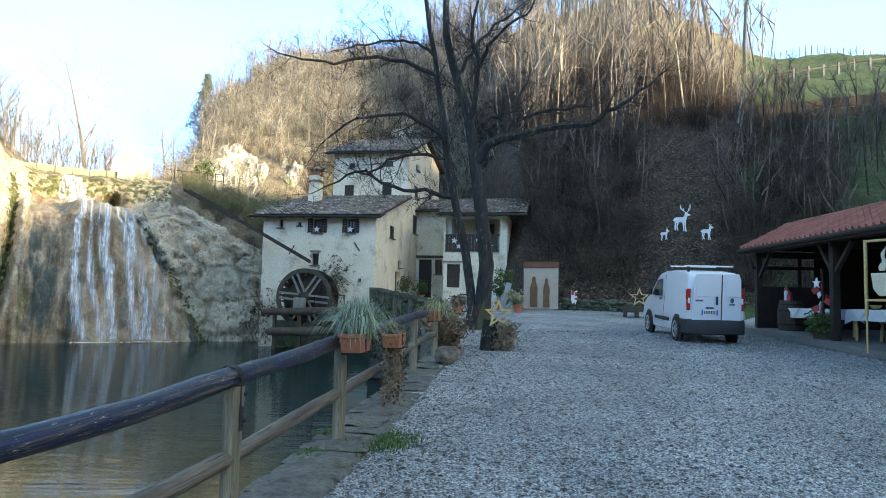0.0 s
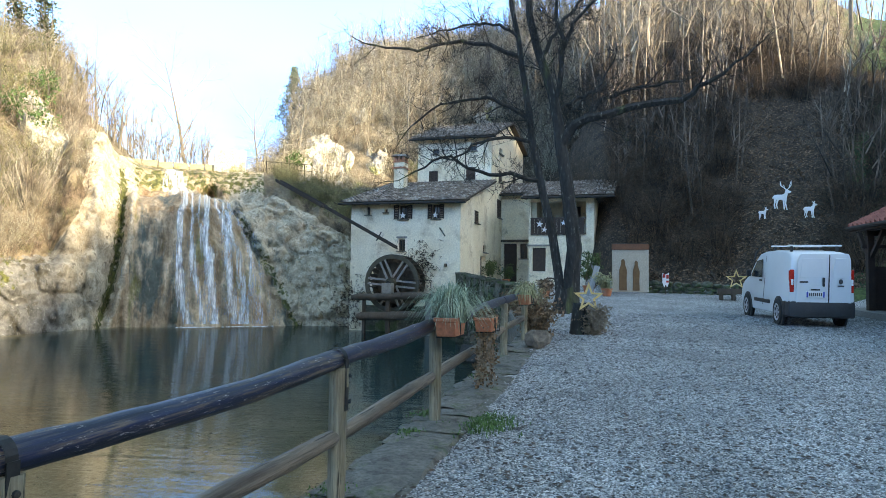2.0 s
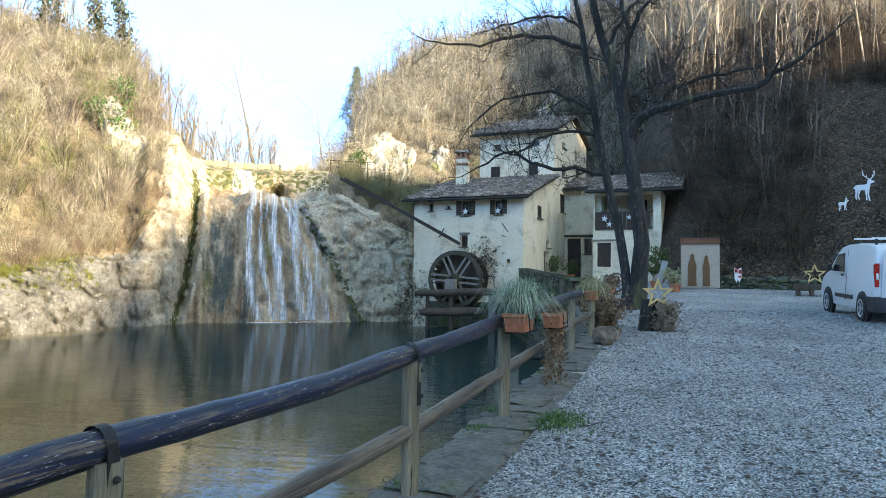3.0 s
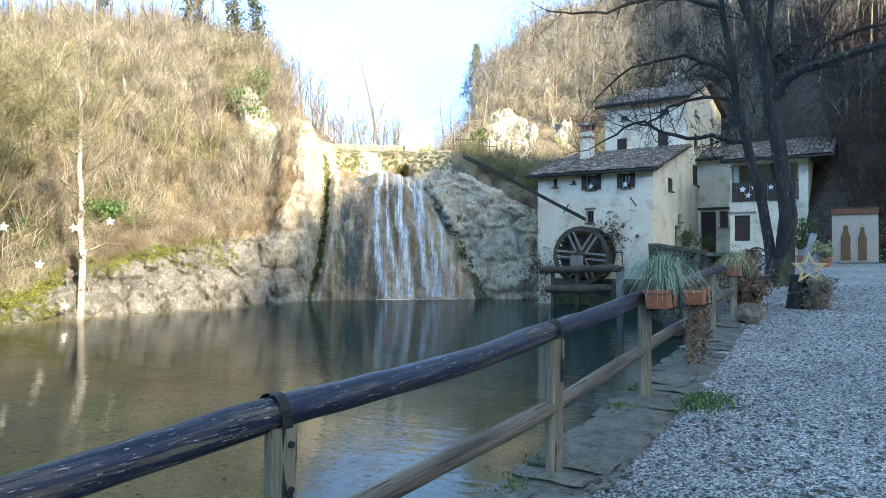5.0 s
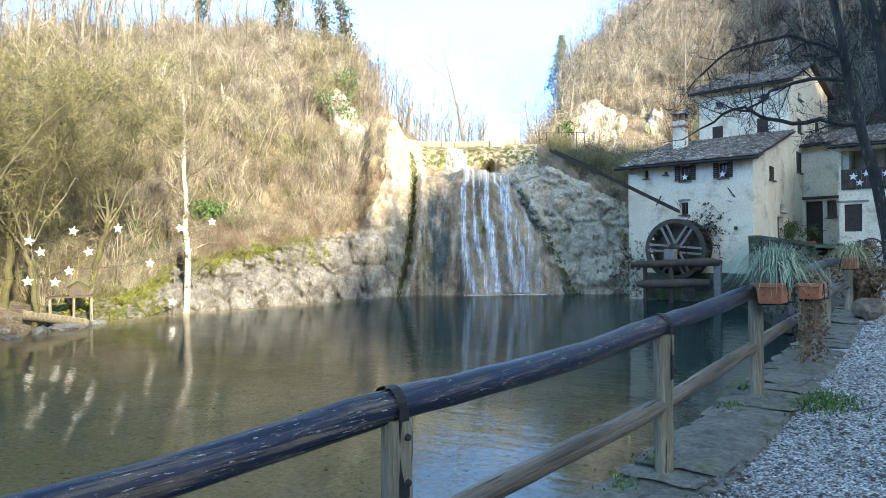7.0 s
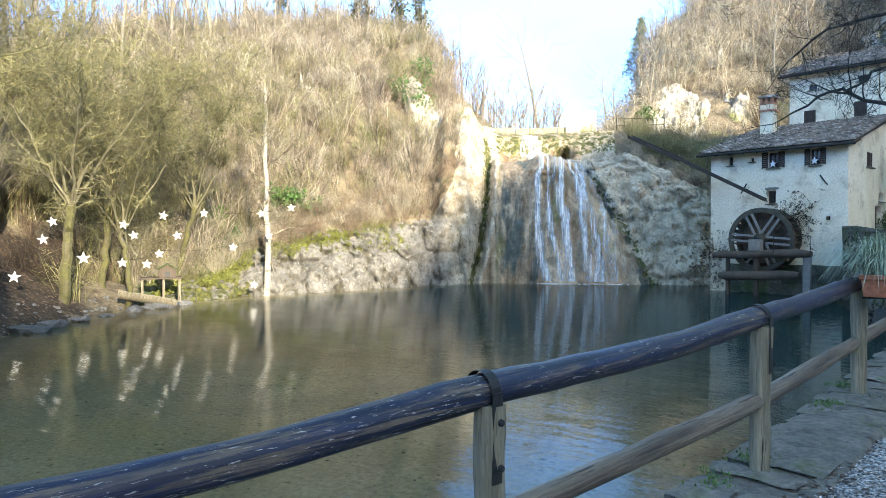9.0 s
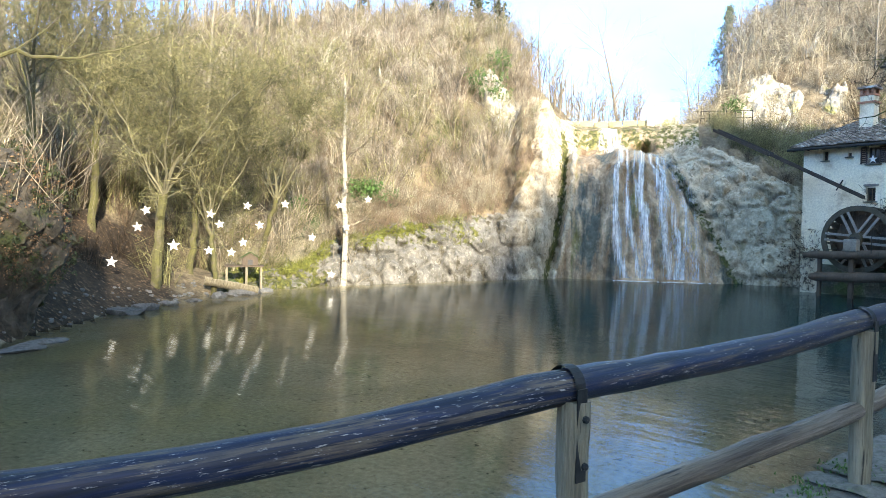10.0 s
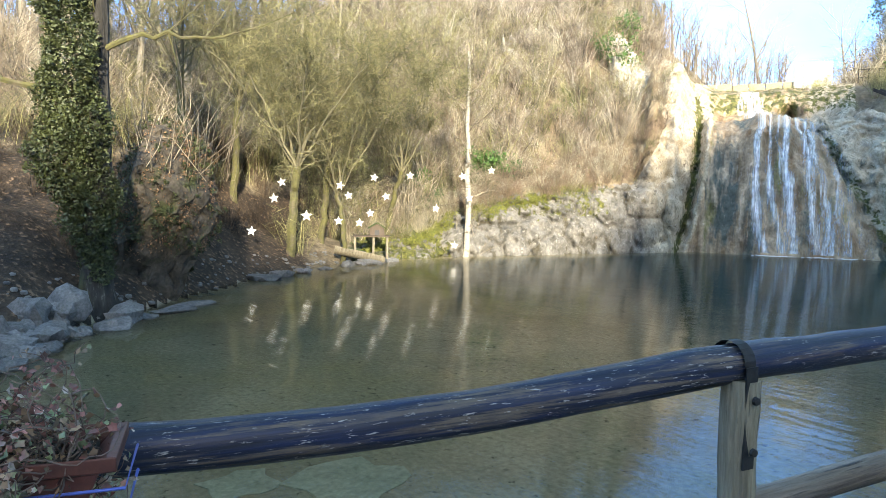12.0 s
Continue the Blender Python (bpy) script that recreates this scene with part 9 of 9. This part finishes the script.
for a, c in ((3, 1), (1, 0), (0, 4), (4, 8), (8, 11), (11, 13), (13, 15), (2, 6), (6, 10), (10, 12), (12, 14)):
    p, q = [np.array(at_bearing(STARS[i][0], STARS[i][1] + 0.05, STARS[i][2] + 0.12)) for i in (a, c)]
    w = part("wire", tube([p + (q - p) * u - np.array((0, 0, 0.5)) * u * (1 - u) for u in np.linspace(0, 1, 8)], 0.006, 4, False), M["iron"])
    tagged(w, "thin sagging wire between hanging stars", "wire", "star wires")

# ---- above the falls, rock faces and meadow ----
M["yellow_wall"] = material("yellow_wall", (0.27, 0.23, 0.13), (0.42, 0.37, 0.23), 1.5, 0.9, 0.5, 14, third=(0.2, 0.2, 0.1), third_at=0.62)
pw = thing("lane_wall", pose(0, 0, 0), "low pale wall along the top of the falls", "wall", kind="structure")
for b in np.arange(26.6, 33.6, 1.15):
    part("wall_piece", wobble(box(0.86, 0.35, 0.42), 0.05, 2, int(b * 9)), M["yellow_wall"], pw, bevel=0.02, m=pose(*at_bearing(b, 46.3, 8.75 + rg.normal(0, 0.03)), 0, 0, b))
hut = thing("stone_block", pose(*at_bearing(25.2, 46.5, 8.6), 0, 0, 24), "ruined grey stone block beside the lane", "ruin")
part("masonry", wobble(box(2.0, 1.2, 1.6), 0.12, 1.5), M["pale_rock"], hut, bevel=0.06)
fe = thing("lane_fence", pose(0, 0, 0), "thin metal fence beside the lane above the falls", "fence")
for k, b in enumerate(np.arange(18.6, 22.4, 0.62)):
    x, y, z = at_bearing(b, 47.5, 8.9 - (22.4 - b) * 0.02)
    part("post", tube([(x, y, z - 0.5), (x, y, z + 1.0)], 0.03, 6), M["iron"], fe)
for dz in (0.5, 0.95):
    part("rail", tube([np.array(at_bearing(b, 47.5, 8.9 - (22.4 - b) * 0.02 + dz)) for b in np.linspace(18.6, 22.3, 6)], 0.02, 6), M["iron"], fe)


def outcrop(label, places):
    """Bare, broken rock faces coming out of a hill, set by bearing and rise; w across, h along the slope."""
    for b, e, w, h in places:
        x, y, _ = on_slope(b, e)
        r = math.hypot(x, y)
        n = 34
        rows = []
        for i in range(n):
            row = []
            for j in range(n):
                u, v = (j / (n - 1) - 0.5) * 2, (i / (n - 1) - 0.5) * 2
                bb, rr = b - math.degrees(u * w / 2 / r), r + v * h / 2
                px, py = -math.sin(radians(bb)) * rr, math.cos(radians(bb)) * rr
                row.append((px, py, u, v))
            rows.append(row)
        P = np.array(rows)
        z = land_z(P[..., 0], P[..., 1])
        out = []
        for i in range(n):
            row = []
            for j in range(n):
                px, py, u, v = P[i, j]
                q = Vector((px * 0.55, py * 0.55, z[i, j] * 0.55 + b))
                edge = 1 - (u * u + v * v) + 0.5 * noise.noise(Vector((px, py, b)) * 0.7)
                block = noise.cell(Vector((px * 0.5 + 0.3 * math.sin(py), py * 0.5, b))) * 0.5
                ridge = (1 - abs(noise.noise(q))) * 0.8 + noise.fractal(q * 2.5, 0.7, 2.1, 4) * 0.35 + block
                lift = min(1.0, max(-0.6, edge * 2.2))
                d = -0.5 + lift * (0.35 + ridge) if lift > 0 else -0.5
                row.append((px + math.sin(radians(b)) * d * 0.7, py - math.cos(radians(b)) * d * 0.7, z[i, j] + d * 0.7))
            out.append(row)
        tagged(part("outcrop", ring(out), M["pale_rock"]), label, "rock", "rock faces")


outcrop("pale bare limestone face on the hill above the mill", ((19.2, 11.0, 3.4, 7.0), (18.0, 9.6, 4.0, 6.0), (16.6, 9.6, 3.4, 5.0), (13.2, 10.6, 2.0, 3.0), (4.0, 14.2, 2.6, 4.5), (14.8, 13.6, 1.6, 3.0)))
outcrop("pale sunlit rock breaking out of the brushy slope", ((39.4, 13.4, 2.4, 4.0), (38.6, 10.6, 2.6, 4.0), (47.8, 11.6, 1.6, 2.4), (36.6, 8.6, 2.6, 5.0), (35.4, 9.8, 2.2, 4.0)))
# green patches
for b, e, s in ((39.4, 10.4, 1.6), (40.5, 11.4, 1.4), (38.8, 12.8, 1.5), (49.3, 1.8, 1.2), (48.3, 1.2, 1.3), (50.8, 2.4, 1.0), (55.6, 1.0, 0.7), (20.0, 9.2, 1.2), (44.5, 0.6, 0.9), (41.5, 1.2, 0.9)):
    x, y, z = on_slope(b, e)
    q = np.random.default_rng(int(b * 17))
    t = thing("green_bush", pose(x, y, z), "bright green leafy bush on the slope", "bush", "green bushes")
    st_, m_, e_, r_ = shrub_twigs(q, 60, s, s * 0.8, 0.4, 0.014)
    v, f = twigs(st_, m_, e_, r_)
    raw("stems", v, f, M["olive_bark"], parent=t)
    v, f = leaf_cloud(q, np.r_[m_, e_, e_] + q.normal(0, s * 0.16, (180, 3)), 900, 0.085)
    raw("foliage", v, f, M["grass"] if b < 60 else M["leaf"], parent=t)
M["moss_green"] = material("moss_green", (0.09, 0.105, 0.022), (0.20, 0.205, 0.05), 3, 0.9, 0, 20, per_piece=0.35)
mg = np.random.default_rng(131)
for k in range(24):
    b, s = mg.uniform(41, 60), mg.uniform(0.42, 0.72)
    p = cliff_point(b, s)
    t = thing("moss_patch", pose(*p), "yellow green moss cushion on the pale cliff ledge", "moss", "cliff moss")
    c = np.array([cliff_point(b + mg.normal(0, 0.55), s + mg.normal(0, 0.035)) for _ in range(60)]) - p
    v, f = leaf_cloud(mg, c, 700, 0.045)
    raw("foliage", v, f, M["moss_green"], parent=t)
# meadow terraces, fence and vine stakes
fn = thing("meadow_fence", pose(0, 0, 0), "wooden post-and-rail fence across the meadow", "fence")
pts = [np.array(on_slope(b, 17.0 + (-b - 26) * 0.03, 45)) for b in np.arange(-25.6, -36.5, -1.0)]
for p in pts:
    part("post", box(0.16, 0.16, 1.1, p[0], p[1], p[2] - 0.1), M["pale_beam"], fn)
for p, q in zip(pts[:-1], pts[1:]):
    part("rail", bar(p + (0, 0, 0.75), q + (0, 0, 0.75), 0.10), M["old_wood"], fn)
for k, e in enumerate((14.1, 14.9)):
    tw = thing("terrace_wall", pose(0, 0, 0), "dark stepped terrace bank across the meadow", "terrace", "terraces")
    pts = [np.array(on_slope(b, e, 40)) for b in np.arange(-25.0, -38, -1.5)]
    part("bank", wobble(joined(*[bar(p + (0, 0, 0.2), q + (0, 0, 0.2), 0.5, 0.7) for p, q in zip(pts[:-1], pts[1:])]), 0.1, 1), M["litter"], tw)
vs_ = []
for b in np.arange(-25.5, -37, -0.42):
    r = np.interp(b, BEAR[:, 0], BEAR[:, 5]) - 1.5
    vs_.append(at_bearing(b, r))
vy = thing("vineyard_row", pose(0, 0, 0), "row of bare vines on stakes along the ridge", "vineyard")
for k, (x, y, z) in enumerate(vs_):
    q = np.random.default_rng(k)
    part("stake", tube([(x, y, z - 0.2), (x, y, z + 1.7)], 0.045, 5), M["pale_beam"], vy)
    g = grow(q, (x + 0.2, y, z), (0.1, 0, 1), 1.4, 0.04, 1, (6,), 0.3, 0.2, 0.8, 0.6, 0.2, start=0.5)
    part("vine", branch_mesh(g), M["twig"], vy)
# dry leaf-bearing bush behind the wheel and creeper on the mill
for hx, hy, hz, s, n in ((-1.9, -0.35, 2.4, 0.75, 1500), (-5.6, -0.4, 0.6, 0.9, 1200)):
    p = HOUSE @ Vector((hx, hy, hz))
    q = np.random.default_rng(int(hz * 10))
    t = thing("dark_creeper", pose(*p), "dark dry creeper clinging beside the mill wheel", "creeper", "creepers")
    c = q.normal(0, 1, (260, 3)) * (s * 0.5, 0.14, s * 0.8)
    v, f = leaf_cloud(q, c, n * 2, 0.03)
    raw("foliage", v, f, M["shaded_brush"], parent=t)
    st_ = c[:120] * (1, 1, 1)
    v, f = twigs(st_, st_ + q.normal(0, 0.1, (120, 3)), st_ + q.normal(0, 0.35, (120, 3)), 0.012)
    raw("stems", v, f, M["shaded_brush"], parent=t)
# ---- pieces: roof tiles of the shed, gravel ----
def shed_tiles():
    front = [o for o in shed.children if o.name.startswith("front_slope")][0]
    run, rise = 10.25 - 8.85, 4.02 - 3.3
    L = math.hypot(run, rise)
    ca, sa = run / L, rise / L
    w, course = 0.24, 0.32
    prof = [(-0.5, 0.0), (-0.3, 0.0), (-0.22, 0.03), (-0.05, 0.075), (0.12, 0.03), (0.2, 0.0), (0.5, 0.0)]
    v = np.array([(x, a * w * 1.02, h + 0.012 + lift) for x, lift in ((0, 0.02), (course * 1.1, 0.0)) for a, h in prof] + [(0, a * w * 1.02, 0.0) for a, h in prof])
    f = [(i, i + 1, i + 8, i + 7) for i in range(6)] + [(14 + i, 15 + i, i + 1, i) for i in range(6)]
    data = bpy.data.meshes.new("tile")
    data.from_pydata(v.tolist(), [], f)
    data.materials.append(M["red_tile"])
    ang = -math.degrees(math.atan2(rise, run))
    rng = np.random.default_rng(4)
    for j in range(5):
        for i, y in enumerate(np.arange(9.4, 20.1, w)):
            s = j * course - 0.06
            ob = new("tile", data)
            ob.parent = front
            ob.matrix_basis = pose(8.85 + s * ca - 0.03 * sa, y + rng.normal(0, 0.006), 3.3 + s * sa + 0.065, 0, ang + rng.normal(0, 0.5), rng.normal(0, 0.6))


shed_tiles()


def gravel_chips():
    """Loose chips over the part of the yard that lies nearest, and sparser ones beyond."""
    rng = np.random.default_rng(51)
    n = 34000
    y = 2.2 + 17 * rng.uniform(0, 1, n) ** 1.7
    x = np.interp(y, EDGE_Y, EDGE_X) + 0.5 + rng.uniform(0, 1, n) * (2.0 + y * 0.75)
    s = rng.uniform(0.006, 0.017, n) * np.where(rng.uniform(0, 1, n) < 0.08, 1.6, 1.0) * (0.8 + y / 14)
    z = land_z(x, y) + s * 0.3
    base = np.array([(1, 0, 0), (-0.5, 0.8, 0.1), (-0.6, -0.8, -0.1), (0.1, 0.1, 0.75), (0, 0, -0.6)])
    tri = np.array([(0, 1, 3), (1, 2, 3), (2, 0, 3), (1, 0, 4), (2, 1, 4), (0, 2, 4)])
    a = rng.uniform(0, 2 * math.pi, n)
    c, d = np.cos(a)[:, None], np.sin(a)[:, None]
    p = base[None] * (1 + rng.uniform(-0.3, 0.3, (n, 5, 3)))
    v = np.stack([(p[..., 0] * c - p[..., 1] * d) * s[:, None] + x[:, None], (p[..., 0] * d + p[..., 1] * c) * s[:, None] + y[:, None], p[..., 2] * s[:, None] * 0.8 + z[:, None]], -1)
    f = (np.arange(n) * 5)[:, None, None] + tri[None]
    tagged(raw("gravel_chips", v.reshape(-1, 3), f.reshape(-1, 3), M["stone_chip"]), "loose pale grey gravel chips on the yard", "gravel", kind="stuff")
    # fallen leaves
    m = 7000
    y = 2.5 + 20 * rng.uniform(0, 1, m) ** 1.3
    x = np.interp(y, EDGE_Y, EDGE_X) + 0.4 + rng.uniform(0, 1, m) ** 1.3 * (1.5 + y * 0.7)
    c = np.stack([x, y, land_z(x, y) + 0.015], -1)
    a = rng.uniform(0, 2 * math.pi, m)
    u, w = np.stack([np.cos(a), np.sin(a), 0 * a], -1), np.stack([-np.sin(a), np.cos(a), 0.2 + 0 * a], -1)
    s = rng.uniform(0.010, 0.036, m)[:, None]
    v = np.stack([c - u * s, c - w * s * 0.6, c + u * s, c + w * s * 0.6], 1)
    f = (np.arange(m) * 4)[:, None, None] + np.array([(0, 1, 2), (0, 2, 3)])[None]
    tagged(raw("fallen_leaves", v.reshape(-1, 3), f.reshape(-1, 3), M["wet_leaf"]), "dark fallen leaves strewn over the gravel", "leaves", kind="stuff")


gravel_chips()


def hill_litter():
    """Dry leaves lying over the shaded hillside."""
    rng = np.random.default_rng(57)
    n = 26000
    b = rng.uniform(-31, -4, n)
    r = np.interp(b, BEAR[:, 0], BEAR[:, 1]) + 0.6 + 17 * rng.uniform(0, 1, n) ** 1.2
    x, y = -np.sin(np.radians(b)) * r, np.cos(np.radians(b)) * r
    keep = clear_of_house(b, r, x, y)
    keep |= (b < -16) & (b > -23.5) & (r < 46)
    x, y = x[keep], y[keep]
    n = len(x)
    c = np.stack([x, y, land_z(x, y) + 0.05], -1)
    u = rng.normal(0, 1, (n, 3)) * (1, 0.8, 0.7)
    u /= np.linalg.norm(u, axis=1)[:, None]
    w = np.cross(u, rng.normal(0, 1, (n, 3)))
    w /= np.linalg.norm(w, axis=1)[:, None]
    s = rng.uniform(0.03, 0.085, n)[:, None]
    v = np.stack([c - u * s, c - w * s * 0.6, c + u * s, c + w * s * 0.6], 1)
    f = (np.arange(n) * 4)[:, None, None] + np.array([(0, 1, 2), (0, 2, 3)])[None]
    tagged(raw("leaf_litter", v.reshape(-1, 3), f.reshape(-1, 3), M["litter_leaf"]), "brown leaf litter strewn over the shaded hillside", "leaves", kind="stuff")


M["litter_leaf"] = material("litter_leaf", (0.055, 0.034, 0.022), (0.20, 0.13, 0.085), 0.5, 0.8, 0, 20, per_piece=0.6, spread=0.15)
hill_litter()
